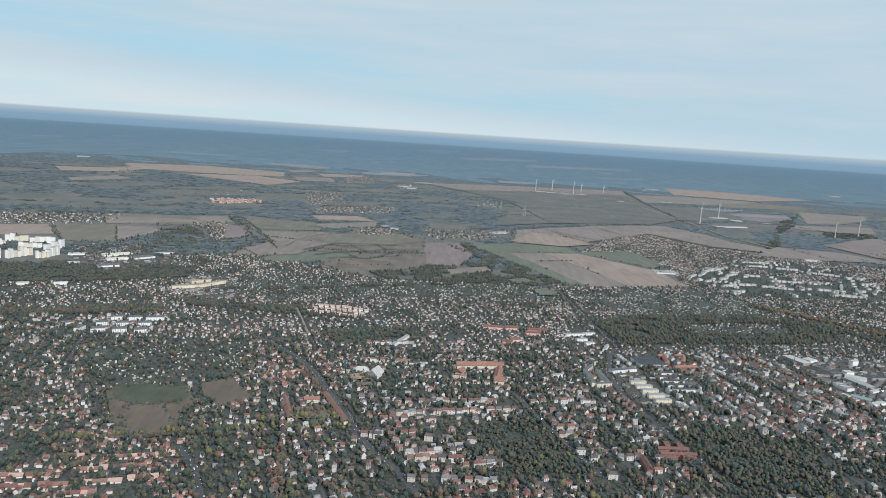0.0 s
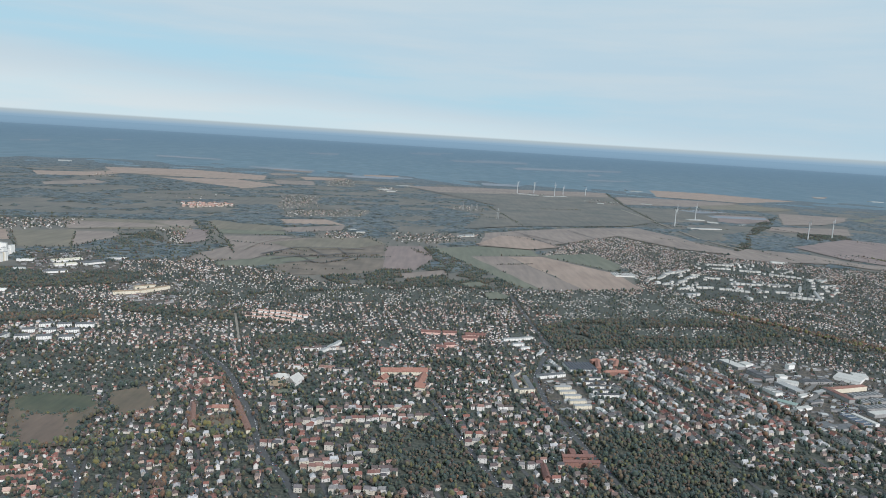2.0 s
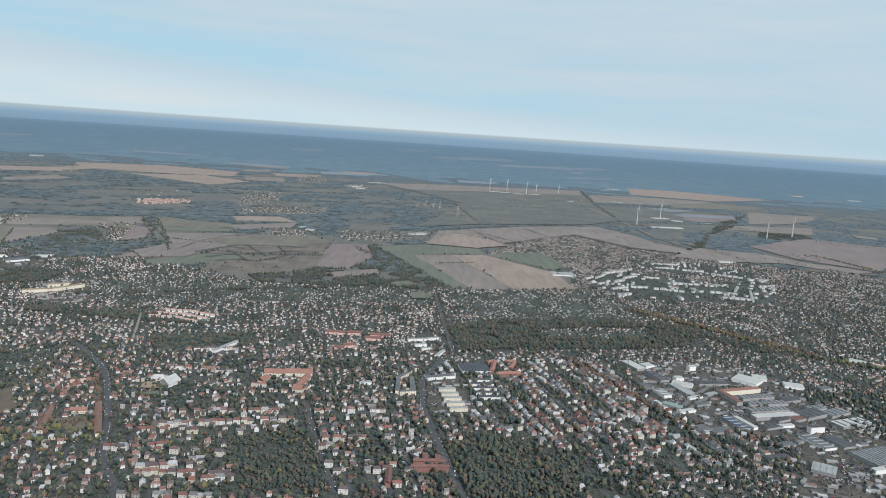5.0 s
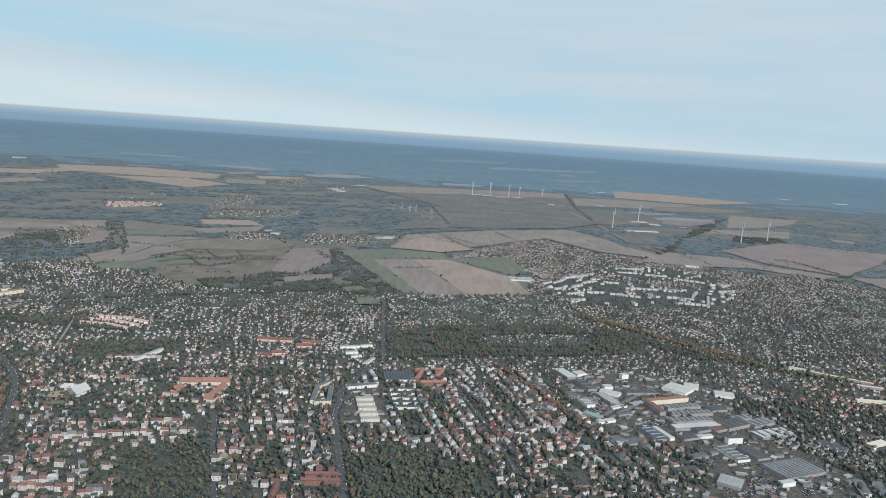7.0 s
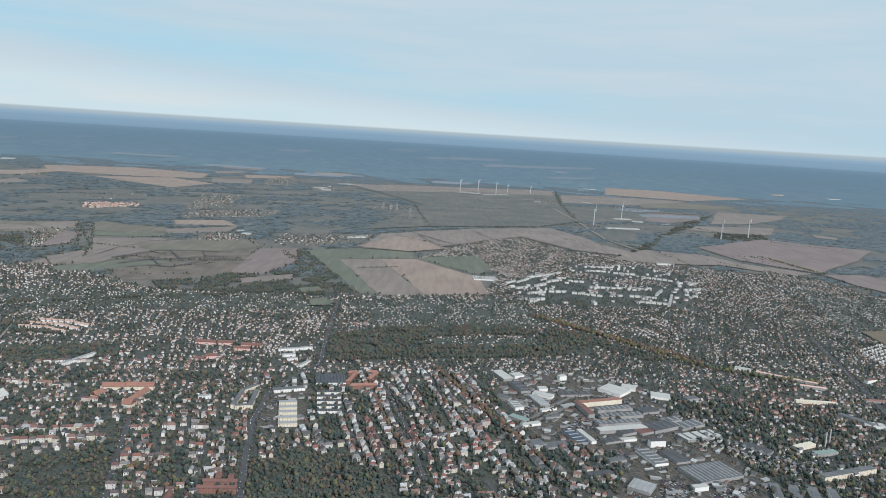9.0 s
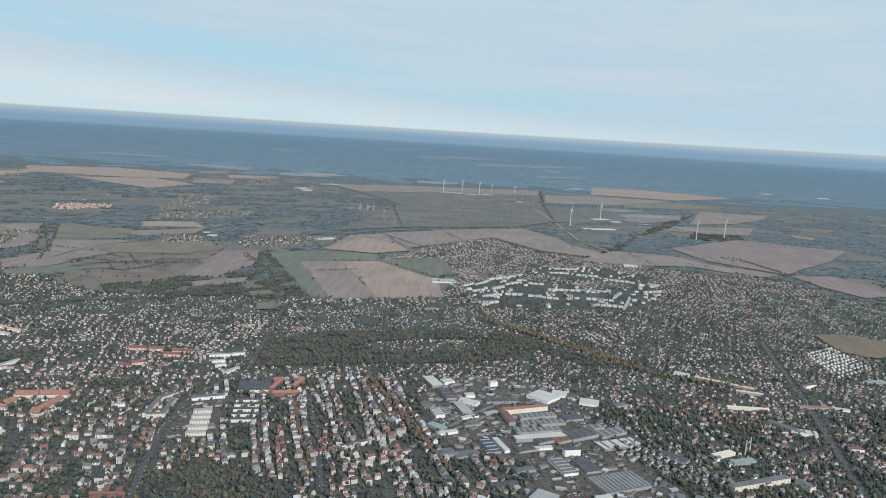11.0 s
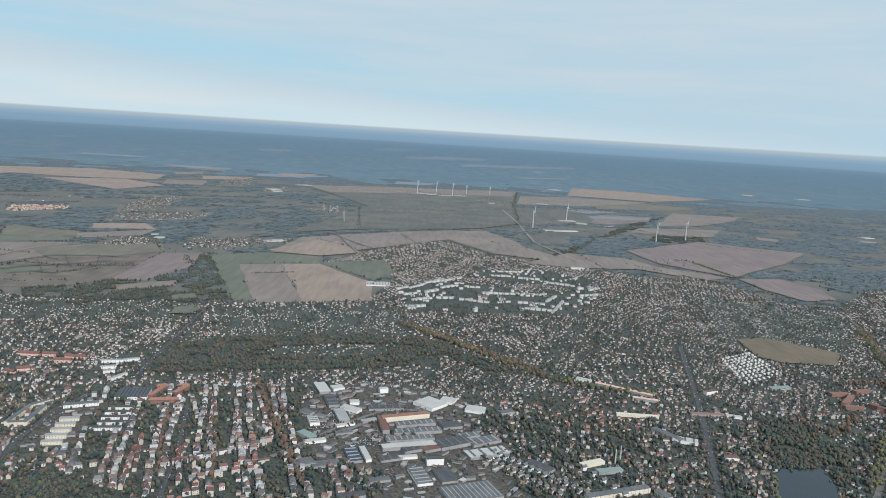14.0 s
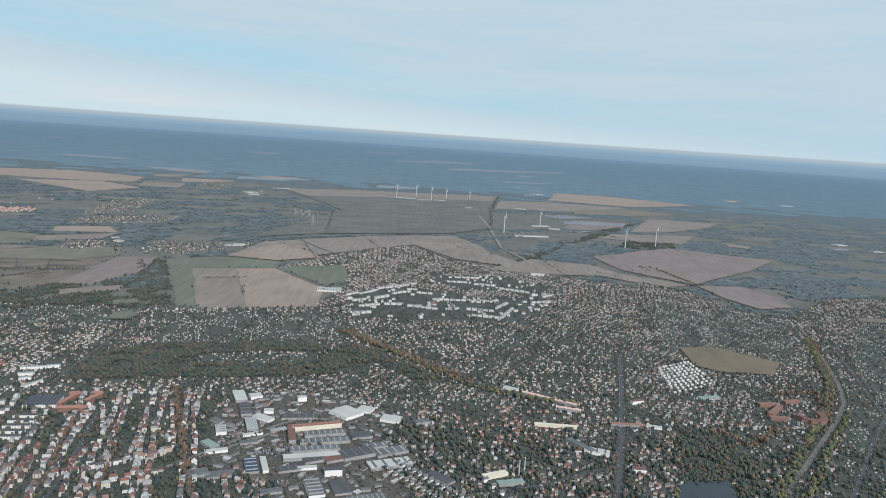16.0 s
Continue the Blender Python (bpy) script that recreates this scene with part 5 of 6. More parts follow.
    for k in range(len(prof) - 1):
        fs += [(k * n + i, k * n + (i + 1) % n, (k + 1) * n + (i + 1) % n, (k + 1) * n + i) for i in range(n)]
    fs.append(tuple((len(prof) - 1) * n + i for i in range(n)))
    part("shaft", simple("shaft", vs, fs, mat), top)


for q, h in (([(126.7, 120.8)], 2.6), ([(127.6, 121.3)], 3.0)):
    chimney_stack(*q[0], h, "tall pale slender chimney stack", r=.13)
chimney_stack(*[(73.3, 144.5)][0], 4.2, "thin grey steel mast on a yard", "mast", .07, M_GREYROOF)


# ---------------------------------------------------------------- wind turbines
def lathe(prof, n):
    vs, fs = [], []
    for rr, z in prof:
        vs += [(rr * math.cos(2 * math.pi * i / n), rr * math.sin(2 * math.pi * i / n), z) for i in range(n)]
    for k in range(len(prof) - 1):
        fs += [(k * n + i, k * n + (i + 1) % n, (k + 1) * n + (i + 1) % n, (k + 1) * n + i) for i in range(n)]
    fs.append(tuple((len(prof) - 1) * n + i for i in range(n)))
    return vs, fs


def turbine(x, y, hub, blade, spin, yaw):
    top = tagged(new("wind_turbine"), "white three-bladed wind turbine on a tapered tower", "wind turbine", "wind turbines")
    top.matrix_basis = pose(x, y, 0, 0, 0, yaw)
    part("tower", simple("tower", *lathe(((.34, 0), (.24, hub * .6), (.17, hub)), 12), M_STEEL), top)
    part("nacelle", box_data("nacelle", .45, 1.1, .45, M_STEEL, y=.05, z=hub - .1), top)
    rotor = part("rotor", simple("rotor", *lathe(((.28, 0), (.26, .2), (.1, .4)), 10), M_STEEL), top)
    rotor.matrix_basis = pose(0, -.5, hub + .12, 90, 0, 0)
    prof = ((0, .10, .10), (.12, .24, .10), (.5, .17, .06), (1, .05, .03))
    vs, fs = [], []
    for u, w, th in prof:
        vs += [(u * blade, -w, -th), (u * blade, w, -th), (u * blade, w, th), (u * blade, -w, th)]
    for k in range(3):
        fs += [(4 * k + i, 4 * k + (i + 1) % 4, 4 * k + 4 + (i + 1) % 4, 4 * k + 4 + i) for i in range(4)]
    fs.append((12, 13, 14, 15))
    data = simple("blade", vs, fs, M_STEEL)
    for k in range(3):
        part("blade", data, rotor).matrix_basis = pose(0, 0, .15, 0, 0, spin + 120 * k)


for q, hub, spin in (([(155.7, 442.3)], 9.6, 80), ([(184.3, 489.7)], 9.2, 95), ([(219.0, 406.0)], 9.8, 20), ([(240.2, 420.5)], 9.8, 50), ([(81.2, 660.7)], 9.3, 30),
                     ([(98.2, 676.3)], 9.0, 35), ([(112.0, 641.4)], 10.0, 10), ([(125.8, 680.0)], 6.5, 90), ([(147.6, 685.3)], 6.0, 90)):
    turbine(*q[0], hub, 3.5 if hub > 8 else 2.0, spin, 62)


def pylon(x, y, h):
    top = tagged(new("power_pylon"), "steel lattice power pylon in a meadow", "pylon", "power pylons")
    top.location = (x, y, 0)
    w = h * .09
    for sx, sy in ((-1, -1), (1, -1), (1, 1), (-1, 1)):
        vs = [(sx * w + dx, sy * w + dy, 0) for dx, dy in ((-.06, -.06), (.06, -.06), (.06, .06), (-.06, .06))]
        vs += [(sx * .1 + dx, sy * .1 + dy, h) for dx, dy in ((-.05, -.05), (.05, -.05), (.05, .05), (-.05, .05))]
        part("leg", simple("leg", vs, [(0, 1, 5, 4), (1, 2, 6, 5), (2, 3, 7, 6), (3, 0, 4, 7), (4, 5, 6, 7)], M_PALEGREY), top)
    for k, z in enumerate((.62, .78, .93)):
        part("crossarm", box_data("crossarm", h * (.42 - .08 * k), .1, .1, M_PALEGREY, z=h * z), top)


for q, h in (([(46.0, 416.7)], 6.5), ([(27.3, 465.2)], 4.5), ([(32.4, 458.1)], 4.5), ([(36.0, 463.7)], 4.5)):
    pylon(*q[0], h)

# ---------------------------------------------------------------- houses by the thousand
def free_mask(pts, reach=.75):
    bad = np.zeros(len(pts), bool)
    for q in FIELDS:
        bad |= inside(pts, q)
    for q in BLOCKED:
        xs, ys = [p[0] for p in q], [p[1] for p in q]
        m = (pts[:, 0] > min(xs)) & (pts[:, 0] < max(xs)) & (pts[:, 1] > min(ys)) & (pts[:, 1] < max(ys))
        if m.any():
            idx = np.where(m)[0]
            bad[idx] |= inside(pts[idx], q)
    for line, width, mat, label in ROADS:
        bad |= near_line(pts, line, width / 2 + reach)
    for line, red in ROWS:
        bad |= near_line(pts, line, max(.5, reach + .1))
    return ~bad


def free(pts, reach=.75):
    return pts[free_mask(pts, reach)]


def outside_mask(pts, polys):
    bad = np.zeros(len(pts), bool)
    for q in polys:
        bad |= inside(pts, q)
    return ~bad


def outside(pts, polys):
    bad = np.zeros(len(pts), bool)
    for q in polys:
        bad |= inside(pts, q)
    return pts[~bad]


HUTS = [[(-61.7, 128.4), (-36.5, 138.1), (-33.0, 118.0), (-40.0, 113.7), (-51.3, 106.7)], [(59.6, 173.4), (99.2, 179.7), (96.6, 175.0), (59.2, 165.6)], [(259.8, 254.7), (324.6, 270.9), (192.0, 106.2), (163.7, 103.4), (199.9, 153.6)], [(189.8, 257.2), (232.7, 247.9), (208.2, 193.5), (176.4, 205.1)],
        [(-75.2, 195.2), (30.7, 211.9), (34.1, 194.4), (-60.9, 172.6)], [(166.6, 142.9), (184.7, 148.4), (169.5, 126.5)], [(35.8, 208.2), (87.5, 221.8), (90.6, 190.1), (45.8, 180.2)]]
VILLAS = [[(-26.5, 111.4), (27.8, 121.6), (39.0, 110.6), (101.2, 135.4), (57.3, 72.4), (-14.8, 64.4)], [(-18.7, 114.1), (33.4, 117.9), (80.0, 128.1), (69.3, 80.3), (5.0, 73.9)], [(28.6, 141.2), (70.4, 148.4), (92.9, 104.9), (53.4, 87.8)]]
wood_polys = [q for q, kind in WOODS]
soup, pale, reds, estate, terra = Soup(), Soup(), Soup(), Soup(), Soup()
ESTATE = [[(84.2, 247.5), (99.1, 267.5), (115.2, 260.5), (135.0, 250.7), (153.1, 268.0), (154.3, 251.8), (138.0, 222.8), (124.2, 219.4), (89.5, 217.5)], [(115.9, 291.0), (138.6, 296.3), (158.7, 282.1), (150.3, 263.4), (123.6, 269.1), (111.3, 275.7)]]
NEAR_HOUSES = []
ANGLE = 10


ROWS = [
    ([(-4.1, 109.1), (10.9, 111.9)], 0), ([(-5.2, 104.0), (13.2, 108.8)], 0), ([(15.8, 112.3), (26.7, 114.9)], 0), ([(18.7, 102.3), (28.7, 104.5)], 0), ([(21.6, 92.4), (30.7, 94.5)], 0), ([(-7.6, 95.3), (-2.1, 97.2)], 0), ([(-2.9, 90.2), (3.4, 92.2)], 0),
    ([(2.4, 87.4), (9.7, 89.2)], 0), ([(-13.6, 139.9), (-4.6, 143.0)], 0), ([(61.6, 114.9), (72.6, 122.7)], 0), ([(55.9, 111.0), (61.7, 114.7)], 0), ([(62.7, 107.7), (71.0, 112.4)], 0), ([(63.3, 103.7), (68.1, 106.0)], 0), ([(48.2, 134.7), (54.1, 126.7)], 0),
    ([(52.7, 139.4), (56.7, 130.3)], 0), ([(55.5, 141.2), (59.4, 131.9)], 0), ([(63.5, 133.5), (69.7, 125.9)], 0), ([(57.8, 122.9), (59.2, 114.1)], 1), ([(51.4, 116.5), (55.3, 101.0)], 1), ([(28.3, 130.5), (33.1, 111.6)], 0), ([(43.1, 108.3), (50.8, 112.4)], 0),
    ([(63.8, 143.4), (71.1, 123.6)], 0), ([(61.0, 139.8), (65.4, 120.9)], 0), ([(51.7, 138.3), (53.8, 127.3)], 0), ([(62.7, 117.5), (71.4, 122.8)], 0), ([(66.0, 111.8), (72.0, 114.9)], 0), ([(50.7, 121.7), (54.3, 108.8)], 1), ([(57.9, 117.3), (61.8, 106.4)], 1),
    ([(66.3, 147.5), (74.1, 124.9)], 0), ([(56.3, 142.2), (60.7, 123.1)], 0), ([(-6.0, 101.9), (11.6, 103.7)], 0), ([(-9.4, 95.8), (6.3, 95.8)], 1), ([(8.0, 98.6), (20.2, 99.9)], 0), ([(-2.7, 89.1), (10.5, 89.9)], 0), ([(12.3, 93.9), (24.8, 94.7)], 1),
    ([(-3.8, 83.4), (10.0, 84.2)], 1), ([(13.1, 87.3), (24.6, 87.4)], 0), ([(-13.3, 129.1), (-0.9, 129.0)], 0), ([(1.3, 123.0), (13.2, 122.9)], 0), ([(-23.4, 109.4), (-19.2, 90.9)], 1), ([(-31.0, 125.4), (-23.3, 117.6)], 1),
]
REDS = [[(113.5, 154.0), (132.6, 158.9), (141.8, 142.0), (126.3, 132.2), (116.5, 137.7)], [(-59.1, 88.3), (-35.3, 94.0), (-26.3, 73.7), (-47.8, 71.0)], [(-11.2, 97.9), (19.9, 103.0), (19.5, 79.6), (-8.3, 76.0)], [(-32.6, 135.8), (-17.3, 128.3), (-14.8, 111.0), (-25.7, 111.6)], [(72.1, 142.4), (77.2, 143.3), (85.4, 114.3), (80.6, 113.7)]]


def lumps(pts, size, seed):
    """A smooth uneven field between about -1 and 1."""
    r, v = np.random.default_rng(seed), np.zeros(len(pts))
    for k in range(9):
        a = r.uniform(0, 6.28)
        v += np.sin((pts[:, 0] * math.cos(a) + pts[:, 1] * math.sin(a)) * 6.28 / (size * r.uniform(.6, 1.7)) + r.uniform(0, 6.28))
    return v / 3


def streets(poly, angle, period, step, cross, size):
    """House places on both sides of parallel streets, their angles, and the streets' short pieces."""
    p = np.array(poly)
    c, sn = math.cos(radians(angle)), math.sin(radians(angle))
    turn = np.array(((c, sn), (-sn, c)))
    q = p @ turn.T
    lo, hi = q.min(0), q.max(0)
    pts, ang, roads = [], [], []
    for u in np.arange(lo[0], hi[0], period):
        wob = rng.uniform(0, 6)
        v = np.arange(lo[1], hi[1], step)
        sway = .35 * np.sin(v * .11 + wob)
        for side in (-1, 1):
            off = side * (size * .5 + .38 + rng.uniform(0, .3, len(v)))
            g = np.stack((u + off + sway, v + rng.uniform(-.25, .25, len(v)) * step), 1)
            g = g[(rng.random(len(v)) < .86) & ((v % cross) > .9)]
            pts.append(g)
            ang.append(np.full(len(g), angle + (0 if side > 0 else 180)))
        w = np.arange(lo[1], hi[1], 1.5)
        roads.append(np.stack((u + .35 * np.sin(w * .11 + wob), w), 1))
    pts, ang = np.concatenate(pts) @ turn, np.concatenate(ang)
    m = inside(pts, poly)
    return pts[m], ang[m], [g @ turn for g in roads]


def plant(pts, ang, base, spread, height, kinds, target, cross=.35, tilt=4):
    k = len(pts)
    turn = np.radians(ang + np.where(rng.random(k) < cross, 90, 0) + rng.normal(0, tilt, k))
    size = np.stack((base * rng.uniform(.85, 1 + spread, k), base * .8 * rng.uniform(.85, 1 + spread * .6, k), height * rng.uniform(.8, 1.3, k)), 1)
    place = np.concatenate((pts, np.zeros((k, 1))), 1)
    pick = rng.integers(0, len(kinds), k)
    for i, tm in enumerate(kinds):
        m = pick == i
        target.stamp(tm, place[m], turn[m], size[m])


WEST = [(-400.0, 0.0), (72.0, 0.0), (96.0, 130.0), (110.0, 200.0), (60.0, 400.0), (-400.0, 400.0)]
STREET_LINES = []


def class_of(pts):
    v, h = np.zeros(len(pts), bool), np.zeros(len(pts), bool)
    for q in VILLAS:
        v |= inside(pts, q)
    for q in HUTS:
        h |= inside(pts, q)
    return v & ~h, h


skip = wood_polys + YARDS
near_pts, near_ang = [], []
town_box = np.array(TOWN)
(x0, y0), (x1, y1) = town_box.min(0), town_box.max(0)
cells = []
yy = y0
while yy < y1:
    h = 26.0 if yy < 140 else 34.0
    xx = x0 - rng.uniform(0, 20)
    while xx < x1:
        w = rng.uniform(24, 40)
        cells.append([(xx, yy), (xx + w, yy + rng.uniform(-3, 3)), (xx + w, yy + h), (xx, yy + h)])
        xx += w
    yy += h
BLOCKS = [(28.6, 141.2), (70.4, 148.4), (85.7, 105.6), (47.5, 101.3)]
places, lane_pts = {"villa": [], "detached": []}, {"villa": [], "detached": []}
for cell in cells:
    mid = np.mean(cell, 0)
    base = 14 if inside(mid[None], WEST)[0] else -14
    far_part = mid[1] > 160
    angle = base + rng.normal(0, 5 if mid[1] < 140 else 14)
    dense = rng.uniform(.6, .95)
    for kind, period, step, size in (("villa", rng.uniform(3.1, 4.0), 1.15, .75), ("detached", rng.uniform(2.2, 2.9) * (.86 if far_part else 1), rng.uniform(.74, .95) * (.86 if far_part else 1), .52)):
        pts, ang, lines = streets(cell, angle, period, step, 13.0, size)
        thin = rng.random(len(pts)) < (.9 if kind == "villa" else min(1, dense * 1.15))
        places[kind].append(np.concatenate((pts[thin], ang[thin][:, None]), 1))
        for g in lines:
            lane_pts[kind].append(np.concatenate((g, np.arange(len(g))[:, None], inside(g, cell)[:, None]), 1))

for kind in ("villa", "detached"):
    got = np.concatenate(places[kind])
    got = got[inside(got[:, :2], TOWN)]
    v, h = class_of(got[:, :2])
    dark = lumps(got[:, :2], 16, 3) + .6 * lumps(got[:, :2], 6, 4)
    ok = rng.random(len(got)) < np.clip(np.where(got[:, 1] > 150, .95, .88) + .75 * dark, .2, 1)
    v, h, got = v[ok], h[ok], got[ok]
    for q in ESTATE:
        ok = ~inside(got[:, :2], q)
        v, h, got = v[ok], h[ok], got[ok]
    got = got[(v if kind == "villa" else ~v & ~h) & ~inside(got[:, :2], BLOCKS)]
    got = got[free_mask(got[:, :2], .5) & outside_mask(got[:, :2], skip)]
    pts, ang = got[:, :2] + rng.normal(0, .26 if kind == "villa" else .28, (len(got), 2)), got[:, 2]
    if kind == "villa":
        first = (pts[:, 1] < 96 + .02 * pts[:, 0])
        near_pts.append(pts[first])
        near_ang.append(ang[first])
        blk = inside(pts, BLOCKS) & ~first
        plant(pts[~first & ~blk], ang[~first & ~blk], .68, .6, .48, (GABLE_W, HIP_W, GABLE_W), soup)
    else:
        n = pts[:, 1] < 150
        red = np.zeros(len(pts), bool)
        for q in REDS:
            red |= inside(pts, q)
        plant(pts[n & red], ang[n & red], .54, .5, .38, (GABLE_W, GABLE, HIP), reds)
        n2 = n & ~red
        plant(pts[n2], ang[n2], .48, .55, .36, (GABLE_W, GABLE, HIP), soup)
        plant(pts[~n], ang[~n], .32, .85, .27, (GABLE, GABLE, HIP, HIP), soup)
    g = np.concatenate(lane_pts[kind])
    v, h = class_of(g[:, :2])
    ok = (g[:, 3] > 0) & inside(g[:, :2], TOWN) & ~inside(g[:, :2], BLOCKS) & (v if kind == "villa" else ~v & ~h) & outside_mask(g[:, :2], FIELDS + skip)
    STREET_LINES.append((g, ok, kind))
# closed rows along the streets of the block quarter
pts, ang, lines = streets(BLOCKS, 16, 6.4, 1.02, 15.0, .8)
m = free_mask(pts, .4) & outside_mask(pts, skip)
flat = rng.random(len(pts)) < .5
plant(pts[m & flat], ang[m & flat] + 90, .98, .18, .66, (FLAT, HIP_W), estate, .06, 2)
plant(pts[m & ~flat], ang[m & ~flat] + 90, .98, .18, .66, (GABLE_W, HIP_W, FLAT), soup, .25, 2)
mid_court = grid(BLOCKS, 1.9, 1.5, 16, .4, .22)
mid_court = mid_court[free_mask(mid_court, .4) & outside_mask(mid_court, skip)]
plant(mid_court, np.full(len(mid_court), 16.0), .5, .5, .36, (GABLE, FLAT, HIP), soup)
for g in lines:
    g = np.concatenate((g, np.arange(len(g))[:, None]), 1)
    STREET_LINES.append((g, inside(g[:, :2], BLOCKS) & outside_mask(g[:, :2], FIELDS + skip), "villa"))
# closed rows of taller town houses
ROW_HOUSES = []
for line, red in ROWS:
    (ax, ay), (bx, by) = line
    ln, a = math.hypot(bx - ax, by - ay), math.degrees(math.atan2(by - ay, bx - ax))
    u = 0.4
    while u < ln:
        w = rng.uniform(.75, 1.35)
        if rng.random() < .76:
            j = rng.normal(0, .1)
            ROW_HOUSES.append((ax + (bx - ax) * u / ln - j * (by - ay) / ln, ay + (by - ay) * u / ln + j * (bx - ax) / ln, a, w * .96, red))
        u += w + (rng.uniform(.2, .8) if rng.random() < .25 else 0)
ROW_HOUSES = [q for q, ok in zip(ROW_HOUSES, outside_mask(np.array([q[:2] for q in ROW_HOUSES]), wood_polys)) if ok]
ROW_HOUSES.sort(key=lambda q: q[1])
for x, y, a, w, red in ROW_HOUSES[150:]:
    one = np.array([(x, y, 0.0)])
    (reds if red or rng.random() < .2 else soup).stamp((GABLE_W, HIP_W, FLAT)[rng.integers(3)], one, np.radians(np.array([a])), np.array([(w, .64, rng.uniform(.52, .76))]))
near_pts, near_ang = np.concatenate(near_pts), np.concatenate(near_ang)
order = np.argsort(near_pts[:, 1])
NEAR_HOUSES = [(near_pts[i], near_ang[i]) for i in order[:270]]
plant(near_pts[order[270:]], near_ang[order[270:]], .68, .6, .48, (GABLE_W, HIP_W, GABLE_W), soup)
for q, ww in zip(ESTATE, (.8, .62)):
    for t in (12,):
        g = free(grid(q, 2.3, 2.3, t, .45, .32), .3)
        g = g[rng.random(len(g)) < .7 + .6 * lumps(g, 14, 5)]
        plant(g, np.full(len(g), float(t)), ww, 1.2, .62, (FLAT, GABLE, FLAT, HIP), estate, .3, 8)
hut = grid(TOWN, .85, .8, 20, .4, .5)
hut = hut[rng.random(len(hut)) < np.clip(.66 + .7 * lumps(hut, 10, 51), .10, 1)]
hut = free(hut[class_of(hut)[1]], .5)
plant(hut, np.full(len(hut), 20.0), .25, .8, .17, (GABLE, FLAT), pale)

# side streets, in short straight pieces
lane = Soup()
for g, ok, kind in STREET_LINES:
    join = ok[:-1] & ok[1:] & (np.diff(g[:, 2]) == 1)
    p, q = g[:-1, :2][join], g[1:, :2][join]
    d = q - p
    nrm = np.stack((-d[:, 1], d[:, 0]), 1) / np.linalg.norm(d, axis=1)[:, None] * (.3 if kind == "villa" else .2)
    v = np.stack((p + nrm, q + nrm, q - nrm, p - nrm), 1)
    v = np.concatenate((v, np.full(v.shape[:2] + (1,), .045)), 2)
    lane.add(v.reshape(-1, 3), np.arange(len(p) * 4).reshape(-1, 4)[:, ::-1])
lane.make("road_side_streets", (M_ASPHALT,), "narrow asphalt side streets between gardens", "road", kind="structure")

VILLAGES = [
    ([(-187.7, 291.2), (-139.9, 317.2), (-132.5, 280.6), (-169.0, 262.0)], 2.4, .6), ([(-130.4, 404.2), (-107.1, 414.8), (-100.4, 401.2), (-120.1, 379.6)], 2.2, .95), ([(-95.9, 498.5), (-72.6, 497.9), (-57.9, 421.4), (-74.9, 398.6)], 3.2, .6), ([(-71.3, 397.8), (-28.8, 427.6), (-28.9, 388.0), (-64.2, 365.5)], 3.0, .5),
    ([(-40.1, 317.1), (-20.0, 323.6), (-19.8, 304.2), (-35.1, 293.2)], 2.4, .6), ([(-7.3, 322.1), (19.5, 327.6), (14.7, 303.1), (-3.0, 298.2)], 2.4, .5), ([(-94.0, 292.1), (-88.3, 291.4), (-78.9, 259.4), (-83.8, 263.1)], 1.8, .7), ([(-105.6, 297.6), (-93.8, 308.4), (-86.5, 300.1), (-100.2, 288.8)], 2.4, .4),
    ([(-265.8, 578.8), (-258.4, 612.2), (-242.0, 575.1), (-246.3, 550.6)], 6, .5), ([(-99.3, 735.2), (-77.0, 720.6), (-58.6, 602.3), (-79.5, 625.3)], 6, .5), ([(-46.7, 629.7), (-27.9, 634.2), (-23.9, 582.8), (-37.3, 582.7)], 5, .5), ([(-97.0, 696.9), (-69.3, 690.0), (-63.2, 609.0), (-81.6, 605.0)], 6, .5),
    ([(73.3, 667.6), (127.5, 667.8), (121.4, 636.9), (74.6, 634.5)], 4, .5), ([(141.8, 641.5), (163.8, 612.9), (149.5, 571.7), (129.4, 586.7)], 4, .4), ([(192.2, 583.0), (217.1, 590.7), (240.9, 579.2), (207.6, 557.4)], 3, .4), ([(221.0, 833.2), (239.2, 850.8), (222.7, 782.2), (209.2, 770.0)], 6, .5),
    ([(-9.9, 329.8), (35.1, 344.7), (29.0, 315.5), (-4.1, 303.5)], 2.6, .4), ([(206.0, 351.0), (221.7, 341.4), (206.1, 324.5), (195.6, 332.0)], 2.5, .3), ([(20.8, 504.1), (36.5, 498.5), (35.7, 458.8), (23.0, 464.8)], 5, .25), ([(11.6, 476.6), (35.2, 500.0), (42.7, 461.1), (33.7, 442.8)], 5, .2),
    ([(-92.6, 283.6), (-91.4, 294.7), (-79.4, 265.2), (-82.3, 258.2)], 1.8, .6), ([(-178.5, 436.2), (-126.6, 475.1), (-113.7, 440.2), (-160.3, 401.3)], 8, .12),
]
VILLAGE_TREES = []
for q, step, keep in VILLAGES:
    g = grid(q, step * .8, step * .8, rng.uniform(0, 40), .4, keep)
    c, e = np.mean(q, 0), np.ptp(np.array(q), axis=0) / 2
    g = g[rng.random(len(g)) < np.clip(1.5 - np.linalg.norm((g - c) / e, axis=1) * 1.05, .04, 1)]
    g = g + rng.normal(0, step * .3, g.shape)
    red = keep == .95
    plant(g, rng.uniform(0, 90, len(g)), .85 if red else .47, .8, .5 if red else .34, (GABLE, HIP), terra if red else soup)
    VILLAGE_TREES.append(g.repeat(2, 0) + rng.normal(0, step * .6, (2 * len(g), 2)))
soup.make("houses", (M_WALL, M_ROOF, M_GLASS), "mixed white and cream houses with red and grey roofs", "houses")
reds.make("red_roofed_houses", (M_WALL, M_REDS, M_GLASS), "cream houses with red and brown tiled roofs", "houses")
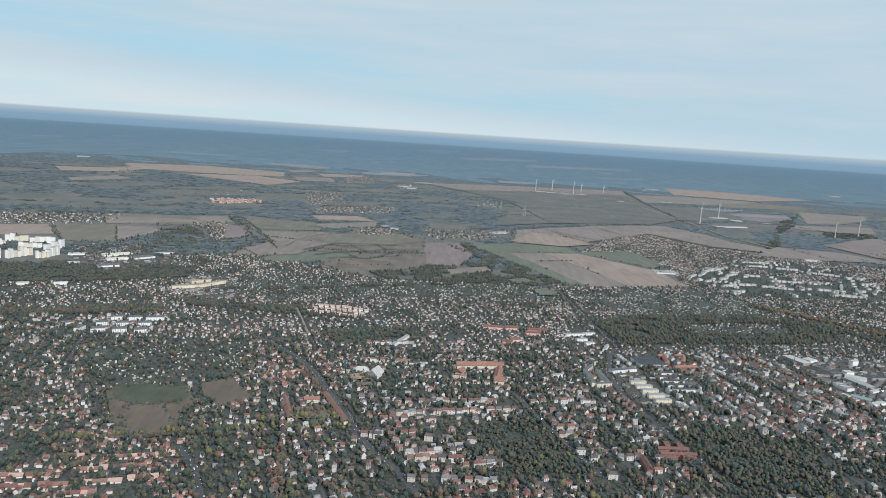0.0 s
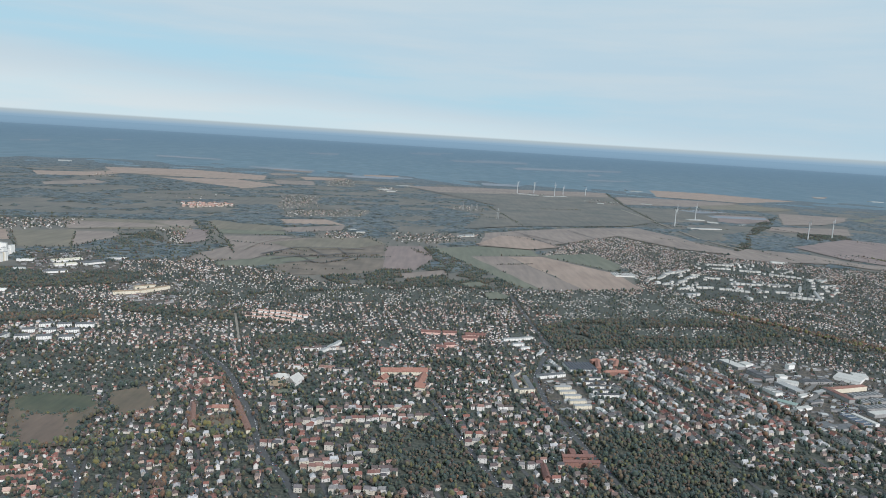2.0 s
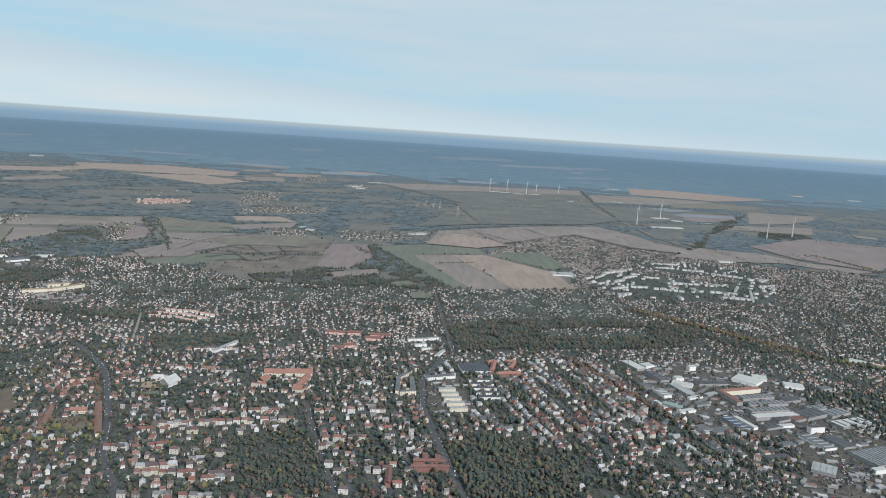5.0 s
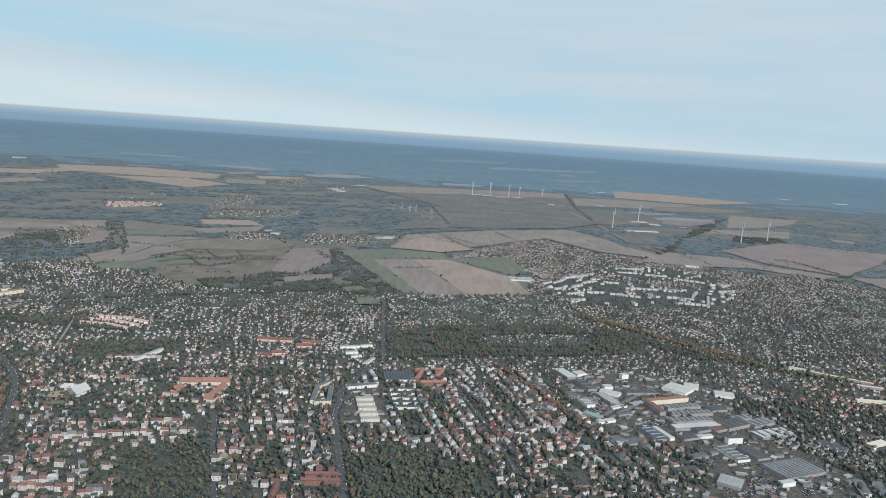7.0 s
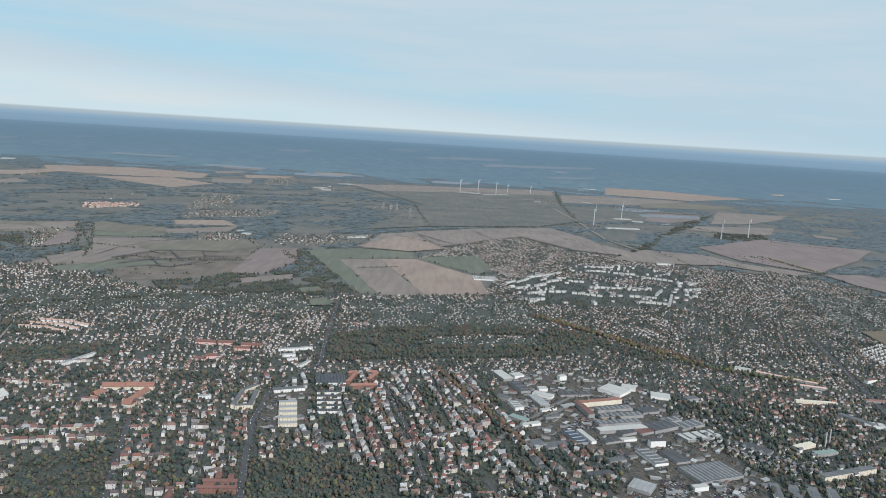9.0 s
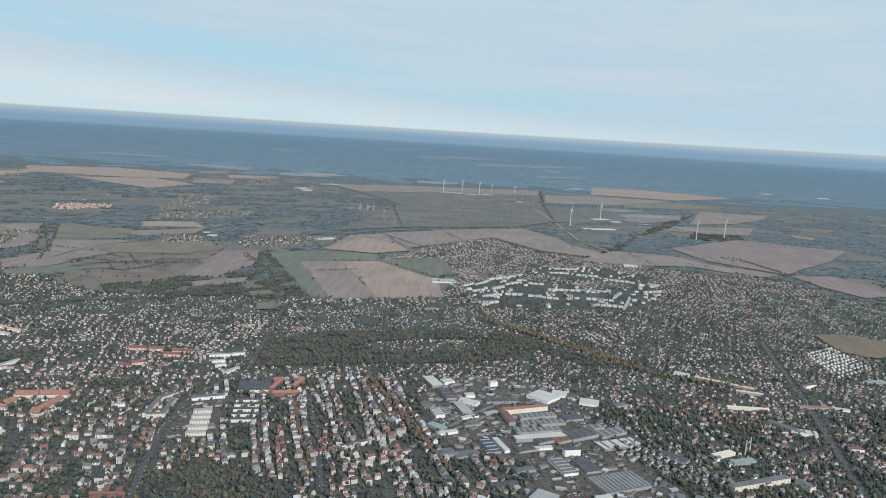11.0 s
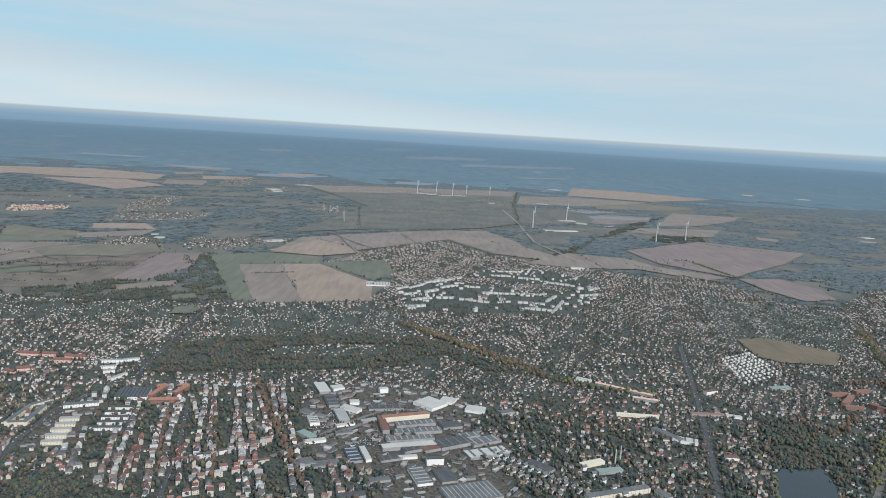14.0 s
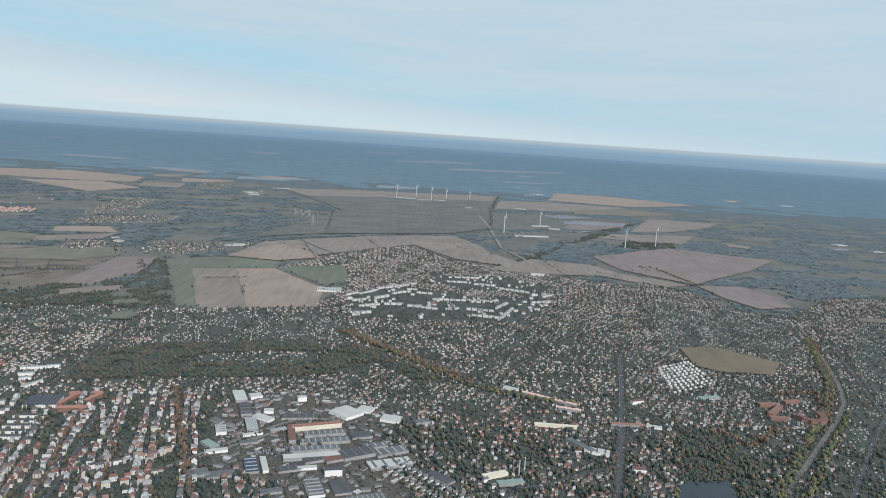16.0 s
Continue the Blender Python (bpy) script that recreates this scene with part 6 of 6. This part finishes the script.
terra.make("terracotta_village", (M_WALL, M_TERRA, M_GLASS), "white houses with pale terracotta roofs in a far village", "houses")
estate.make("white_blocks", (M_SLAB, M_PALE, M_GLASS), "white and pale apartment blocks of an estate", "blocks")
pale.make("garden_huts", (M_WALL, M_PALE, M_GLASS), "small pale garden huts in allotments", "huts")

# ---------------------------------------------------------------- trees by the thousand
leaf, aut, rust, lime = Soup(), Soup(), Soup(), Soup()


def plant_trees(pts, r0, r1, target, crowns, tall=1.15):
    k = len(pts)
    r = rng.uniform(r0, r1, k) * np.where(rng.random(k) < .2, 1.35, 1)
    size = np.stack((r * rng.uniform(.8, 1.2, k), r * rng.uniform(.8, 1.2, k), r * tall * rng.uniform(.8, 1.3, k)), 1)
    place = np.concatenate((pts, np.full((k, 1), 0.0)), 1)
    turn = rng.uniform(0, 6.28, k)
    pick = rng.integers(0, len(crowns), k)
    for i, tm in enumerate(crowns):
        m = pick == i
        target.stamp(tm, place[m], turn[m], size[m])


tr = outside(free(grid(TOWN, .60, .60, 33, .48, .60), .2), YARDS)
tr = tr[tr[:, 1] < 141]
tr = tr[rng.random(len(tr)) < np.clip(.82 + .5 * lumps(tr, 9, 31), .35, 1)]
hw = class_of(tr)[1]
tr = tr[~hw | (rng.random(len(tr)) < .55)]
n = tr[:, 1] < 104
NEAR_TREES = tr[tr[:, 1] < 92][:300]
near = np.concatenate((tr[n & (tr[:, 1] >= 92)], tr[tr[:, 1] < 92][300:]))
turned = rng.random(len(near)) - .12 * lumps(near, 7, 61)      # trees that have turned stand in loose groups
west = near[:, 0] < 50
plant_trees(near[west & (turned < .10)], .20, .48, rust, CROWN2)
plant_trees(near[west & (turned >= .10) & (turned < .19)], .20, .48, lime, CROWN2)
plant_trees(near[~west | (turned >= .19)], .20, .52, leaf, CROWN2)
far_t = tr[:, 1] > 140
plant_trees(tr[~n & ~far_t], .16, .40, leaf, CROWN1)
tf = outside(free(grid(TOWN, .78, .78, 12, .45, .72), .2), YARDS)
for q in ESTATE:
    tf = tf[~inside(tf, q) | (rng.random(len(tf)) < .6)]
tf = tf[(tf[:, 1] > 140) & (~class_of(tf)[1] | (rng.random(len(tf)) < .6))]
tf = tf[rng.random(len(tf)) < np.clip(.8 + .5 * lumps(tf, 11, 32), .3, 1) * np.clip(1.7 - tf[:, 1] / 260, .45, 1)]
plant_trees(tf, .15, .36, leaf, OCT)
plant_trees(np.concatenate(VILLAGE_TREES), .2, .42, leaf, OCT)
under = Soup()
for q, kind in WOODS:
    # a low uneven floor of bushes, and the trees that stand over it, thinner towards the edge
    (ax, ay), (bx, by) = np.min(q, 0), np.max(q, 0)
    ux, uy = np.meshgrid(np.arange(ax - 1, bx + 1, .6), np.arange(ay - 1, by + 1, .6))
    p = np.stack((ux.ravel(), uy.ravel()), 1) + rng.uniform(-.2, .2, (ux.size, 2))
    grown = (inside(p, q) & free_mask(p, .3) & (lumps(p, 8, 41) > (-.62 if np.mean(q, 0)[1] < 195 else -.25))).reshape(ux.shape)
    edge = grown.copy()
    for ay_, ax_ in ((0, 1), (0, -1), (1, 0), (-1, 0)):
        edge &= np.roll(grown, (ay_, ax_), (0, 1))
    z = np.where(edge, rng.uniform(.12, .34, ux.shape), -.02).ravel()
    w = ux.shape[1]
    k = (np.arange(ux.shape[0] - 1)[:, None] * w + np.arange(w - 1)[None]).ravel()
    quad = np.stack((k, k + 1, k + w + 1, k + w), 1)
    quad = quad[grown.ravel()[quad].all(1)]
    if len(quad):
        under.add(np.concatenate((p, z[:, None]), 1), quad)
    g = free(grid(q, .5, .5, 20, .48, .92), .2)
    g = g[(lumps(g, 8, 41) > (-.62 if g[:, 1].mean() < 195 else -.25)) & (rng.random(len(g)) < np.clip(1.0 + .5 * lumps(g, 5, 42), .55, 1))]
    if not len(g):
        continue
    form = CROWN2 if g[:, 1].mean() < 120 else CROWN1 if g[:, 1].mean() < 175 else OCT
    odd = rng.random(len(g)) < (.08 if g[:, 1].mean() > 195 else .42 if kind == "autumn" else .16) + .25 * lumps(g, 6, 43)
    plant_trees(g[odd], .16, .36, aut, form)
    plant_trees(g[~odd], .16, .40, leaf, form)
under.make("understorey", (M_UNDER,), "dense bushes under the trees of the woods", "bushes")
g = np.concatenate([grid(q, 1.3, 1.3, 0, .5, .30) for q in YARDS])
plant_trees(free(g, .2), .2, .4, leaf, CROWN2)
# rows along the avenues
for line, width, mat, label in ROADS:
    for a, b in zip(line, line[1:]):
        a, b = np.array(a), np.array(b)
        d = b - a
        ln = np.linalg.norm(d)
        if a[1] > 260:
            continue
        u = np.arange(.3, ln, .7)
        side = np.array((-d[1], d[0])) / ln
        for s in (-1, 1):
            p = a + d * (u / ln)[:, None] + side * s * (width / 2 + .3) + rng.normal(0, .12, (len(u), 2))
            plant_trees(p[rng.random(len(p)) < .75], .17, .28, aut if rng.random() < .4 else leaf, CROWN2)
# hedges and tree belts between far fields
for line, wide in (([(-45.3, 254.8), (-26.0, 252.5), (-7.5, 262.8)], .5), ([(-33.0, 233.0), (-17.6, 247.1), (-4.4, 261.4)], .5), ([(-65.2, 275.2), (-47.2, 271.1), (-33.0, 260.1)], .5), ([(-39.9, 230.3), (-28.4, 226.1), (-14.5, 231.3)], .6), ([(-79.7, 256.1), (-64.3, 240.2), (-54.7, 224.5)], .6), ([(-84.4, 305.3), (-67.1, 274.2), (-57.1, 249.7)], .6),
                   ([(-145.1, 268.1), (-123.9, 235.7)], 1.2), ([(-126.1, 278.5), (-109.5, 242.3)], .5), ([(-103.8, 292.6), (-89.0, 292.9)], .6), ([(-23.8, 323.7), (-8.5, 289.0)], .6), ([(-79.1, 260.8), (-73.6, 271.1), (-80.5, 299.4), (-97.5, 329.0)], .8), ([(-109.6, 278.3), (-100.2, 288.8), (-90.9, 288.1)], 2.5),
                   ([(34.7, 257.6), (48.6, 264.0)], .5), ([(2.7, 283.2), (19.9, 248.8), (31.7, 209.9)], 2.0), ([(34.8, 352.9), (75.3, 387.9), (126.9, 423.6)], 1.0), ([(177.8, 733.8), (160.4, 594.6), (147.3, 449.2)], 2.0), ([(101.8, 363.2), (122.3, 328.2), (143.7, 322.7)], .8), ([(162.2, 357.7), (169.3, 298.5), (190.3, 293.3)], .7),
                   ([(222.0, 466.7), (235.6, 430.4), (254.2, 420.1)], .9), ([(63.1, 315.8), (82.5, 338.5)], 1.5), ([(41.7, 348.0), (63.4, 322.7)], .8), ([(181.0, 324.0), (197.5, 303.6), (214.0, 285.2)], .7), ([(246.8, 407.3), (278.9, 387.2)], .5), ([(-59.7, 327.7), (-30.9, 343.8), (-10.6, 333.5)], .8),
                   ([(-91.5, 329.2), (-61.0, 262.3)], .9), ([(-94.9, 322.7), (-70.4, 272.3), (-67.6, 252.8)], .9), ([(123.4, 370.6), (144.2, 351.9), (157.2, 348.6)], .6), ([(-8.8, 566.2), (43.9, 521.7), (57.3, 388.0)], 1.5), ([(79.1, 504.0), (111.5, 514.1)], 2.0), ([(25.4, 422.1), (54.8, 425.0)], 2.0), ([(3.5, 388.3), (27.0, 394.2)], 2.0),
                   ([(132.4, 435.0), (187.1, 436.9)], 1.2), ([(219.1, 552.2), (261.0, 558.1)], .8), ([(234.1, 731.1), (302.6, 699.9)], 1.0), ([(-193.6, 446.0), (-130.3, 457.0)], 1.2), ([(156.7, 586.8), (225.1, 586.8)], 1.0)):
    for a, b in zip(line, line[1:]):
        a, b = np.array(a), np.array(b)
        ln = np.linalg.norm(b - a)
        u = np.arange(0, ln, .55 / max(.6, wide) ** .5)
        p = a + (b - a) * (u / ln)[:, None] + rng.normal(0, wide * .5, (len(u), 2))
        plant_trees(p[rng.random(len(p)) < .8 + .5 * lumps(p, 9, 21)], .14, .36, leaf, OCT)
# closed canopy of the middle-distance woods: an uneven sheet of crowns
STEP = 1.9
gx, gy = np.meshgrid(np.arange(-430, 820, STEP), np.arange(215, 900, STEP))
pts = np.stack((gx.ravel(), gy.ravel()), 1) + rng.uniform(-.8, .8, (gx.size, 2))
open_land = inside(pts, TOWN)
for q in FIELDS + [v[0] for v in VILLAGES]:
    open_land |= inside(pts, q)
soft = lumps(pts, 60, 8) * .4 + lumps(pts, 22, 9) * .28 + lumps(pts, 7, 10) * .2 + .5 * sum(np.sin(pts[:, 0] * .021 * k + 1.7 * k + 2 * np.sin(pts[:, 1] * .013 * k)) * np.sin(pts[:, 1] * .037 * k + k * k) / k for k in (1, 2, 3, 5)) * .5
meadows = [(-600.0, 120.0), (800.0, 120.0), (900.0, 560.0), (420.0, 700.0), (-200.0, 720.0), (-700.0, 560.0)]
open_land |= (soft > .20) & inside(pts, meadows)
open_land |= pts[:, 1] > 830 + 60 * lumps(pts, 80, 13)
nx, ny = gx.shape[1], gx.shape[0]
rim = open_land.reshape(gx.shape)
rim = (rim | np.roll(rim, 1, 0) | np.roll(rim, -1, 0) | np.roll(rim, 1, 1) | np.roll(rim, -1, 1)).ravel()
hgt = np.where(rim, -.03, rng.uniform(.05, .75, len(pts)) * np.clip((900 - pts[:, 1]) / 380, .12, 1))
idx = (np.arange(ny - 1)[:, None] * nx + np.arange(nx - 1)[None]).ravel()
quads = np.stack((idx, idx + 1, idx + nx + 1, idx + nx), 1)
quads = quads[(~open_land[quads]).sum(1) >= 3]
can = Soup()
# from about y = 800 on, the crowns take the hazed blue wood material
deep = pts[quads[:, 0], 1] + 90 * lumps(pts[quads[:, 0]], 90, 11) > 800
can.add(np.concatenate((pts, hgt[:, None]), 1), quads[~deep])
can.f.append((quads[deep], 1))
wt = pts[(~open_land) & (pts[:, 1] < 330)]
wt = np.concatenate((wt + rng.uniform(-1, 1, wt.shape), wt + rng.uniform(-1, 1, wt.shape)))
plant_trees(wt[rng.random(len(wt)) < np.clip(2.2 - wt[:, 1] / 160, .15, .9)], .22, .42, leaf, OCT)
can.make("woods", (M_CANOPY, M_WOOD), "dark green closed woods between the far fields, hazed blue farther off", "woods")
# bushes on the edges of the rough meadows
for q in FIELDS:
    if q[0][1] > 215:
        continue
    for (ax, ay), (bx, by) in zip(q, q[1:] + q[:1]):
        p = np.stack((np.linspace(ax, bx, 6), np.linspace(ay, by, 6)), 1) + rng.normal(0, .35, (6, 2))
        plant_trees(p[rng.random(6) < .7], .14, .3, leaf, CROWN1)
# rows of coloured trees
for line, tgt, wide in (([(-16.1, 75.0), (-19.1, 89.2), (-22.9, 109.5)], rust, .5), ([(-47.7, 88.7), (-38.0, 91.3), (-26.3, 95.1), (-11.3, 98.7)], lime, .9), ([(-25.6, 98.0), (-19.7, 100.3), (-13.3, 101.3)], lime, .8), ([(-21.4, 102.6), (-16.8, 102.3), (-14.0, 106.2)], rust, 2.2),
                        ([(62.3, 150.3), (68.4, 133.6), (74.1, 120.5), (78.3, 109.7)], rust, .7), ([(151.5, 118.7), (148.5, 111.0), (145.0, 101.6)], lime, .5), ([(-90.5, 146.9), (-58.6, 155.6)], rust, 1.2), ([(215.8, 339.2), (222.6, 302.1)], lime, .6),
                        ([(90.9, 200.3), (107.6, 179.9), (121.3, 163.7)], rust, 1.3), ([(91.0, 199.2), (107.6, 179.0), (121.2, 162.9), (132.3, 156.5), (143.5, 155.4)], lime, 1.3), ([(87.8, 201.9), (107.6, 180.8), (121.3, 164.4)], rust, 1.6), ([(190.2, 169.0), (201.7, 170.9), (194.0, 152.8)], rust, 1.2), ([(-22.1, 120.8), (-13.5, 102.8)], rust, .6), ([(226.3, 224.4), (214.9, 194.4), (207.0, 175.5), (197.3, 159.5), (186.9, 145.4), (175.7, 129.6), (167.2, 118.2)], lime, 1.2), ([(227.7, 224.7), (215.9, 194.6), (206.4, 173.5), (196.6, 157.8)], rust, 1.0), ([(202.3, 158.7), (191.8, 145.2), (179.2, 127.9), (171.2, 117.2)], lime, .9), ([(167.5, 143.1), (172.1, 138.5), (182.5, 148.1)], rust, 1.4), ([(50.9, 132.3), (54.1, 120.0), (58.0, 109.2)], rust, .4), ([(62.0, 123.2), (66.2, 106.9)], rust, .4), ([(65.2, 147.4), (72.0, 124.6), (78.6, 108.3)], rust, .5)):
    for a, b in zip(line, line[1:]):
        a, b = np.array(a), np.array(b)
        ln = np.linalg.norm(b - a)
        u = np.arange(0, ln, .3 / max(.5, wide) ** .5)
        p = a + (b - a) * (u / ln)[:, None] + rng.normal(0, wide * .45, (len(u), 2))
        plant_trees(p, .2, .42, tgt, CROWN1)
rust.make("rust_trees", (M_RUST,), "rows of rust-brown autumn trees", "trees", smooth=True)
lime.make("yellow_trees", (M_LIME,), "belts of yellow-green autumn trees", "trees", smooth=True)
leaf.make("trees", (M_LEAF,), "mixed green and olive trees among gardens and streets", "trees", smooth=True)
aut.make("autumn_trees", (M_AUTUMN,), "autumn trees in yellow, rust and olive", "trees", smooth=True)


# ---------------------------------------------------------------- yard sheds and cars
def car_template():
    v = [(x, y, z) for z, w in ((.05, .5), (.55, .5)) for x, y in ((-.5, -w), (.5, -w), (.5, w), (-.5, w))]
    v += [(x, y, z) for z, k in ((.55, .30), (1.0, .2)) for x, y in ((-k - .02, -.45), (k, -.45), (k, .45), (-k - .02, .45))]
    f = [(0, 1, 5, 4), (1, 2, 6, 5), (2, 3, 7, 6), (3, 0, 4, 7), (4, 5, 6, 7)]
    g = [(8, 9, 13, 12), (9, 10, 14, 13), (10, 11, 15, 14), (11, 8, 12, 15)]
    return np.array(v, np.float32), [(f, 0), (g, 1), ([(12, 13, 14, 15)], 0)]


CAR = car_template()
cars, sheds = Soup(), Soup()


def park(pts, angle):
    k = len(pts)
    place = np.concatenate((pts, np.full((k, 1), .07)), 1)
    cars.stamp(CAR, place, np.radians(angle + rng.normal(0, 4, k)), np.stack((rng.uniform(.26, .36, k), np.full(k, .13), rng.uniform(.09, .14, k)), 1))


for q, keep in zip(YARDS, (.5, .25, .3, .3)):
    for m in range(14):
        c = grid(q, 9, 9, rng.uniform(0, 90), .5, .25)
        for cx, cy in c[:6]:
            u, w = np.meshgrid(np.arange(rng.integers(4, 11)) * .26, np.arange(rng.integers(1, 4)) * .7)
            t = rng.uniform(0, 6.28)
            lot = np.stack((u.ravel() * math.cos(t) - w.ravel() * math.sin(t) + cx, u.ravel() * math.sin(t) + w.ravel() * math.cos(t) + cy), 1)
            lot = lot[inside(lot, q) & (rng.random(len(lot)) < .85)]
            park(free(lot, .1), math.degrees(t) + 90)
    g = free(grid(q, 1.5, 1.3, 20, .4, keep * .9), .5)
    k = len(g)
    sheds.stamp(FLAT, np.concatenate((g, np.zeros((k, 1))), 1), np.radians(rng.choice((-12, 20, 55), k) + rng.normal(0, 3, k)), np.stack((rng.uniform(.4, 1.6, k), rng.uniform(.3, .8, k), rng.uniform(.15, .42, k)), 1))
LOTS = [[(94.6, 105.5), (98.4, 104.2), (98.4, 101.1), (92.5, 98.7)], [(86.6, 111.5), (91.2, 113.2), (91.3, 109.5), (86.5, 107.3)], [(100.3, 101.6), (107.1, 105.3), (107.4, 102.9), (100.6, 99.1)], [(87.0, 127.9), (90.1, 126.6), (88.4, 122.7), (84.6, 123.1)], [(77.8, 131.9), (81.2, 133.4), (80.4, 129.8), (77.0, 128.1)]]
for q in LOTS:
    lot = grid(q, .26, .62, 35, .06, .82)
    park(lot[free_mask(lot, .1)], 125)
for line, width, mat, label in ROADS:
    if mat is not M_ASPHALT or line[0][1] > 230:
        continue
    for a, b in zip(line, line[1:]):
        a, b = np.array(a), np.array(b)
        d = b - a
        ln = np.linalg.norm(d)
        side = np.array((-d[1], d[0])) / ln
        for s in (-1, -.45, .45, 1):
            u = np.arange(.4, ln, .5 if abs(s) == 1 else 2.2)
            u = u[rng.random(len(u)) < .32]
            park(a + d * (u / ln)[:, None] + side * s * width * .42 + rng.normal(0, .02, (len(u), 2)), math.degrees(math.atan2(d[1], d[0])))
cars.make("cars", (M_CAR, M_GLASS), "parked and queued cars in mixed colours on streets and yards", "cars")
sheds.make("small_sheds", (M_GREYWALL, M_PALE), "small flat-roofed sheds and containers in the works yards", "sheds")


# ---------------------------------------------------------------- near houses and trees, one by one
def house_proto(lx, ly, h, hip):
    top = tagged(new("house"), "rendered villa with a tiled roof among trees", "house", "near villas")
    a, b = lx / 2, ly / 2
    rz = h + ly * .34
    vs = [(-a, -b, 0), (a, -b, 0), (a, b, 0), (-a, b, 0), (-a, -b, h), (a, -b, h), (a, b, h), (-a, b, h)]
    fs = [(0, 1, 5, 4), (1, 2, 6, 5), (2, 3, 7, 6), (3, 0, 4, 7)]
    if not hip:
        vs += [(-a, 0, rz - .03), (a, 0, rz - .03)]
        fs += [(5, 6, 9), (7, 4, 8)]
    part("wall", simple("wall", vs, fs, M_WALL_O), top)
    e = .09
    al = a + e if not hip else max(.08, a - b * .9)
    vs = [(-a - e, -b - e, h - .04), (a + e, -b - e, h - .04), (a + e, b + e, h - .04), (-a - e, b + e, h - .04), (-al, 0, rz), (al, 0, rz)]
    vs += [(q[0], q[1], q[2] - .04) for q in vs]
    fs = [(0, 1, 5, 4), (2, 3, 4, 5), (1, 2, 5), (3, 0, 4), (6, 7, 1, 0), (7, 8, 2, 1), (8, 9, 3, 2), (9, 6, 0, 3), (10, 11, 7, 6), (11, 10, 9, 8), (11, 8, 7), (10, 6, 9)]
    part("roof", simple("roof", vs, fs, M_ROOF_O), top)
    part("chimney", box_data("chimney", .1, .1, .25, M_BRICK, x=a * .3, y=.06, z=rz - .12), top)
    for x in (-.55, 0, .55):
        for k in range(2):
            w = part("window", WINDOW, top)
            w.matrix_basis = pose(x * a, -b - .012, h * (.3 + .42 * k))
    return top


protos = [house_proto(.84, .70, .46, False), house_proto(.80, .74, .54, True), house_proto(1.0, .70, .48, False), house_proto(.68, .62, .42, True)]
for i, ((x, y), turn) in enumerate(NEAR_HOUSES):
    m = pose(x, y, 0, 0, 0, turn + rng.choice((0, 90, 180, 270)) + rng.normal(0, 4))
    if i < 4:
        protos[i].matrix_basis = m
    else:
        copy_thing(protos[i % 4], m)


def row_proto(lx, h, hip, wall, roof):
    top = tagged(new("town_house"), "tall town house in a closed row", "town house", "closed town rows")
    a, b = lx / 2, .31
    vs = [(-a, -b, 0), (a, -b, 0), (a, b, 0), (-a, b, 0), (-a, -b, h), (a, -b, h), (a, b, h), (-a, b, h), (-a, 0, h + .24), (a, 0, h + .24)]
    part("wall", simple("wall", vs, [(0, 1, 5, 4), (1, 2, 6, 5), (2, 3, 7, 6), (3, 0, 4, 7), (5, 6, 9), (7, 4, 8)], wall), top)
    e, al = .05, a + .03 if not hip else a - .12
    vs = [(-a - .03, -b - e, h - .02), (a + .03, -b - e, h - .02), (a + .03, b + e, h - .02), (-a - .03, b + e, h - .02), (-al, -.05, h + .29), (al, -.05, h + .29), (al, .05, h + .29), (-al, .05, h + .29)]
    part("roof", simple("roof", vs, [(0, 1, 5, 4), (1, 2, 6, 5), (2, 3, 7, 6), (3, 0, 4, 7), (4, 5, 6, 7), (3, 2, 1, 0)], roof), top)
    for x in (-.5, .5):
        for k in range(2):
            part("window", WINDOW, top).matrix_basis = pose(x * a, -b - .012, h * (.3 + .42 * k))
    return top


rprotos = [row_proto(.95, .68, False, M_WALL_R, M_REDS_O), row_proto(1.2, .78, True, M_WALL_R, M_ROOF_O), row_proto(.8, .6, False, M_WALL_O, M_ROOF_O), row_proto(1.05, .72, True, M_WALL_R, M_REDS_O)]
for i, (x, y, a, w, red) in enumerate(ROW_HOUSES[:150]):
    m = pose(x, y, 0, 0, 0, a + rng.normal(0, 2))
    if i < 4:
        rprotos[i].matrix_basis = m
    else:
        copy_thing(rprotos[i % 4], m)


def tree_proto(i):
    top = tagged(new("tree"), "leafy garden tree with an uneven crown", "tree", "near trees")
    part("trunk", simple("trunk", *lathe(((.06, 0), (.045, .3), (.03, .6)), 7), M_BARK), top)
    s = Soup()
    s.stamp(CROWN5[i], np.array([(0, 0, .02)]), np.zeros(1), np.array([(.30, .30, .38)]))
    part("crown", s.data("crown", (M_LEAF_O,), True), top)
    return top


tprotos = [tree_proto(i) for i in range(5)]
for i, (x, y) in enumerate(NEAR_TREES):
    m = pose(x, y, 0, 0, 0, rng.uniform(0, 360))
    if i < 5:
        tprotos[i].matrix_basis = m
    else:
        copy_thing(tprotos[i % 5], m)
